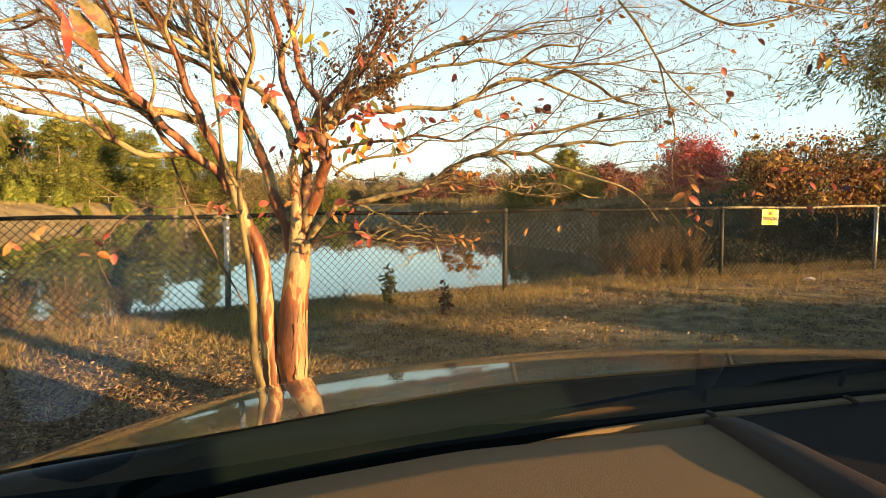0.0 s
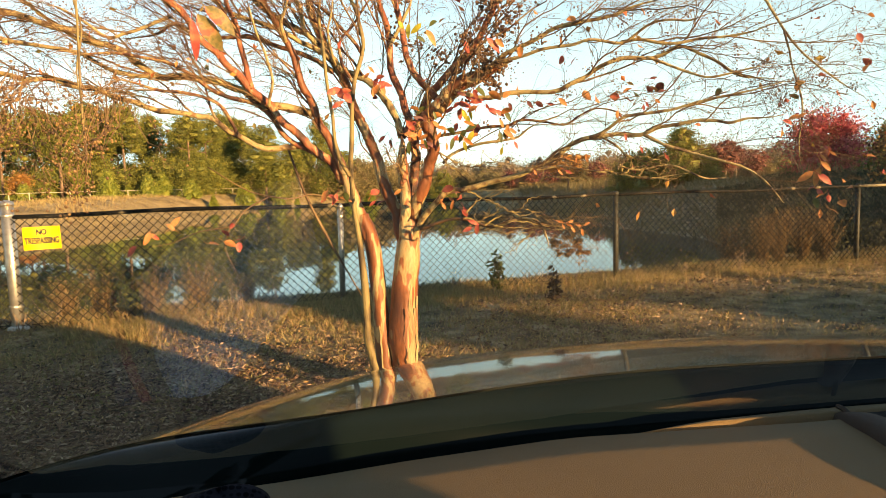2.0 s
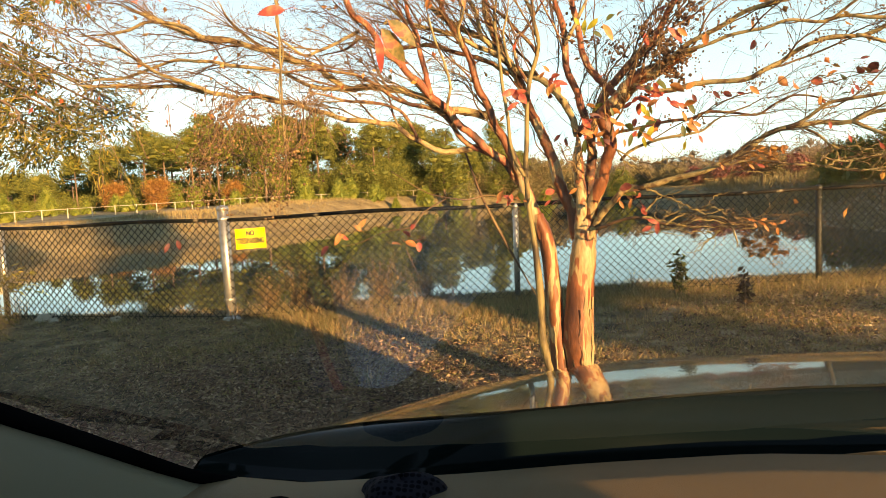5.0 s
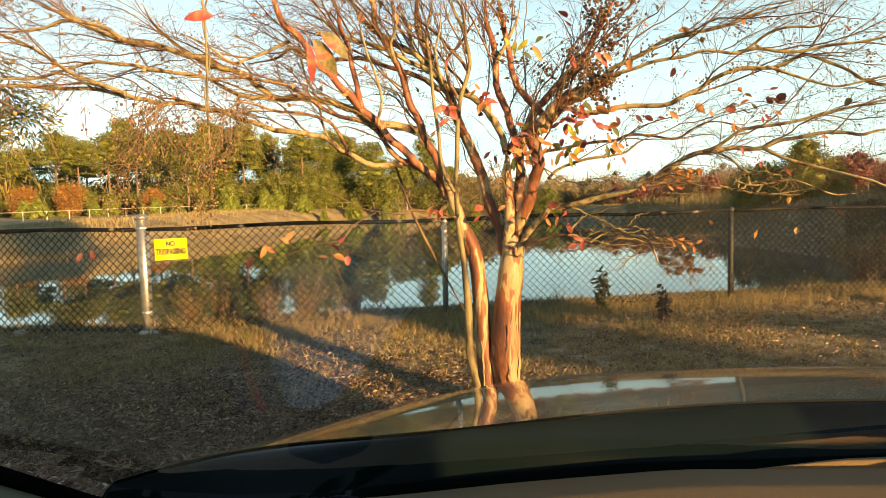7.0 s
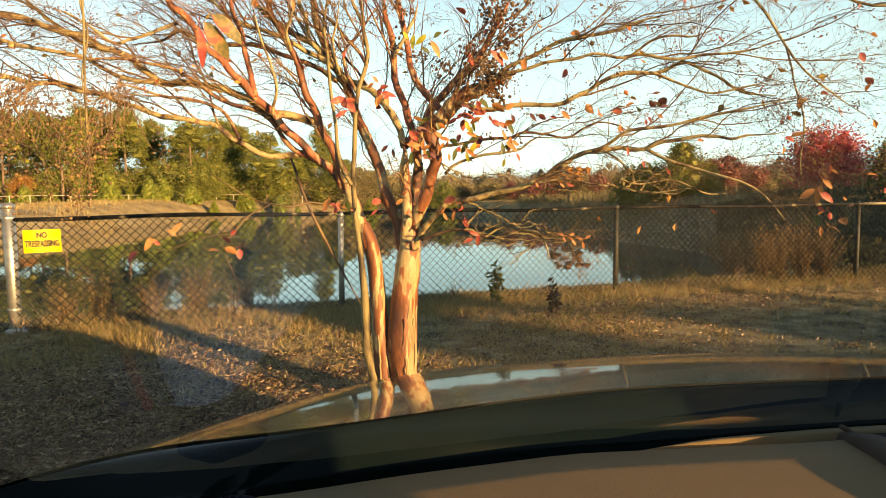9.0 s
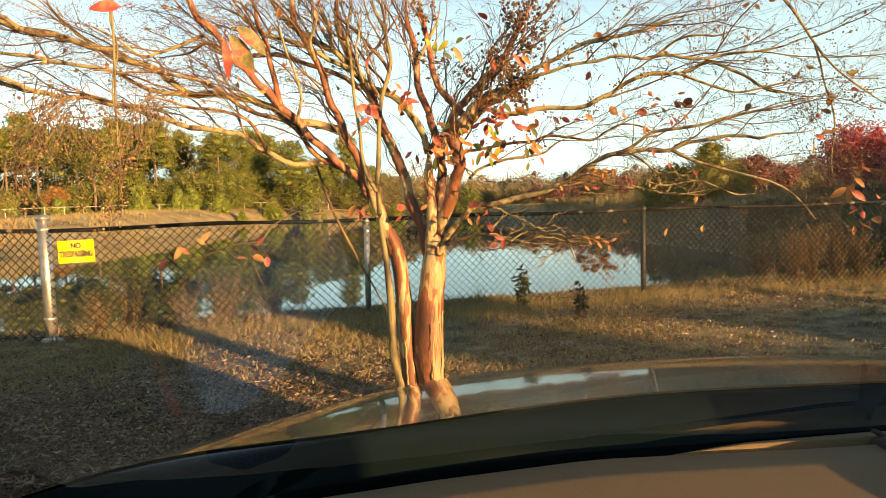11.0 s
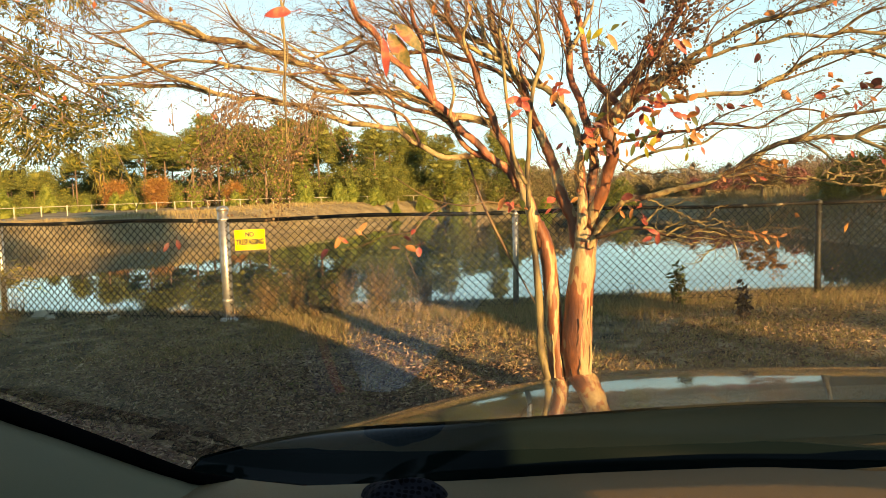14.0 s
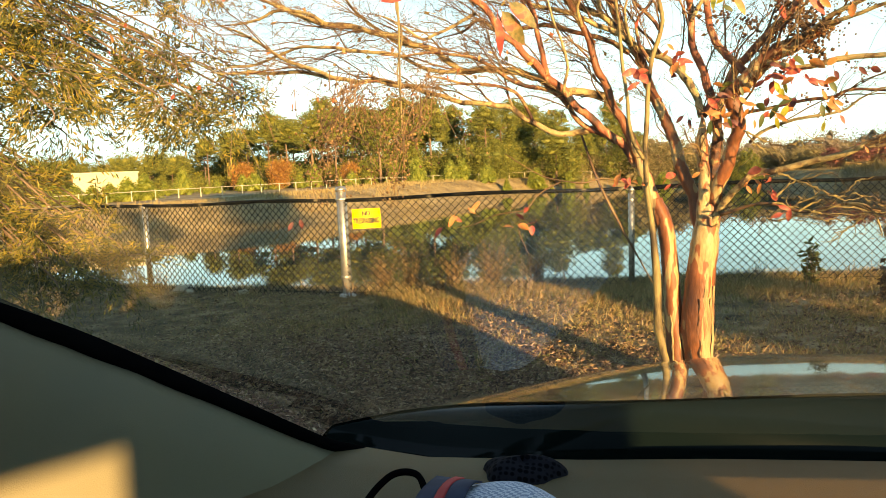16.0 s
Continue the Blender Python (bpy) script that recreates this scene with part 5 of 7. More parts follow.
def woods():
    r = np.random.default_rng(5)
    pines = [vegetation("pine_tree", "tall pine with layered dark green crown beyond the pond", "pine tree", "pines beyond the pond",
                        pine_crown(20 + i, 10, sp, lo), M_PINE, pine_stem(30 + i, 10), M_PINEBARK) for i, (sp, lo) in enumerate(((2.1, 0.40), (2.5, 0.28), (1.9, 0.48), (2.6, 0.15)))]
    pines += [vegetation("pine_tree", "tall pine with a bare stem and rounded open crown", "pine tree", "pines beyond the pond",
                         umbrella_crown(120 + i, 10, sp, lo, nc), M_PINE, pine_stem(130 + i, 10), M_PINEBARK) for i, (sp, lo, nc) in enumerate(((2.0, 0.60, 17), (2.3, 0.48, 22), (1.7, 0.66, 14)))]
    sky_az = (-75, -66, -60, -55, -53, -50.5, -46, -43, -39, -35, -32.7, -30.6, -28, -25, -22.4, -20.6, -19.2, -17.6, -14, -10)
    sky_el = (4.5, 3.0, 2.4, 2.6, 3.8, 5.4, 6.2, 6.2, 6.0, 6.7, 6.4, 5.1, 5.9, 5.6, 3.7, 3.0, 5.6, 3.0, 2.0, 2.4)
    a = -74.0
    while a < -16:
        for row, (d0, f) in enumerate(((108, 1.0), (125, 0.9))):
            az = a + r.uniform(-0.6, 0.6) + row * 1.1
            d = d0 * r.uniform(0.95, 1.06)
            el = np.interp(az, sky_az, sky_el) * (0.95 if az < -43 else 1.09) * f * r.uniform(0.84, 1.12)
            h = d * math.tan(radians(el)) + 1.0
            if h > 3:
                plant(pines[r.integers(4, 7) if az < -43 or r.uniform() < 0.2 else r.integers(0, 4)], *polar(az, d), h / 10, r.uniform(0, 360), r.uniform(0.8, 1.1) * min(1.0, 0.6 + 0.04 * h))
        a += 2.0
    under = vegetation("understory_tree", "dark green understory tree below the pines", "tree", "understory beyond the pond",
                       round_crown(40, 5, 5.5, 0.0, 40, 150, 0.24), M_PINE, short_stem(40, 5, 0.4, 0.1), M_PINEBARK)
    a = -74.0
    while a < -15:
        el = np.interp(a, sky_az, sky_el)
        plant(under, *polar(a, r.uniform(103, 118)), r.uniform(0.7, 1.25) * (0.7 + 0.06 * el) * np.interp(a, (-54, -44, -38, -30), (0.55, 0.78, 1.0, 1.1)), r.uniform(0, 360), r.uniform(0.9, 1.2))
        a += r.uniform(0.8, 1.6)
    a = -72.0
    while a < -27:
        d = r.uniform(130, 142)
        plant(under, *polar(a, d), (d * math.tan(radians(r.uniform(1.9, 3.3))) + 1.0) / 5, r.uniform(0, 360), r.uniform(0.7, 1.0))
        a += r.uniform(0.9, 1.5)
    # one lone crown by the far corner of the pond
    plant(pines[0], *polar(-19.2, 108), 1.15, 40, 0.7)
    bushes = [vegetation("young_tree", "bright green young evergreen along the far bank", "bush", "green bushes on the far bank",
                         cone_crown(50 + i, 3.2, w, 1900, 0.2), M_GREENBUSH, short_stem(50 + i, 3, 0.3, 0.05), M_PINEBARK) for i, w in enumerate((2.0, 2.8))]
    a = -66.0
    while a < -8:
        plant(bushes[r.integers(0, 2)], *polar(a, r.uniform(93, 100) if a > -50 else r.uniform(82, 96)), r.uniform(0.35, 1.2), r.uniform(0, 360), r.uniform(0.8, 1.5))
        a += r.uniform(0.4, 2.2)
    for az, d, sc in ((-61.8, 71, 0.62), (-60.6, 70, 0.55), (-59.4, 72, 0.6), (-58.2, 71, 0.75), (-57.0, 72, 0.8), (-63.2, 70, 0.7)):
        plant(bushes[1], *polar(az, d), sc, az * 9, 1.4)
    oranges = vegetation("autumn_tree", "small rust-orange autumn tree on the far bank", "tree", "autumn trees beyond the pond",
                         round_crown(61, 5, 4.2, 0.05, 46, 170, 0.2), M_ORANGELEAF, short_stem(61, 5, 0.35, 0.09), M_PINEBARK)
    for az, d, s in ((-49.6, 98, 0.8), (-46.6, 97, 0.85), (-41.0, 99, 0.7)):
        plant(oranges, *polar(az, d), s, az * 7, 0.9)
    bare = [vegetation("bare_tree", "leafless grey-brown tree in the distance", "tree", "bare trees beyond the pond", bare_crown(70 + i, 7, 5), M_BARETWIG) for i in range(3)]
    a = -26.0
    while a < 24:
        el = np.interp(a, (-26, -22, -14, -7, -2.7, 3.7, 13, 15.3, 18), (4, 3.2, 2.2, 2.9, 2.2, 2.4, 2.6, 3.2, 3.0)) * r.uniform(0.85, 1.05)
        d = r.uniform(104, 124)
        plant(bare[r.integers(0, 3)], *polar(a, d), (d * math.tan(radians(el)) + 0.6) / 6.2, r.uniform(0, 360), 1.1)
        a += r.uniform(0.8, 1.6)
    scrub = vegetation("scrub_bush", "dull olive-brown scrub along the far shore", "bush", "scrub on the far shore",
                       round_crown(80, 3, 4.5, 0.0, 34, 140, 0.22), M_SCRUB)
    a = -24.0
    while a < 23:
        plant(scrub, *polar(a, r.uniform(103, 118)), r.uniform(0.9, 1.75) * (1.0 if a < -14 else 0.66), r.uniform(0, 360))
        a += r.uniform(0.7, 1.4)
    far = vegetation("far_tree", "hazy grey-brown leafless tree mass in the distance", "tree", "far woods behind the pond", round_crown(82, 5, 6.5, 0.0, 44, 60, 0.34), M_FARWOOD, short_stem(82, 5, 0.5, 0.1), M_PINEBARK)
    a = -17.0
    while a < 24:
        d = r.uniform(126, 142)
        plant(far, *polar(a, d), (d * math.tan(radians(r.uniform(1.2, 2.1))) + 1.0) / 5, r.uniform(0, 360))
        a += r.uniform(0.9, 1.5)
    # trees on the right bank
    red = vegetation("red_maple", "round crimson autumn tree behind the fence", "tree", "", round_crown(90, 5.9, 5.6, -0.12, 100, 100, 0.27), M_REDLEAF, short_stem(90, 5.5, 0.3, 0.12), M_PINEBARK, "dense crimson leaves")
    plant(red, *polar(20.4, 50), 0.74, 20, 1.02)
    dark_red = vegetation("dark_red_tree", "dull wine-red tree beyond the pond", "tree", "wine-red trees beyond the pond", round_crown(91, 5.5, 5.0, 0.2, 45, 60, 0.24), M_WINELEAF, short_stem(91, 5.5, 0.35, 0.12), M_PINEBARK)
    for az, d, s in ((13.6, 72, 0.72), (12.6, 74, 0.66), (-1.5, 92, 0.55), (0.2, 95, 0.58), (3.9, 92, 0.55), (-3.4, 96, 0.5), (15.6, 84, 0.6)):
        plant(dark_red, *polar(az, d), s, az * 11, 1.0)
    rust = vegetation("rust_brown_tree", "rust-brown half-bare tree beyond the pond", "tree", "", round_crown(92, 6.4, 6, 0.3, 34, 40, 0.22), M_ORANGELEAF, short_stem(92, 6.4, 0.4, 0.12), M_PINEBARK)
    plant(rust, *polar(1.4, 80), 0.70, 10, 1.2)
    cedars = [vegetation("cedar_tree", "dark green pointed cedar on the bank", "tree", "cedars on the right bank", cone_crown(95 + i, 6, 5.4, 9000, 0.2, (0.62, 0.42)[i]), M_PINE, short_stem(95 + i, 6, 0.4, 0.09), M_PINEBARK) for i in range(2)]
    for az, d, s, q in ((10.4, 58, 0.84, 1.15), (8.0, 59, 0.60, 1.2), (6.3, 61, 0.60, 1.05), (12.2, 60, 0.5, 1.1), (24.6, 56, 0.68, 1.3), (26.4, 54, 0.64, 1.2), (-9.0, 100, 0.8, 1.2)):
        plant(cedars[int(d) % 2], *polar(az, d), s, az * 5, q)
    # unseen trees far to the right, added to cast shade on the right bank
    shade_tree = vegetation("unseen_shade_tree", "unseen dense evergreen added to shade the right bank", "tree", "evergreens beside the lawn", round_crown(99, 8, 9, 0.0, 90, 60, 0.6), M_PINE, short_stem(99, 8, 0.3, 0.15), M_PINEBARK)
    for x, y in ((27.5, 6.2), (27.0, 10.0)):
        plant(shade_tree, x, y, 0.38, x * 9, 1.4)
    for x, y in ((29.5, 12.5), (30.5, 16.5), (33, 21)):
        plant(shade_tree, x, y, 0.58, x * 9, 1.2)
    # one unseen pine, added to drop a shadow patch on the left bank
    tall = vegetation("unseen_shade_tree", "unseen tall pine added to shade the left bank", "tree", "", pine_crown(98, 15, 2.4, 0.64), M_PINE, pine_stem(98, 15), M_PINEBARK)
    plant(tall, 36, -18.2, 1.0, 0)
    for k in range(2, 13):
        plant(shade_tree, 23 + 1.5 * k, 9 + 2.2 * k, 0.62 + 0.06 * math.sin(k * 2.1), k * 37)


def far_fence():
    """The rail fence along the far bank."""
    line = spline([polar(-70, 62), polar(-62, 66), polar(-55, 72), polar(-47, 80), polar(-40, 90), polar(-32, 99), polar(-24, 106), polar(-14, 108)], 12)
    step, prev, acc, spots = 2.6, line[0], 0.0, []
    for p in line[1:]:
        d = np.linalg.norm(p - prev)
        while acc + step <= d + 1e-9:
            acc += step
            spots.append(prev + (p - prev) * acc / d)
        acc -= d
        prev = p
    zs = ground_z(np.array([s[0] for s in spots]), np.array([s[1] for s in spots]))
    fence = thing("bank_fence", pose(0, 0, 0), "pale low post-and-rail fence along the far bank", "fence")
    pm = Bag()
    tube(pm, [(0, 0, -0.2), (0, 0, 0.98)], [0.06, 0.06], 6)
    pm = pm.mesh("post", M_FARPOST)
    for (x, y), z in zip(spots, zs):
        ob = part("post", pm, M_FARPOST, fence)
        ob.location = (x, y, z)
    for h in (0.9,):
        b = Bag()
        tube(b, [(x, y, z + h) for (x, y), z in zip(spots, zs)], [0.03] * len(spots), 5)
        part("rail", b, M_FARPOST, fence)


def bank_grass():
    r = np.random.default_rng(3)
    n = 190000
    x, y = r.uniform(-62, 26, n), r.uniform(9, 104, n)
    d = pond_distance(x, y)
    keep = (d > 0.1) & (d < 13) & (y > 14 + 0.4 * x) & ((y > 15) | (x < -33)) & (np.hypot(x, y) > 25)
    x, y = x[keep], y[keep]
    z = ground_z(x, y)
    p = np.stack([x, y, z - 0.03], -1)
    k = len(p)
    h = (r.uniform(0.06, 0.26, k) * (1 + 1.2 * (np.sin(0.31 * x + 1.7 * np.sin(0.13 * y)) * np.sin(0.27 * y) > 0.3)))[:, None] * np.array([0, 0, 1.0])
    lean = r.normal(size=(k, 3)) * np.array([0.15, 0.15, 0])
    a = r.uniform(0, np.pi, k)
    s = np.stack([np.cos(a), np.sin(a), 0 * a], -1) * r.uniform(0.015, 0.045, k)[:, None]
    b = Bag()
    dark = x > -4
    tri = np.stack([p - s, p + s, p + h + lean], 1)
    b.tris(tri[~dark])
    tagged(part("bank_grass", b, M_BANKGRASS), "tall tan grass on the pond banks", "grass", kind="stuff")
    b = Bag()
    grown = tri[dark]
    grown[:, 2] += (grown[:, 2] - grown[:, 0]) * 1.2
    b.tris(grown)
    tagged(part("bank_weeds", b, M_SCRUB), "rank brown weeds on the shaded bank", "weeds", kind="stuff")


def lawn_grass():
    """Dry blades, fallen leaves and weeds on the near lawn."""
    r = np.random.default_rng(4)
    n = 400000
    az = np.radians(r.uniform(-72, 40, n))
    dist = r.uniform(2.2 ** 1.5, 16.5 ** 1.5, n) ** (1 / 1.5)
    x, y = dist * np.sin(az), dist * np.cos(az)
    side = (y - 6.44) - (x + 5.76) * 0.55
    side = np.where(x < -5.76, y - 6.44 - (x + 5.76) * 0.169, side)
    keep = (side < 1.6) & (y > 1.2)
    patch = np.sin(1.1 * x + 2 * np.sin(0.7 * y)) * np.sin(1.4 * y + 0.6 * x)
    bare = np.exp(-((x + 1.5) ** 2 / 2.6 + (y - 3.3) ** 2 / 1.5))
    keep &= r.uniform(0, 1, n) < np.clip(0.75 + 0.3 * patch - 0.85 * bare, 0.06, 1)
    x, y, side = x[keep], y[keep], side[keep]
    p = np.stack([x, y, ground_z(x, y) - 0.005], -1)
    k = len(p)
    tall = np.where((side > -0.9) & (side < 0.6) & (x > -4.6), r.uniform(0.04, 0.16, k), r.uniform(0.012, 0.055, k))
    lean = r.normal(size=(k, 3)) * np.array([1, 1, 0]) * (0.75 * tall)[:, None]
    a = r.uniform(0, np.pi, k)
    s = np.stack([np.cos(a), np.sin(a), 0 * a], -1) * r.uniform(0.002, 0.005, k)[:, None]
    b = Bag()
    b.tris(np.stack([p - s, p + s, p + lean + tall[:, None] * np.array([0, 0, 1.0])], 1))
    tagged(part("lawn_grass", b, M_GRASS), "short dry tan grass of the lawn", "grass", kind="stuff")
    # coarse tufts
    n = 21000
    x, y = r.uniform(-9, 11, n), r.uniform(4.2, 14.5, n)
    x[15000:], y[15000:] = r.uniform(-5.6, 1.0, 6000), r.uniform(4.4, 8.6, 6000)
    side = np.where(x < -5.76, y - 6.44 - (x + 5.76) * 0.169, (y - 6.44) - (x + 5.76) * 0.52)
    keep = (side < 0.9) & (np.hypot(x + 1, y - 4.5) > 0.9) & ((x > -5) | (r.uniform(0, 1, n) < 0.45)) & (r.uniform(0, 1, n) < np.clip(0.55 + 0.25 * side + 0.45 * np.sin(2.3 * x + 1.7 * np.sin(1.9 * y)), 0.12, 1))
    x, y, side = np.repeat(x[keep], 11), np.repeat(y[keep], 11), np.repeat(side[keep], 11)
    k = len(x)
    x, y = x + r.normal(size=k) * 0.03, y + r.normal(size=k) * 0.03
    p = np.stack([x, y, ground_z(x, y) - 0.005], -1)
    tall = r.uniform(0.035, 0.095, k) * np.where(side > -1.2, 1.45, 1.0)
    lean = r.normal(size=(k, 3)) * np.array([1, 1, 0]) * (0.6 * tall)[:, None]
    a = r.uniform(0, np.pi, k)
    s = np.stack([np.cos(a), np.sin(a), 0 * a], -1) * r.uniform(0.003, 0.007, k)[:, None]
    b = Bag()
    b.tris(np.stack([p - s, p + s, p + lean + tall[:, None] * np.array([0, 0, 1.0])], 1))
    n = 60000
    x, y = r.uniform(-6, 11, n), r.uniform(3.6, 14.5, n)
    keep = ((y - 6.44) - (x + 5.76) * 0.52 < 0.9) & (r.uniform(0, 1, n) < np.clip(0.5 + 0.5 * np.sin(1.9 * x + 1.3 * np.sin(2.1 * y)), 0.1, 1))
    x, y = x[keep], y[keep]
    p = np.stack([x, y, ground_z(x, y) + r.uniform(0.005, 0.05, len(x))], -1)
    leaves(b, p, r.normal(size=(len(x), 3)) * np.array([1, 1, 0.5]), 0.038, 0.013, r)
    tagged(part("grass_tufts", b, M_GRASS), "coarse dry tufts standing out of the lawn", "grass", kind="stuff")
    # fallen leaves
    n = 50000
    x = r.normal(-2.3, 1.8, n)
    y = r.normal(3.5, 1.1, n)
    keep = (np.hypot(x, y) > 1.9) & (r.uniform(0, 1, n) < 1.0)
    x, y = x[keep], y[keep]
    p = np.stack([x, y, ground_z(x, y) + r.uniform(0.004, 0.03, len(x))], -1)
    d = r.normal(size=(len(x), 3)) * np.array([1, 1, 0.28])
    b = Bag()
    leaves(b, p, d, 0.05, 0.014, r)
    n = 16000
    x, y = r.uniform(-12, 9, n), r.uniform(3.0, 12, n)
    keep = ((y - 6.44) - (x + 5.76) * 0.5 < 1.0) & (x < 0.4 + r.normal(size=n))
    x, y = x[keep], y[keep]
    p = np.stack([x, y, ground_z(x, y) + r.uniform(0.01, 0.05, len(x))], -1)
    leaves(b, p, r.normal(size=(len(x), 3)) * np.array([1, 1, 0.3]), 0.042, 0.02, r)
    n = 26000
    x, y = r.uniform(-0.8, 10, n), r.uniform(4.6, 13.5, n)
    keep = ((y - 6.44) - (x + 5.76) * 0.52 < 0.6) & (r.uniform(0, 1, n) < np.clip(0.55 + 0.5 * np.sin(1.3 * x + 1.6 * np.sin(1.1 * y)), 0.15, 1))
    x, y = x[keep], y[keep]
    p = np.stack([x, y, ground_z(x, y) + r.uniform(0.015, 0.06, len(x))], -1)
    leaves(b, p, r.normal(size=(len(x), 3)) * np.array([1, 1, 0.4]), 0.045, 0.02, r)
    tagged(part("fallen_leaves", b, M_LITTER), "brown curled leaves scattered under the tree", "leaf litter", kind="stuff")


def oak(name, label, base, targets, leaf, count, seed, height):
    """A tree whose long drooping boughs carry narrow leaves."""
    r = np.random.default_rng(seed)
    t = thing(name, Matrix.Translation(base), label, "tree")
    base = np.array(base)
    b = Bag()
    tube(b, [(0, 0, -0.2), (0.05, 0.03, height * 0.3), (0.0, 0.1, height * 0.65), (0.1, 0.0, height)], [0.2, 0.16, 0.11, 0.04], 12, 0.06, seed)
    part("trunk", b, M_PINEBARK, t, smooth=True)
    fol = Bag()
    tw = Bag()
    for g in targets:
        g = np.array(g) - base
        z0 = np.clip(g[2] * r.uniform(0.75, 1.1) + 0.4, 1.2, height * 0.95)
        p0 = np.array([0.05, 0.05, z0])
        mid = (p0 + g) / 2 + np.array([0, 0, 0.3 + 0.12 * np.linalg.norm(g - p0)])
        P = spline([p0, mid, g, g + (g - mid) * 0.12 + np.array([0, 0, -0.12])], 7)
        bb = Bag()
        tube(bb, P, np.linspace(0.018, 0.003, len(P)) * (0.55 if leaf < 0.08 else 1.0), 6, 0.05, 1, False)
        part("bough", bb, M_PINEBARK, t, smooth=True)
        for _ in range(9):
            i = int(len(P) * r.uniform(0.35, 0.99))
            d = unit(r.normal(size=3) * np.array([1, 1, 0.5]) + np.array([0, 0, -0.35]))
            L = r.uniform(0.25, 0.6)
            q = np.array([P[i] + d * L * s + np.array([0, 0, -0.10 * s * s]) for s in np.linspace(0, 1, 5)])
            tube(tw, q, np.linspace(0.004, 0.0015, 5), 3, 0, 0, False)
            n = count
            s = r.uniform(0.1, 1.0, n)
            at = q[0] + (q[-1] - q[0]) * s[:, None] + r.normal(size=(n, 3)) * 0.035
            leaves(fol, at, d + r.normal(size=(n, 3)) * 0.55 + np.array([0, 0, -0.25]), leaf, leaf * 0.19, r)
    part("twigs", tw, M_BARETWIG, t, kind="stuff")
    part("foliage", fol, M_OAKLEAF, t, "narrow green and yellow leaves", kind="stuff")


def shade_cover():
    """Low growth on the bank behind the fence, its shade put into the dark colour."""
    r = np.random.default_rng(6)
    n = 150000
    az = np.radians(r.uniform(13, 44, n))
    d = r.uniform(14.0 ** 1.4, 46.0 ** 1.4, n) ** (1 / 1.4)
    x, y = d * np.sin(az), d * np.cos(az)
    keep = (y > 12.45 + 0.345 * (x - 4.89) + 0.5) & (pond_distance(x, y) > 0.2)
    x, y = x[keep], y[keep]
    h = 0.30 * (0.4 + np.sin(0.9 * x + 1.3 * np.sin(0.7 * y)) ** 2)
    p = np.stack([x, y, ground_z(x, y) + r.uniform(0, 1, len(x)) * h], -1)
    b = Bag()
    leaves(b, p, r.normal(size=(len(x), 3)) + np.array([0, 0, 0.5]), 0.105, 0.05, r)
    tagged(part("ground_cover", b, M_SHADELEAF), "low green growth coloured dark for the shade on the bank", "ground cover", kind="stuff")


def near_oaks():
    r = np.random.default_rng(8)
    targets = []
    while len(targets) < 96:
        az, el = r.uniform(-72, -47.5), r.uniform(-5, 24)
        low = np.interp(az, (-67, -62, -59.5, -57.5, -55.5, -54, -50, -47), (-6.5, -5.5, -3.6, -2.2, 1.5, 4.5, 4.0, 8))
        hole = -63.5 < az < -52 and -0.5 < el < 5.2
        far = np.interp(az, (-60, -55, -50, -47.5), (24, 20, 11, 8))
        if el < low or el > far or hole:
            continue
        d = r.uniform(6.0, 8.2)
        x, y = polar(az, d)
        targets.append((x, y, 1.45 + d * math.tan(radians(el))))
    for k in range(10):
        x, y = polar(-68 + 0.85 * k, 7.0 + 0.5 * math.sin(k))
        targets.append((x, y, 1.45 + 7.2 * math.tan(radians(r.uniform(-4.8, -2.4)))))
    oak("willow_oak", "willow oak with drooping narrow yellow-green leaves by the fence", (-9.6, 2.4, 0), targets, 0.083, 56, 12, 5.2)
    targets = []
    while len(targets) < 100:
        az, el = r.uniform(26.5, 43), r.uniform(2.0, 24)
        if el < np.interp(az, (26.5, 30, 34, 46), (6, 3.4, 2.2, 2.2)) or r.uniform() > np.interp(az, (26.5, 29, 31, 33), (0.02, 0.08, 0.35, 1)):
            continue
        d = r.uniform(6.2, 8.5)
        x, y = polar(az, d)
        targets.append((x, y, 1.45 + d * math.tan(radians(el))))
    oak("willow_oak", "willow oak with dull narrow leaves overhanging the lawn", (8.2, 6.2, 0), targets, 0.075, 34, 13, 5.0)
    # golden-brown tree behind the fence
    t = thing("golden_brown_tree", Matrix.Translation((9.6, 16.5, 0)), "tree with golden-brown withered leaves behind the fence", "tree")
    part("trunk", short_stem(14, 3.0, 0.5, 0.022), M_PINEBARK, t, smooth=True)
    rr = np.random.default_rng(15)
    b = Bag()
    for _ in range(380):
        c = np.array([rr.uniform(-2.0, 6.5), rr.uniform(-1.2, 1.2), rr.uniform(1.1, 2.3) + 0.75 * rr.uniform(0, 1) ** 2])
        n = 80
        core(b, c, np.array([0.11, 0.11, 0.07]), rr)
        leaves(b, c + rr.normal(size=(n, 3)) * np.array([0.3, 0.3, 0.15]), rr.normal(size=(n, 3)) + np.array([0, 0, -0.4]), 0.10, 0.052, rr)
    part("crown", b, M_GOLDLEAF, t, "golden-brown leaves", kind="stuff")


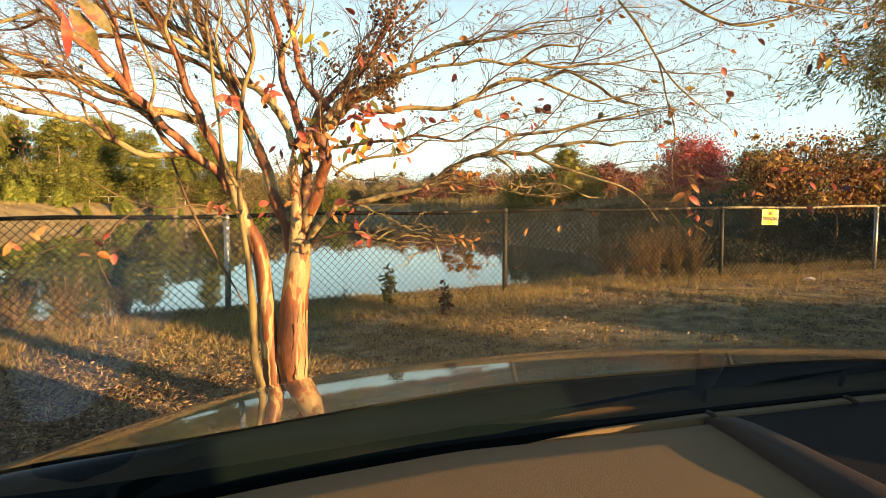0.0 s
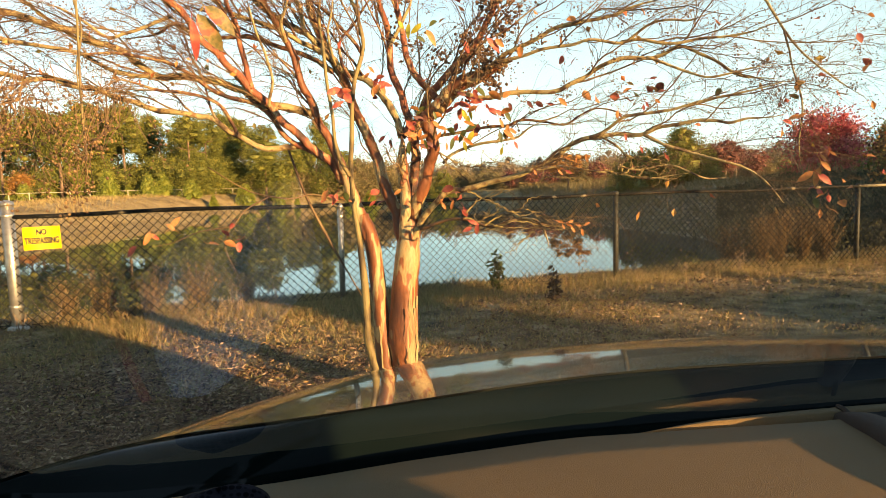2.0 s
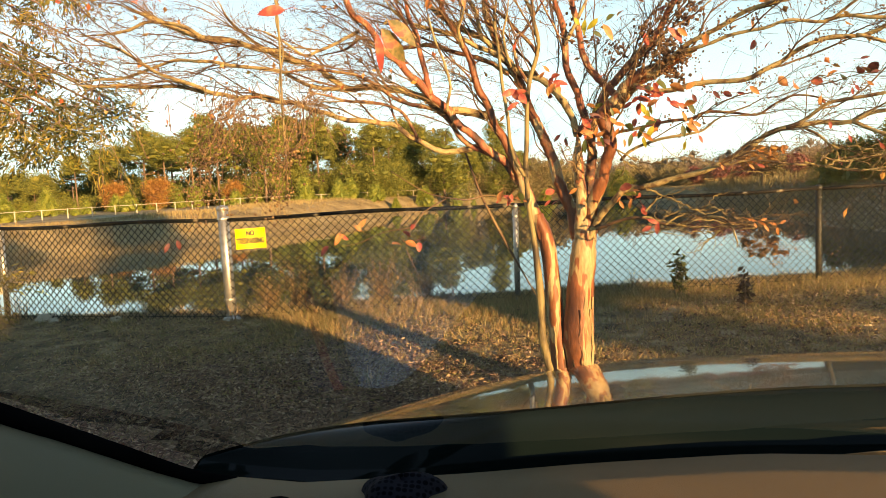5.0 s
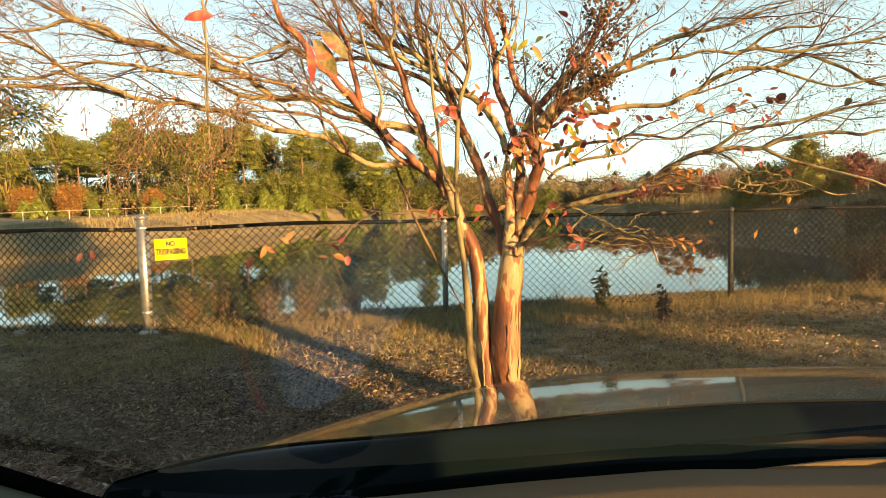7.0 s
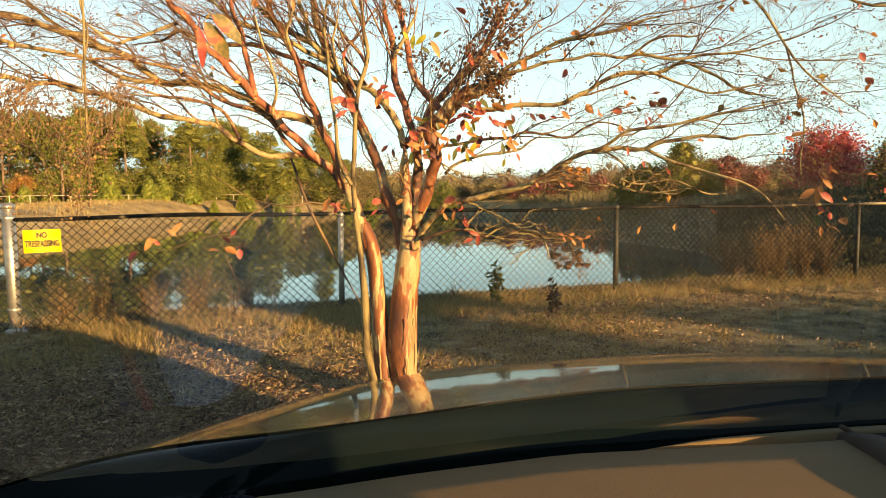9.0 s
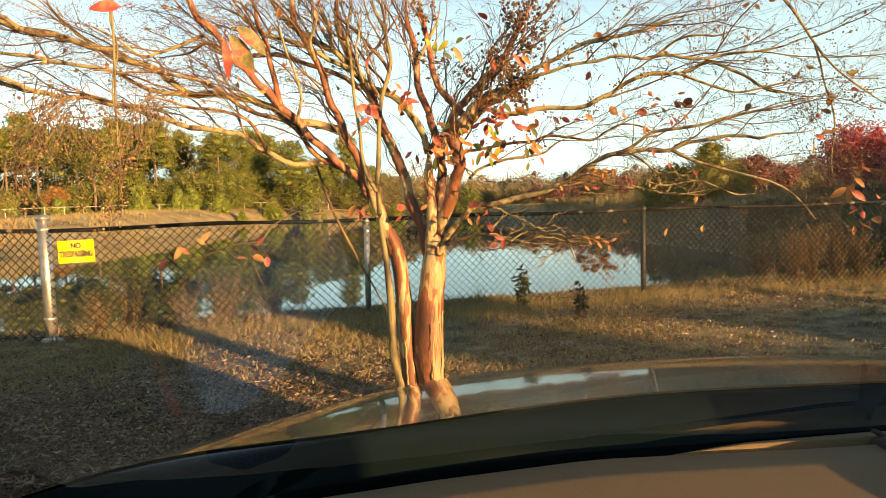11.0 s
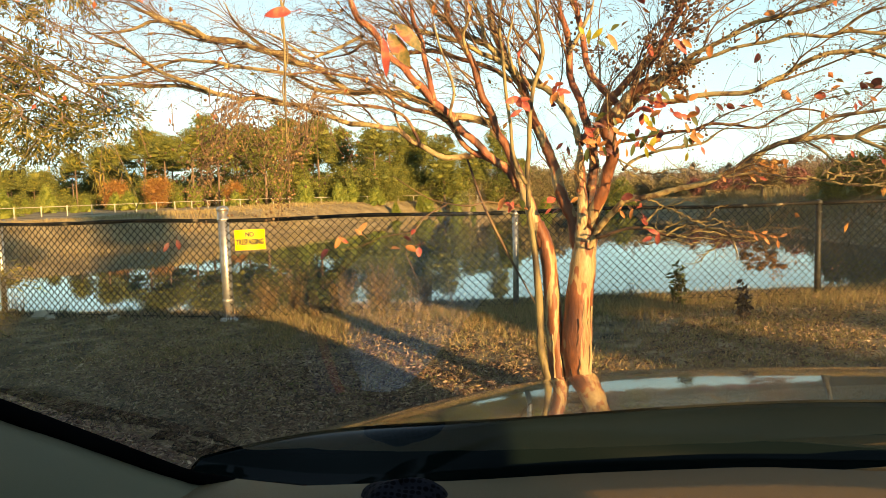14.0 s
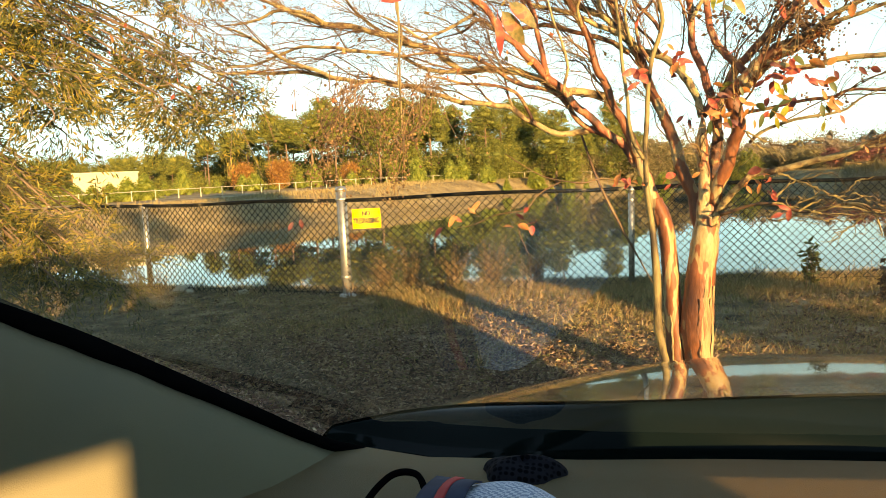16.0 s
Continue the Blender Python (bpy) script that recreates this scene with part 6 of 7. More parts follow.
def weed(name, label, x, y, h, spread, stems, leaf, mat, seed, leafy=8, stem_mat=None):
    r = np.random.default_rng(seed)
    z = float(ground_z(np.array([x]), np.array([y]))[0])
    t = thing(name, pose(x, y, z), label, "plant")
    st, lf = Bag(), Bag()
    for _ in range(stems):
        d = np.array([r.normal() * spread, r.normal() * spread, 1.0])
        p0 = np.array([r.normal() * 0.05 * spread * 3, r.normal() * 0.05 * spread * 3, 0])
        hh = h * r.uniform(0.55, 1.0)
        P = np.array([p0 + d * hh * s + np.array([0, 0, -0.15 * spread * s * s]) for s in np.linspace(0, 1, 6)])
        tube(st, P, np.linspace(0.005, 0.0015, 6), 4, 0, 0, False)
        if leafy:
            s = r.integers(1, 6, leafy)
            leaves(lf, P[s] + r.normal(size=(leafy, 3)) * 0.02, r.normal(size=(leafy, 3)) + np.array([0, 0, 0.1]), leaf, leaf * 0.5, r)
    part("stem", st, stem_mat or M_BARETWIG, t)
    if leafy:
        part("leaf_mass", lf, mat, t, kind="stuff")
    return t


def weeds():
    weed("green_sapling", "small green leafy sapling at the foot of the fence", -0.72, 8.75, 0.6, 0.22, 8, 0.09, M_DARKLEAF, 1, 20)
    weed("dark_weed", "dark withered weed with curled brown leaves", 0.04, 7.98, 0.46, 0.10, 7, 0.085, M_WITHER, 2, 16)
    weed("rust_shrub", "low rust-coloured shrub behind the fence", 3.1, 12.4, 0.72, 0.42, 46, 0.06, M_POD, 3, 20)
    for i, (x, y) in enumerate(((3.7, 11.75), (4.1, 11.9), (4.45, 11.95), (3.4, 11.6))):
        weed("dry_stalk_clump", "clump of tall dry brown stalks by the fence", x, y, 0.98, 0.2, 80, 0.05, M_STALK, 10 + i, 9, M_STALK)
    for i, (x, y, h) in enumerate(((-5.35, 7.3, 0.75), (-4.9, 7.6, 0.62), (-4.45, 7.9, 0.7), (-3.9, 8.15, 0.5), (-5.75, 7.2, 0.55))):
        weed("dry_thicket", "thin dry reddish-brown stalks behind the fence", x, y, h, 0.32, 44, 0.035, M_STALK, 120 + i, 10, M_STALK)
    r = np.random.default_rng(21)
    for i in range(60):
        k = r.integers(2, 10)
        a, b = np.array(POSTS[k]), np.array(POSTS[k + 1])
        p = a + (b - a) * r.uniform(0, 1) + np.array([0.15, -0.2]) * r.uniform(-1.5, 1)
        weed("dry_weed", "thin dry weed stalk along the fence", p[0], p[1], r.uniform(0.2, 0.5), 0.22, 7, 0.025, M_GRASS, 40 + i, 4)
    for i, (x, y, h) in enumerate(((-1.95, 3.55, 0.2), (-1.75, 3.6, 0.16), (-2.6, 4.4, 0.2))):
        weed("grass_tuft", "upright tuft of dry yellow grass", x, y, h, 0.4, 26, 0.02, M_GRASS, 90 + i, 0, M_GRASS)


def hanging_pods():
    """A dried pod-bearing vine that hangs from the crape myrtle's long limb."""
    r = np.random.default_rng(31)
    b, tw = Bag(), Bag()
    octa, of = pod_ball()
    for _ in range(64):
        az = r.normal(-39.5, 2.9)
        x, y = polar(az, r.uniform(3.5, 4.3))
        top, low = 1.45 + 4 * math.tan(radians(r.uniform(6, 9))), 1.45 + 4 * math.tan(radians(r.uniform(-1.5, 4)))
        P = np.array([(x + 0.10 * math.sin(3 * s + az), y + 0.05 * math.cos(4 * s), top + (low - top) * s) for s in np.linspace(0, 1, 8)]) + r.normal(size=(8, 3)) * 0.03
        tube(tw, P - TREE, np.linspace(0.003, 0.0012, 8), 3, 0, 0, False)
        for k in range(1, 8):
            for _ in range(r.integers(1, 4)):
                b.add(octa * r.uniform(0.0048, 0.0092) + P[k] - TREE + r.normal(size=3) * 0.035, of)
    part("hanging_twigs", tw, M_TWIG, tree, kind="stuff")
    part("hanging_pods", b, M_POD, tree, "tan dried pods", kind="stuff")


def near_leaves():
    """Leaves large enough to tell apart, each on its twig."""
    r = np.random.default_rng(41)
    mats = (M_LEAFRED, M_LEAFORANGE, M_LEAFYELLOW, M_DARKLEAF, M_LEAFMOTTLED, M_LEAFWINE)
    for az, el, d, L, c, lie in ((-28.5, 13.1, 2.1, 0.118, 0, -83), (-28.1, 13.5, 2.1, 0.123, 4, -55), (-27.5, 14.1, 2.1, 0.111, 4, -40), (-35.9, 15.0, 2.3, 0.087, 0, -175), (-24.1, 15.6, 2.6, 0.042, 1, -108), (-21.3, 15.5, 3.0, 0.045, 1, -77), (-12.3, 13.3, 4.1, 0.065, 2, -49), (-11.4, 13.1, 4.1, 0.100, 2, -100), (-10.4, 13.1, 4.1, 0.099, 2, -135), (-10.0, 12.6, 4.1, 0.126, 1, -56), (-10.8, 12.1, 4.1, 0.069, 3, -30), (-5.0, 11.8, 3.6, 0.118, 0, -43), (-4.3, 11.7, 3.6, 0.074, 1, -42)):  # crown sprays
        leaf_at(az, el, d, L, mats[c], lie, r)
    for az, el, d, L, c, lie in ((-14.0, 8.4, 4.0, 0.083, 1, -125), (-13.4, 8.5, 4.0, 0.061, 0, -137), (-18.4, 7.7, 4.1, 0.111, 0, 18), (-18.0, 6.5, 4.1, 0.091, 0, 32), (-14.8, 9.3, 4.1, 0.057, 1, -142), (-13.7, 4.2, 4.3, 0.068, 5, -139), (-13.3, 3.9, 4.3, 0.063, 5, -83), (-18.8, -0.8, 4.2, 0.051, 0, -135), (-18.6, -0.6, 4.2, 0.080, 0, -27), (-17.9, -0.5, 4.2, 0.087, 0, -109), (-14.7, -1.2, 4.2, 0.059, 0, -142), (-12.5, -0.3, 4.2, 0.062, 1, -144), (-11.1, 5.3, 4.2, 0.092, 0, -149), (-10.9, 5.7, 4.2, 0.063, 0, -31)):  # middle sprays
        leaf_at(az, el, d, L, mats[c], lie, r)
    for az, el, d, L, c, lie in ((-11.6, 4.4, 4.2, 0.071, 1, -49), (-10.1, 4.4, 4.2, 0.062, 1, -126), (-10.3, 3.6, 4.2, 0.093, 5, -28), (-11.7, 3.6, 4.2, 0.085, 3, -102), (-6.9, 4.5, 4.2, 0.108, 3, -127), (-6.3, 4.4, 4.2, 0.096, 2, -117), (-5.9, 4.2, 4.2, 0.071, 1, -156), (-3.4, 4.8, 4.1, 0.106, 1, -96), (-3.3, 4.5, 4.1, 0.060, 1, -36), (-3.8, 4.2, 4.1, 0.055, 3, -72), (-7.6, 6.7, 4.2, 0.110, 0, -11), (-6.5, 7.0, 4.2, 0.078, 0, -16), (-5.2, 6.6, 4.2, 0.048, 0, -63), (-5.0, 6.2, 4.2, 0.077, 0, -22)):  # lower sprays
        leaf_at(az, el, d, L, mats[c], lie, r)
    for az, el, d, L, c, lie in ((-7.2, 6.2, 4.2, 0.074, 2, -61), (-6.6, 6.1, 4.2, 0.068, 2, -72), (-5.8, 7.9, 4.2, 0.061, 0, -118), (-1.8, 6.7, 4.1, 0.065, 5, -49), (-0.1, 6.4, 4.1, 0.050, 0, -12), (-3.3, 6.6, 4.1, 0.058, 5, -65), (-3.7, 6.0, 4.1, 0.066, 3, -58), (-9.0, -1.2, 4.2, 0.044, 1, -125), (-8.5, -1.1, 4.2, 0.046, 1, -39), (-9.1, -1.5, 4.2, 0.058, 1, -60), (-8.1, -1.4, 4.2, 0.069, 1, -111), (-7.3, -1.9, 4.2, 0.071, 0, -66), (0.8, 6.8, 3.9, 0.073, 1, -43), (19.7, 0.2, 3.4, 0.085, 1, -145)):  # outer sprays
        leaf_at(az, el, d, L, mats[c], lie, r)
    for az, el, d, L, c, lie in ((20.1, 0.5, 3.4, 0.103, 1, -106), (20.2, 0.9, 3.4, 0.062, 1, -45), (20.0, -0.0, 3.4, 0.083, 0, -39), (20.5, 1.0, 3.4, 0.041, 1, 135), (21.1, 1.3, 3.5, 0.042, 1, 135), (18.7, 4.4, 3.6, 0.058, 1, -162), (18.6, 4.2, 3.6, 0.044, 1, 34), (28.8, 10.3, 4.0, 0.071, 1, -55), (29.1, 10.2, 4.0, 0.098, 1, -110), (28.3, 9.5, 4.0, 0.065, 5, -108), (29.5, 9.8, 4.0, 0.078, 2, -105), (30.2, 10.0, 4.0, 0.067, 1, -66), (-46.1, -3.0, 5.2, 0.088, 5, -120), (-45.5, -2.8, 5.2, 0.091, 5, -79)):  # hanging sprays
        leaf_at(az, el, d, L, mats[c], lie, r)
    for az, el, d, L, c, lie in ((-32.6, -3.1, 3.8, 0.081, 1, -113), (-32.4, -3.4, 3.8, 0.044, 0, -27), (-31.1, -2.8, 3.8, 0.087, 1, 48), (-30.8, -3.0, 3.8, 0.055, 1, 135)):  # far sprays
        leaf_at(az, el, d, L, mats[c], lie, r)
    for az, el, d, L, c, lie in ((-11.9, 5.4, 4.1, 0.094, 0, -50), (-11.3, 5.7, 4.1, 0.102, 5, -15), (-12.1, 4.3, 4.1, 0.094, 1, -5), (-11.7, 4.7, 4.1, 0.086, 0, -85), (-10.7, 4.7, 4.1, 0.070, 1, -100), (-10.2, 4.2, 4.1, 0.066, 1, -150), (-11.7, 3.7, 4.1, 0.094, 3, -95), (-10.9, 3.4, 4.1, 0.086, 5, -20), (-9.7, 5.3, 4.1, 0.078, 1, -40), (-9.3, 4.8, 4.1, 0.070, 1, -10), (-9.6, 6.1, 4.1, 0.062, 3, -70), (-10.4, 3.8, 4.1, 0.070, 3, -80), (-11.4, 3.1, 4.1, 0.062, 1, -60), (-9.0, 4.4, 4.1, 0.070, 1, -120)):  # fork leaves
        leaf_at(az, el, d, L, mats[c], lie, r)
    for az, el, d, L, c, lie in ((-7.6, 7.6, 4.1, 0.070, 5, -20), (-6.2, 7.8, 4.1, 0.078, 0, -70), (-6.5, 7.1, 4.1, 0.094, 0, -15), (-5.4, 6.9, 4.1, 0.094, 0, -170), (-5.9, 6.4, 4.1, 0.086, 1, -160), (-7.2, 6.1, 4.1, 0.078, 2, -60), (-6.7, 5.7, 4.1, 0.070, 2, -90), (-5.0, 6.1, 4.1, 0.070, 0, -30), (-4.4, 6.0, 4.1, 0.078, 0, -30), (-3.6, 5.9, 4.1, 0.078, 3, -60), (-4.1, 5.3, 4.1, 0.070, 1, -60), (-7.9, 6.4, 4.1, 0.070, 5, -150), (-7.4, 6.8, 4.1, 0.062, 0, -140)):  # right limb leaves
        leaf_at(az, el, d, L, mats[c], lie, r)
    for az, el, d, L, c, lie in ((-7.1, 5.2, 4.1, 0.086, 1, -15), (-6.0, 4.9, 4.1, 0.078, 3, -160), (-8.0, 3.9, 4.1, 0.086, 3, -100), (-7.6, 4.1, 4.1, 0.070, 0, -130), (-7.1, 3.9, 4.1, 0.086, 1, -45), (-7.1, 3.6, 4.1, 0.078, 2, -80), (-8.6, 3.5, 4.1, 0.055, 1, -80), (-3.8, 4.4, 4.1, 0.102, 1, -35), (-4.1, 4.3, 4.1, 0.078, 3, -80), (-2.9, 3.4, 4.1, 0.055, 0, -60), (-3.9, 3.0, 4.1, 0.062, 2, -100)):  # right twigs leaves
        leaf_at(az, el, d, L, mats[c], lie, r)
    for az, el, d, L, c, lie in ((-14.9, 9.8, 4.1, 0.062, 1, -40), (-14.2, 8.5, 4.1, 0.102, 0, -10), (-13.9, 8.4, 4.1, 0.086, 1, -70), (-7.4, -2.2, 4.1, 0.062, 0, -60), (-6.9, -3.1, 4.1, 0.078, 0, -20), (-6.1, -3.4, 4.1, 0.078, 0, -100), (-6.6, -3.7, 4.1, 0.070, 0, -160), (0.6, -3.3, 4.0, 0.038, 1, -20), (1.3, -3.5, 4.0, 0.046, 1, -30), (1.7, -3.8, 4.0, 0.050, 1, -50), (2.1, -3.6, 4.0, 0.038, 1, -20), (2.6, -4.0, 4.0, 0.050, 1, -80), (1.0, -3.6, 4.0, 0.034, 1, -60), (1.5, -3.4, 4.0, 0.034, 1, 10), (2.8, -3.7, 4.0, 0.038, 1, 30)):  # low leaves
        leaf_at(az, el, d, L, mats[c], lie, r)
    for az, el, d, L, c, lie in ((-1.3, 1.0, 4.0, 0.038, 1, -60), (0.7, 0.9, 4.0, 0.042, 1, -40), (1.3, 0.9, 4.0, 0.046, 0, -30), (3.0, 2.1, 4.0, 0.046, 1, -80), (1.3, 2.0, 4.0, 0.038, 1, -30), (2.2, 1.9, 4.0, 0.034, 1, -90), (6.1, 3.7, 4.0, 0.046, 0, -80), (7.3, 2.6, 4.0, 0.046, 0, -70), (9.2, 1.9, 4.0, 0.050, 0, -60), (7.7, 6.1, 4.0, 0.038, 0, -60), (8.4, 6.3, 4.0, 0.046, 1, -40), (8.0, 7.9, 4.0, 0.046, 5, 10), (8.6, 6.8, 4.0, 0.053, 5, 20), (7.5, 5.9, 4.0, 0.038, 0, -80)):  # outer limb leaves
        leaf_at(az, el, d, L, mats[c], lie, r)
    zones = ((-9.3, 5.4, 1.2, 1.0, 8), (-6.6, 6.4, 2.0, 1.1, 8), (-3.5, 7.0, 1.6, 0.8, 5), (-7.6, 3.9, 1.2, 0.7, 4), (-13.5, 8.0, 1.0, 0.6, 5), (-17.0, 6.8, 0.6, 0.8, 4), (-14.6, -1.3, 0.5, 0.4, 3), (-17.8, -0.7, 0.5, 0.4, 3),
             (-8.0, -0.8, 0.9, 0.6, 4), (-26.6, -3.3, 1.0, 0.7, 6), (-32.4, -3.7, 0.7, 0.5, 4), (6.5, 6.6, 2.4, 0.6, 12), (-1.5, 12, 5, 1.6, 12), (20.6, -1.6, 1.2, 0.6, 10), (18.8, 5.6, 0.8, 1.6, 9), (21.5, 8.5, 2.0, 2.0, 5), (28.0, 12.5, 3.0, 1.0, 10), (15.5, 7.0, 2.5, 0.6, 5), (27.5, 0.6, 3.0, 0.9, 16))
    for az0, el0, sa, se, n in zones:
        for _ in range(n):
            az, el, d = az0 + np.clip(r.normal(), -1.7, 1.7) * sa, el0 + np.clip(r.normal(), -1.6, 1.6) * se, r.uniform(4.0, 4.5)
            x, y = polar(az, d)
            one_leaf(np.array([x, y, 1.45 + d * math.tan(radians(el))]), r.uniform(0.05, 0.088) * (0.75 if az0 > 12 else 1.0), mats[r.choice([0, 1, 5, 2, 3], p=[0.42, 0.34, 0.12, 0.04, 0.08])], r)


def leaf_at(az, el, d, L, mat, lie, r):
    """A leaf whose blade faces the lawn's edge, lying at an angle from level."""
    x, y = polar(az, d)
    out = Vector((x, y, 0)).normalized()
    side = Vector((out.y, -out.x, 0))
    along = side * math.cos(radians(lie)) + Vector((0, 0, 1)) * math.sin(radians(lie)) + out * r.uniform(-0.25, 0.25)
    along.normalize()
    up = (-out + side * r.uniform(-0.5, 0.5) + Vector((0, 0, r.uniform(-0.2, 0.5)))).normalized()
    across = up.cross(along).normalized()
    up = along.cross(across)
    turn = Matrix((along, across, up)).transposed().to_4x4()
    one_leaf(np.array([x, y, 1.45 + d * math.tan(radians(el))]), L * (0.88 if d > 3 else 1.0), mat, r, 0.33 if d == 2.1 and el < 13.3 else 0.62, turn)


def one_leaf(p, L, mat, r, slim=1.0, turn=None):
    """A curved leaf with a midrib fold and a short stalk."""
    n, b = 7, Bag()
    W = L * r.uniform(0.5, 0.68) * slim
    rows = []
    for k in range(n):
        t = k / (n - 1)
        w = W * math.sin(math.pi * t ** 0.85) ** 0.75 * 0.5 + 0.0008
        z = -0.25 * L * t * t
        rows.append([(L * t, -w, z + 0.25 * w), (L * t, 0, z), (L * t, w, z + 0.25 * w)])
    V = np.array(rows).reshape(-1, 3)
    F = [(3 * k + j, 3 * k + j + 1, 3 * k + 4 + j, 3 * k + 3 + j) for k in range(n - 1) for j in (0, 1)]
    b.add(V, F)
    tube(b, [(0, 0, 0), (-0.012, 0, 0.006), (-0.03, 0.002, 0.02)], [0.0012, 0.001, 0.001], 4, 0, 0, False)
    ob = part("leaf", b, mat, tree, smooth=True)
    ob.matrix_local = Matrix.Translation(p - TREE) @ (turn or Euler((r.uniform(-1.3, 1.3), r.uniform(-0.9, 1.3), r.uniform(0, 6.28))).to_matrix().to_4x4())


M_GOLDLEAF = varied("golden_brown_leaves", [(0.1, (0.06, 0.025, 0.016)), (0.4, (0.22, 0.085, 0.035)), (0.75, (0.48, 0.25, 0.07)), (1.0, (0.62, 0.40, 0.13))], 0.5, 0.65, island=True, through_light=0.25)
M_FARWOOD = varied("far_bare_wood", [(0.1, (0.10, 0.085, 0.065)), (0.6, (0.20, 0.165, 0.12)), (1.0, (0.27, 0.20, 0.13))], 0.4, 0.85, island=True)
M_SCRUB = varied("scrub_leaves", [(0.1, (0.09, 0.07, 0.035)), (0.5, (0.17, 0.14, 0.06)), (1.0, (0.28, 0.21, 0.10))], 0.4, 0.8, island=True)
M_WINELEAF = varied("wine_leaves", [(0.1, (0.07, 0.02, 0.02)), (0.6, (0.17, 0.05, 0.04)), (1.0, (0.28, 0.11, 0.07))], 0.5, 0.7, island=True)
M_FARPOST = varied("pale_fence_wood", [(0.3, (0.42, 0.38, 0.28)), (0.7, (0.56, 0.50, 0.38))], 3, 0.8)
M_DARKLEAF = varied("dark_green_leaves", [(0.1, (0.035, 0.05, 0.015)), (0.6, (0.08, 0.10, 0.03)), (1.0, (0.15, 0.16, 0.04))], 2, 0.5, island=True, through_light=0.2)
# leaf green darkened to carry the shade of the right bank
M_SHADELEAF = varied("shade_toned_ground_cover", [(0.1, (0.026, 0.031, 0.016)), (0.6, (0.055, 0.06, 0.033)), (1.0, (0.11, 0.10, 0.055))], 2, 0.7, island=True, spec=0.2)
M_WITHER = varied("withered_leaves", [(0.1, (0.03, 0.018, 0.012)), (0.6, (0.07, 0.04, 0.025)), (1.0, (0.16, 0.09, 0.04))], 2, 0.7, island=True)
M_POD = varied("dried_pods", [(0.1, (0.045, 0.022, 0.012)), (0.6, (0.16, 0.085, 0.034)), (1.0, (0.34, 0.20, 0.08))], 2, 0.6, island=True)
M_LEAFRED = varied("red_leaf", [(0.35, (0.36, 0.055, 0.05)), (0.5, (0.46, 0.10, 0.075)), (0.68, (0.54, 0.21, 0.11))], 30, 0.45, 0.2, 200, through_light=0.35)
M_LEAFORANGE = varied("orange_leaf", [(0.34, (0.26, 0.17, 0.05)), (0.46, (0.58, 0.20, 0.07)), (0.62, (0.66, 0.33, 0.12))], 16, 0.45, 0.2, 200, through_light=0.35)
M_LEAFMOTTLED = varied("mottled_leaf", [(0.40, (0.15, 0.13, 0.045)), (0.48, (0.28, 0.19, 0.065)), (0.53, (0.46, 0.22, 0.09)), (0.60, (0.52, 0.11, 0.075))], 26, 0.45, 0.2, 200, through_light=0.35)
M_LEAFWINE = varied("wine_leaf", [(0.35, (0.07, 0.018, 0.02)), (0.65, (0.20, 0.05, 0.045))], 30, 0.5, 0.2, 200, through_light=0.3)
M_LEAFYELLOW = varied("yellow_green_leaf", [(0.35, (0.55, 0.46, 0.06)), (0.65, (0.34, 0.34, 0.05))], 30, 0.45, 0.2, 200, through_light=0.35)

woods()
far_fence()
bank_grass()
lawn_grass()
shade_cover()
near_oaks()
weeds()
hanging_pods()
near_leaves()

# ---- buildings ----


def far_building():
    x, y = polar(-59.6, 78)
    b = thing("warehouse", pose(x, y, 0.3, 0, 0, 60), "long flat-roofed cream building beyond the trees", "building")
    w = Bag()
    box(w, (-2.9, -3, -0.5), (2.9, 3, 3.05))
    part("wall", w, M_STUCCO, b)
    f = Bag()
    box(f, (-3.0, -3.1, 3.05), (3.0, 3.1, 3.2))
    part("roof", f, M_FARPOST, b)


def shadow_wall():
    """An unseen stepped wall added behind on the right, whose shadow lies on the lawn."""
    b = Bag()
    box(b, (19.6, -8.5, -0.2), (48, -8, 3.09))
    box(b, (19.6, -8.5, 3.09), (21.6, -8, 4.18))
    box(b, (24.8, -8.5, 3.09), (48, -8, 3.58))
    tagged(part("unseen_shade_wall", b, M_STUCCO), "unseen plain cream wall added to shade the lawn", "wall", kind="structure")
    r = Bag()
    box(r, (21.6, -8.5, 3.45), (23.2, -8.0, 4.18))
    box(r, (23.2, -8.5, 3.45), (24.8, -8.0, 3.54))
    tagged(part("unseen_shade_fascia", r, M_STUCCO), "unseen upper blocks added to shape the wall's shadow", "wall", kind="structure")


far_building()
shadow_wall()

# ---- car interior ----


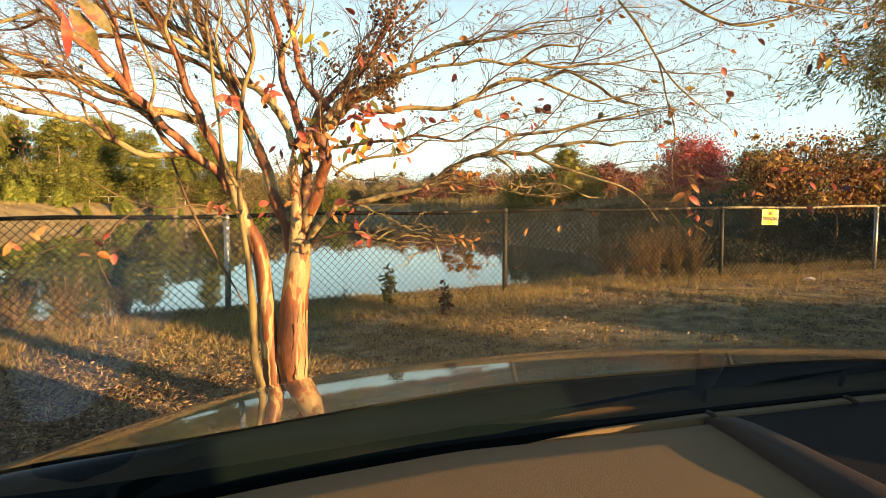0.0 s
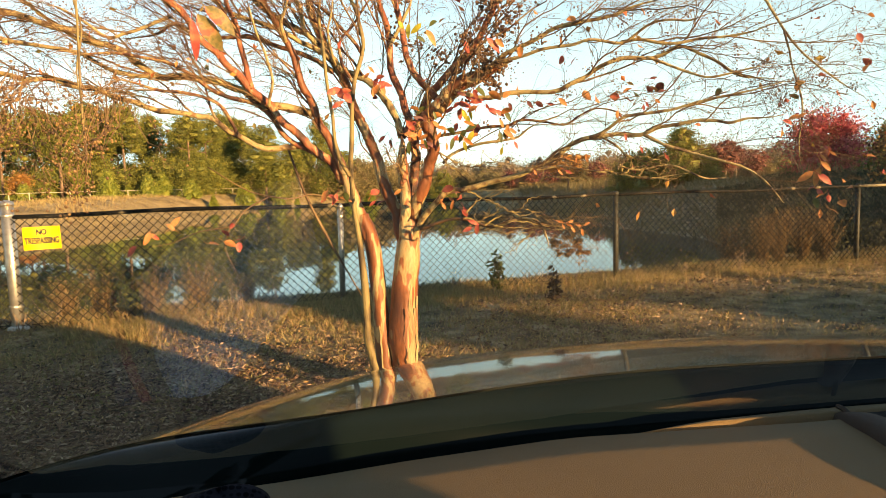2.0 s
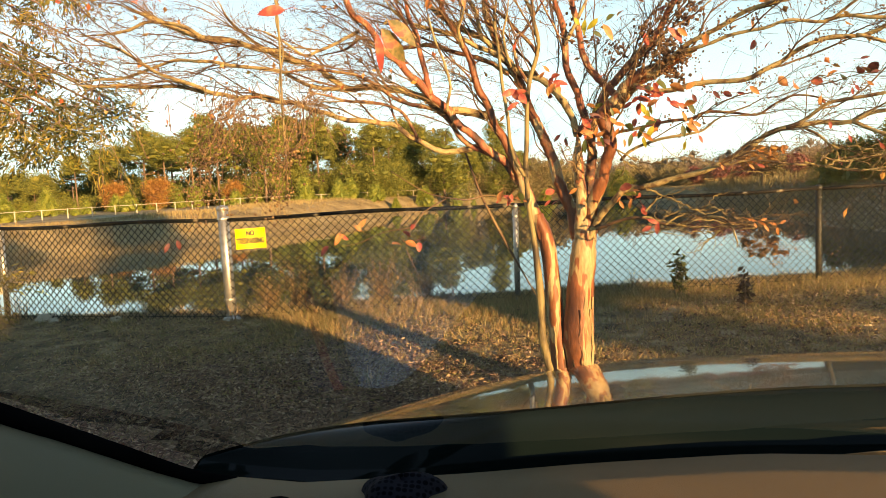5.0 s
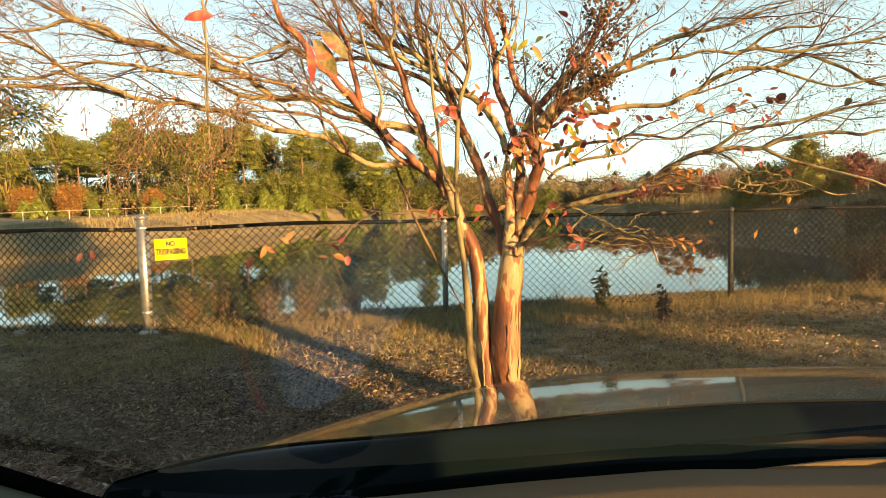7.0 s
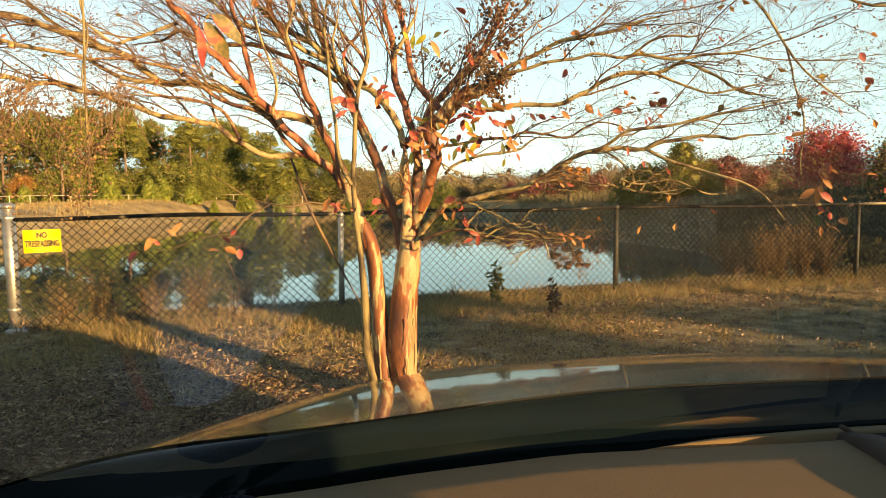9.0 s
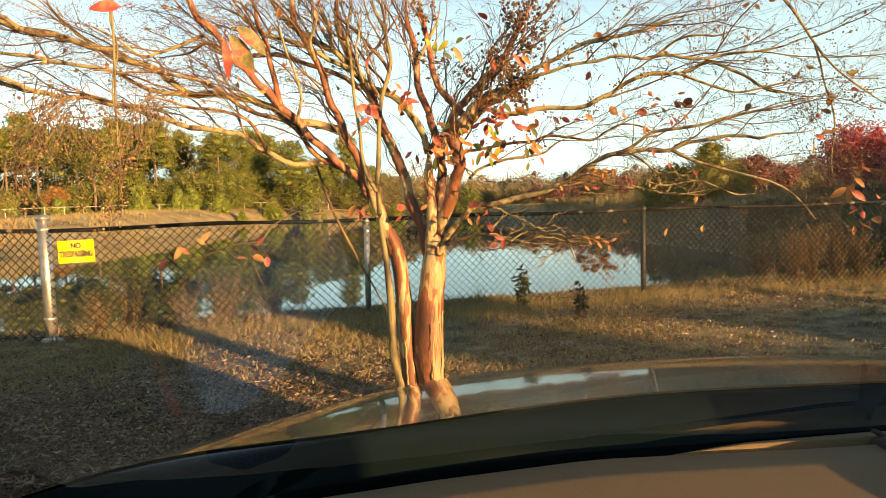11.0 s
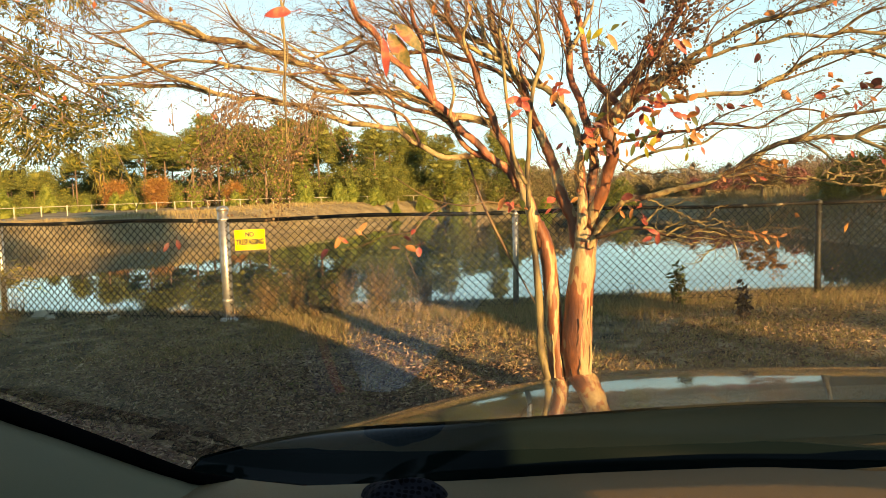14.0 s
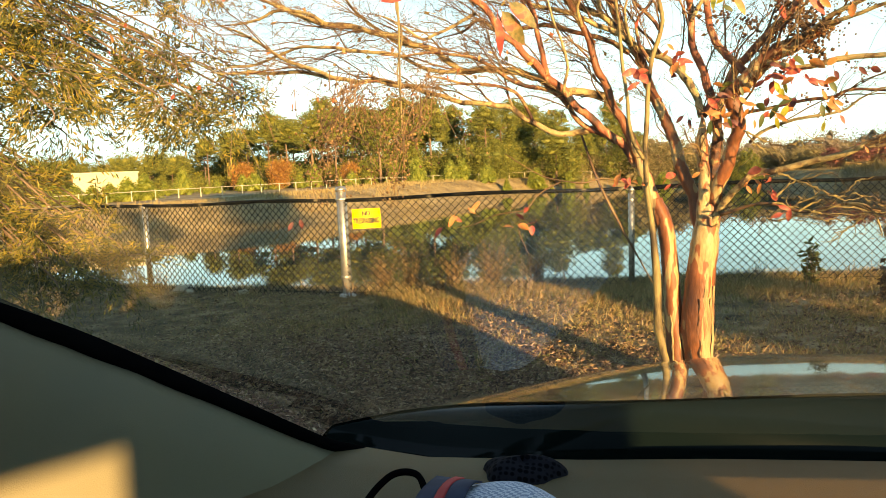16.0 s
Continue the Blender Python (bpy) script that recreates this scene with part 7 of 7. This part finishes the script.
def car_cabin():
    # pillar trim and the corner of the dash at the driver's side
    edge = spline([(-0.40, 0.60, 1.112), (-0.465, 0.598, 1.122), (-0.52, 0.58, 1.125), (-0.553, 0.548, 1.14), (-0.568, 0.518, 1.16), (-0.602, 0.467, 1.20), (-0.638, 0.423, 1.235), (-0.662, 0.376, 1.27), (-0.693, 0.337, 1.30), (-0.705, 0.292, 1.33), (-0.755, 0.20, 1.40), (-0.82, 0.06, 1.50)], 5)
    edge = edge + np.array([0.003, -0.003, -0.004])
    rows = [edge + np.array([-0.002, 0.004, -0.006]), edge, edge + np.array([0.012, -0.02, -0.004]), edge + np.array([0.03, -0.06, -0.03]), edge + np.array([0.045, -0.12, -0.11]), edge + np.array([0.03, -0.2, -0.25]), edge + np.array([0.0, -0.25, -0.5])]
    strip(rows, "pillar_trim", M_TRIM, car, "olive-tan vinyl pillar trim")
    seal = Bag()
    line = np.vstack([[(0.02, 0.815, 1.108), (-0.15, 0.745, 1.108), (-0.28, 0.680, 1.108), (-0.36, 0.635, 1.112)], edge[5::4] + np.array([-0.003, 0.004, 0.005])])
    line = spline(line, 6)
    tube(seal, line, np.interp(np.arange(len(line)), (0, 20, 34, 60, 75), (0.004, 0.0045, 0.0065, 0.0095, 0.0115)), 10)
    part("seal", seal, M_RUBBER, car, "black rubber windshield seal", smooth=True)
    # windshield
    xs = np.linspace(-0.60, 1.45, 30)
    base = np.interp(xs, *DASH) + 0.03
    rows = []
    for s in np.linspace(0, 1, 8):
        bow = 0.03 * math.sin(math.pi * s)
        rows.append(np.stack([xs - 0.06 * s * np.sign(xs - 0.42) * abs(xs - 0.42), base - 0.95 * s + 0.03 * s, 1.13 + 0.50 * s + bow + 0 * xs], -1))
    glass = strip(rows, "windshield", M_GLASS, car, "clear raked windshield")
    glass.visible_shadow = False
    # roof and body shell behind the eye
    shell = Bag()
    box(shell, (-0.62, -2.6, 1.66), (1.45, -0.02, 1.70))
    part("roof", shell, M_PAINT, car)
    for x0, x1 in ((-0.86, -0.80), (1.62, 1.68)):
        d = Bag()
        box(d, (x0, -2.9, 0.28), (x1, 0.62, 1.02))
        part("door", d, M_PAINT, car)
    for x0, x1 in ((-0.80, -0.70), (1.50, 1.60)):
        for y0, y1 in ((-1.16, -0.56), (-2.6, -2.3)):
            d = Bag()
            box(d, (x0, y0, 1.02), (x1, y1, 1.68))
            part("pillar", d, M_PAINT, car)
        rail = Bag()
        box(rail, (x0, -2.5, 1.53), (x1, 0.0, 1.68))
        part("side_rail", rail, M_PAINT, car)
    back = Bag()
    box(back, (-0.8, -3.3, 0.28), (1.62, -2.9, 1.1))

    part("tail", back, M_PAINT, car)
    fl = Bag()
    box(fl, (-0.8, -2.9, 0.26), (1.62, 0.6, 0.30))
    part("floor_pan", fl, M_RUBBER, car)
    for wx in (-0.72, 1.5):
        for wy in (1.05, -2.2):
            w = Bag()
            tube(w, [(wx - 0.1, wy, 0.33), (wx + 0.1, wy, 0.33)], [0.33, 0.33], 24)
            wheel = part("wheel", w, M_RUBBER, car)
    for sx in (-0.15, 1.0):
        st = bmesh.new()
        bmesh.ops.create_cube(st, size=1.0)
        for v in st.verts:
            v.co = Vector((sx + v.co.x * 0.5, -0.85 + v.co.y * 0.16 - 0.15 * (v.co.z > 0), 0.92 + v.co.z * 0.95))
        bmesh.ops.bevel(st, geom=st.edges[:], offset=0.05, segments=3, affect="EDGES")
        part("seat", st, M_DASH, car, smooth=True)
    # passenger side: trim bar and the dark panel behind it
    bar = spline([(0.372, 0.905, 1.140), (0.382, 0.86, 1.150), (0.395, 0.79, 1.152), (0.408, 0.72, 1.150), (0.43, 0.63, 1.145), (0.462, 0.53, 1.13)], 5)
    rows = []
    for off, dz in ((-0.034, -0.02), (-0.028, 0.004), (-0.012, 0.012), (0.012, 0.012), (0.030, 0.004), (0.036, -0.02)):
        w = np.linspace(0.45, 1.25, len(bar))[:, None]
        rows.append(bar + np.array([off, 0, dz]) * w)
    strip(rows, "dash_trim_bar", M_BROWNDASH, car, "rounded brown trim bar across the dash")
    xd = np.linspace(0, 1, 24)
    rows = []
    for k in np.linspace(0, 1, 11):
        left = bar[0] * (1 - k) + bar[-1] * k
        y = np.interp(0.39 + xd * 0.95, *DASH) - 0.032 - 0.42 * k
        rows.append(np.stack([left[0] + 0.006 + xd * 0.95, y, 1.143 + 0.006 * min(1.0, k / 0.2) + 0 * xd], -1))
    strip(rows, "passenger_dash", M_DARKDASH, car, "dark charcoal passenger dash panel")
    # short clips across the defroster gap
    for x in (0.372, 0.60):
        y = float(np.interp(x, *DASH))
        c = Bag()
        tube(c, [(x, y - 0.038, 1.146), (x - 0.004, y - 0.028, 1.150), (x - 0.006, y - 0.016, 1.149)], [0.003, 0.0035, 0.003], 6)
        part("clip", c, M_BROWNDASH, lip, "small brown clip")
    # right front pillar and quarter panel
    q = Bag()
    box(q, (1.50, 0.02, 1.02), (1.60, 0.62, 1.68))
    part("pillar", q, M_PAINT, car)


car_cabin()


def check_cloth_material():
    m, n, l, b = material("blue_white_check", 0.85)
    co = n.new("ShaderNodeTexCoord")
    ck = n.new("ShaderNodeTexChecker")
    ck.inputs["Scale"].default_value = 260
    ck.inputs["Color1"].default_value = (0.62, 0.68, 0.78, 1)
    ck.inputs["Color2"].default_value = (0.24, 0.32, 0.46, 1)
    l.new(co.outputs["Object"], ck.inputs["Vector"])
    l.new(ck.outputs[0], b.inputs["Base Color"])
    return m


def dot_cloth_material():
    m, n, l, b = material("dark_dotted_mesh", 0.9, 0.0, 0.1)
    co = n.new("ShaderNodeTexCoord")
    v = n.new("ShaderNodeTexVoronoi")
    v.inputs["Scale"].default_value, v.inputs["Randomness"].default_value = 150, 0.1
    l.new(co.outputs["Object"], v.inputs["Vector"])
    r = ramp(n, [(0.36, (0.0015, 0.002, 0.0035)), (0.5, (0.014, 0.0145, 0.021))])
    l.new(v.outputs["Distance"], r.inputs[0])
    l.new(r.outputs[0], b.inputs["Base Color"])
    return m


def cloth_mask():
    """A folded checked face covering with an ear loop, and a dark cloth under it."""
    root = thing("folded_mask", pose(-0.300, 0.532, 1.136, 0, 0, 10), "blue and white checked cloth mask with navy border on the dash", "cloth mask")
    n, k = 18, 10
    body = []
    for j in range(k):
        t = j / (k - 1)
        s = np.linspace(0, 1, n)
        z = 0.012 + 0.030 * np.sin(np.pi * np.clip(s * 0.9 + 0.1, 0, 1)) * math.sin(math.pi * (0.15 + 0.85 * t)) + 0.004 * np.sin(9 * s + 5 * t)
        deep = 0.35 + 0.65 * np.sin(np.pi * (0.12 + 0.80 * s)) ** 0.7
        body.append(np.stack([-0.065 + 0.205 * s, -0.055 + (0.14 * t - 0.07) * deep - 0.05 * s * s + 0.006 * np.sin(6 * s), z], -1))
    strip(body, "check_panel", check_cloth_material(), root, "blue and white checked cloth", 0.002)
    m_navy = varied("navy_cloth", [(0.3, (0.012, 0.025, 0.06)), (0.7, (0.02, 0.04, 0.09))], 40, 0.85)
    m_red = varied("red_stripe_cloth", [(0.3, (0.45, 0.03, 0.03)), (0.7, (0.55, 0.05, 0.05))], 40, 0.8)
    for name, mat, a, b_, dz in (("border", m_navy, -0.070, -0.048, 0.004), ("border", m_navy, -0.040, -0.020, 0.005), ("stripe", m_red, -0.049, -0.039, 0.006)):
        rows = []
        for j in range(8):
            t = j / 7
            s = np.linspace(a, b_, 5) + 0.018 * (1 - t)
            rows.append(np.stack([s - 0.012, -0.115 + 0.115 * t + 0 * s, dz + 0.013 + 0.028 * math.sin(math.pi * (0.15 + 0.85 * t)) * np.clip((s + 0.11) * 9, 0.3, 0.8)], -1))
        strip(rows, name, mat, root, "", 0.002)
    lp = Bag()
    tube(lp, spline([(-0.07, -0.05, 0.02), (-0.09, -0.03, 0.03), (-0.115, -0.035, 0.028), (-0.125, -0.07, 0.015), (-0.11, -0.11, 0.008)], 6), [0.0035] * 25, 6)
    part("ear_loop", lp, M_RUBBER, root, "black elastic ear loop", smooth=True)
    d = thing("dark_cloth", pose(-0.320, 0.590, 1.124, 0, 0, 20), "crumpled black dotted mesh cloth on the dash", "cloth")
    rows = []
    for j in range(14):
        a = 0.5 * math.pi * j / 13
        ring = np.linspace(0, 2 * np.pi, 29)
        lump = 1 + 0.10 * np.sin(3 * ring + 1.0) + 0.06 * np.sin(5 * ring) + 0.03 * np.sin(7 * ring + 0.2 * j)
        lump[-1] = lump[0]
        rad = math.sin(a) ** 0.8
        rows.append(np.stack([0.046 * rad * lump * np.cos(ring), 0.034 * rad * lump * np.sin(ring), 0.002 + 0.030 * max(0.0, math.cos(a)) ** 0.8 * (1 + 0.10 * np.sin(2 * ring + 0.6))], -1))
    strip(rows, "fabric", dot_cloth_material(), d, "")


cloth_mask()

# ---- scraps on the lawn ----


def scrap(name, label, x, y, size, mat, seed):
    r = np.random.default_rng(seed)
    b = bmesh.new()
    bmesh.ops.create_icosphere(b, subdivisions=2, radius=1.0)
    for v in b.verts:
        f = 1 + 0.35 * noise.noise(v.co * 1.7 + Vector((seed, 0, 0)))
        v.co = Vector((v.co.x * size * f, v.co.y * size * 0.7 * f, max(v.co.z, -0.35) * size * 0.45 * f))
    z = float(ground_z(np.array([x]), np.array([y]))[0])
    ob = part(name, b, mat)
    ob.matrix_world = pose(x, y, z + size * 0.15, 0, 0, float(r.uniform(0, 360)))
    tagged(ob, label, "litter")


scrap("plastic_scrap", "crumpled white plastic bag on the dry grass", 6.35, 11.6, 0.10, M_WHITE, 1)
scrap("pale_stone", "flat pale stone at the fence foot", -8.45, 5.95, 0.16, M_FARPOST, 2)
scrap("pale_stone", "flat pale stone at the fence foot", -7.35, 6.1, 0.10, M_FARPOST, 3)
scrap("pale_stone", "flat pale stone at the fence foot", -8.2, 5.85, 0.09, M_FARPOST, 4)
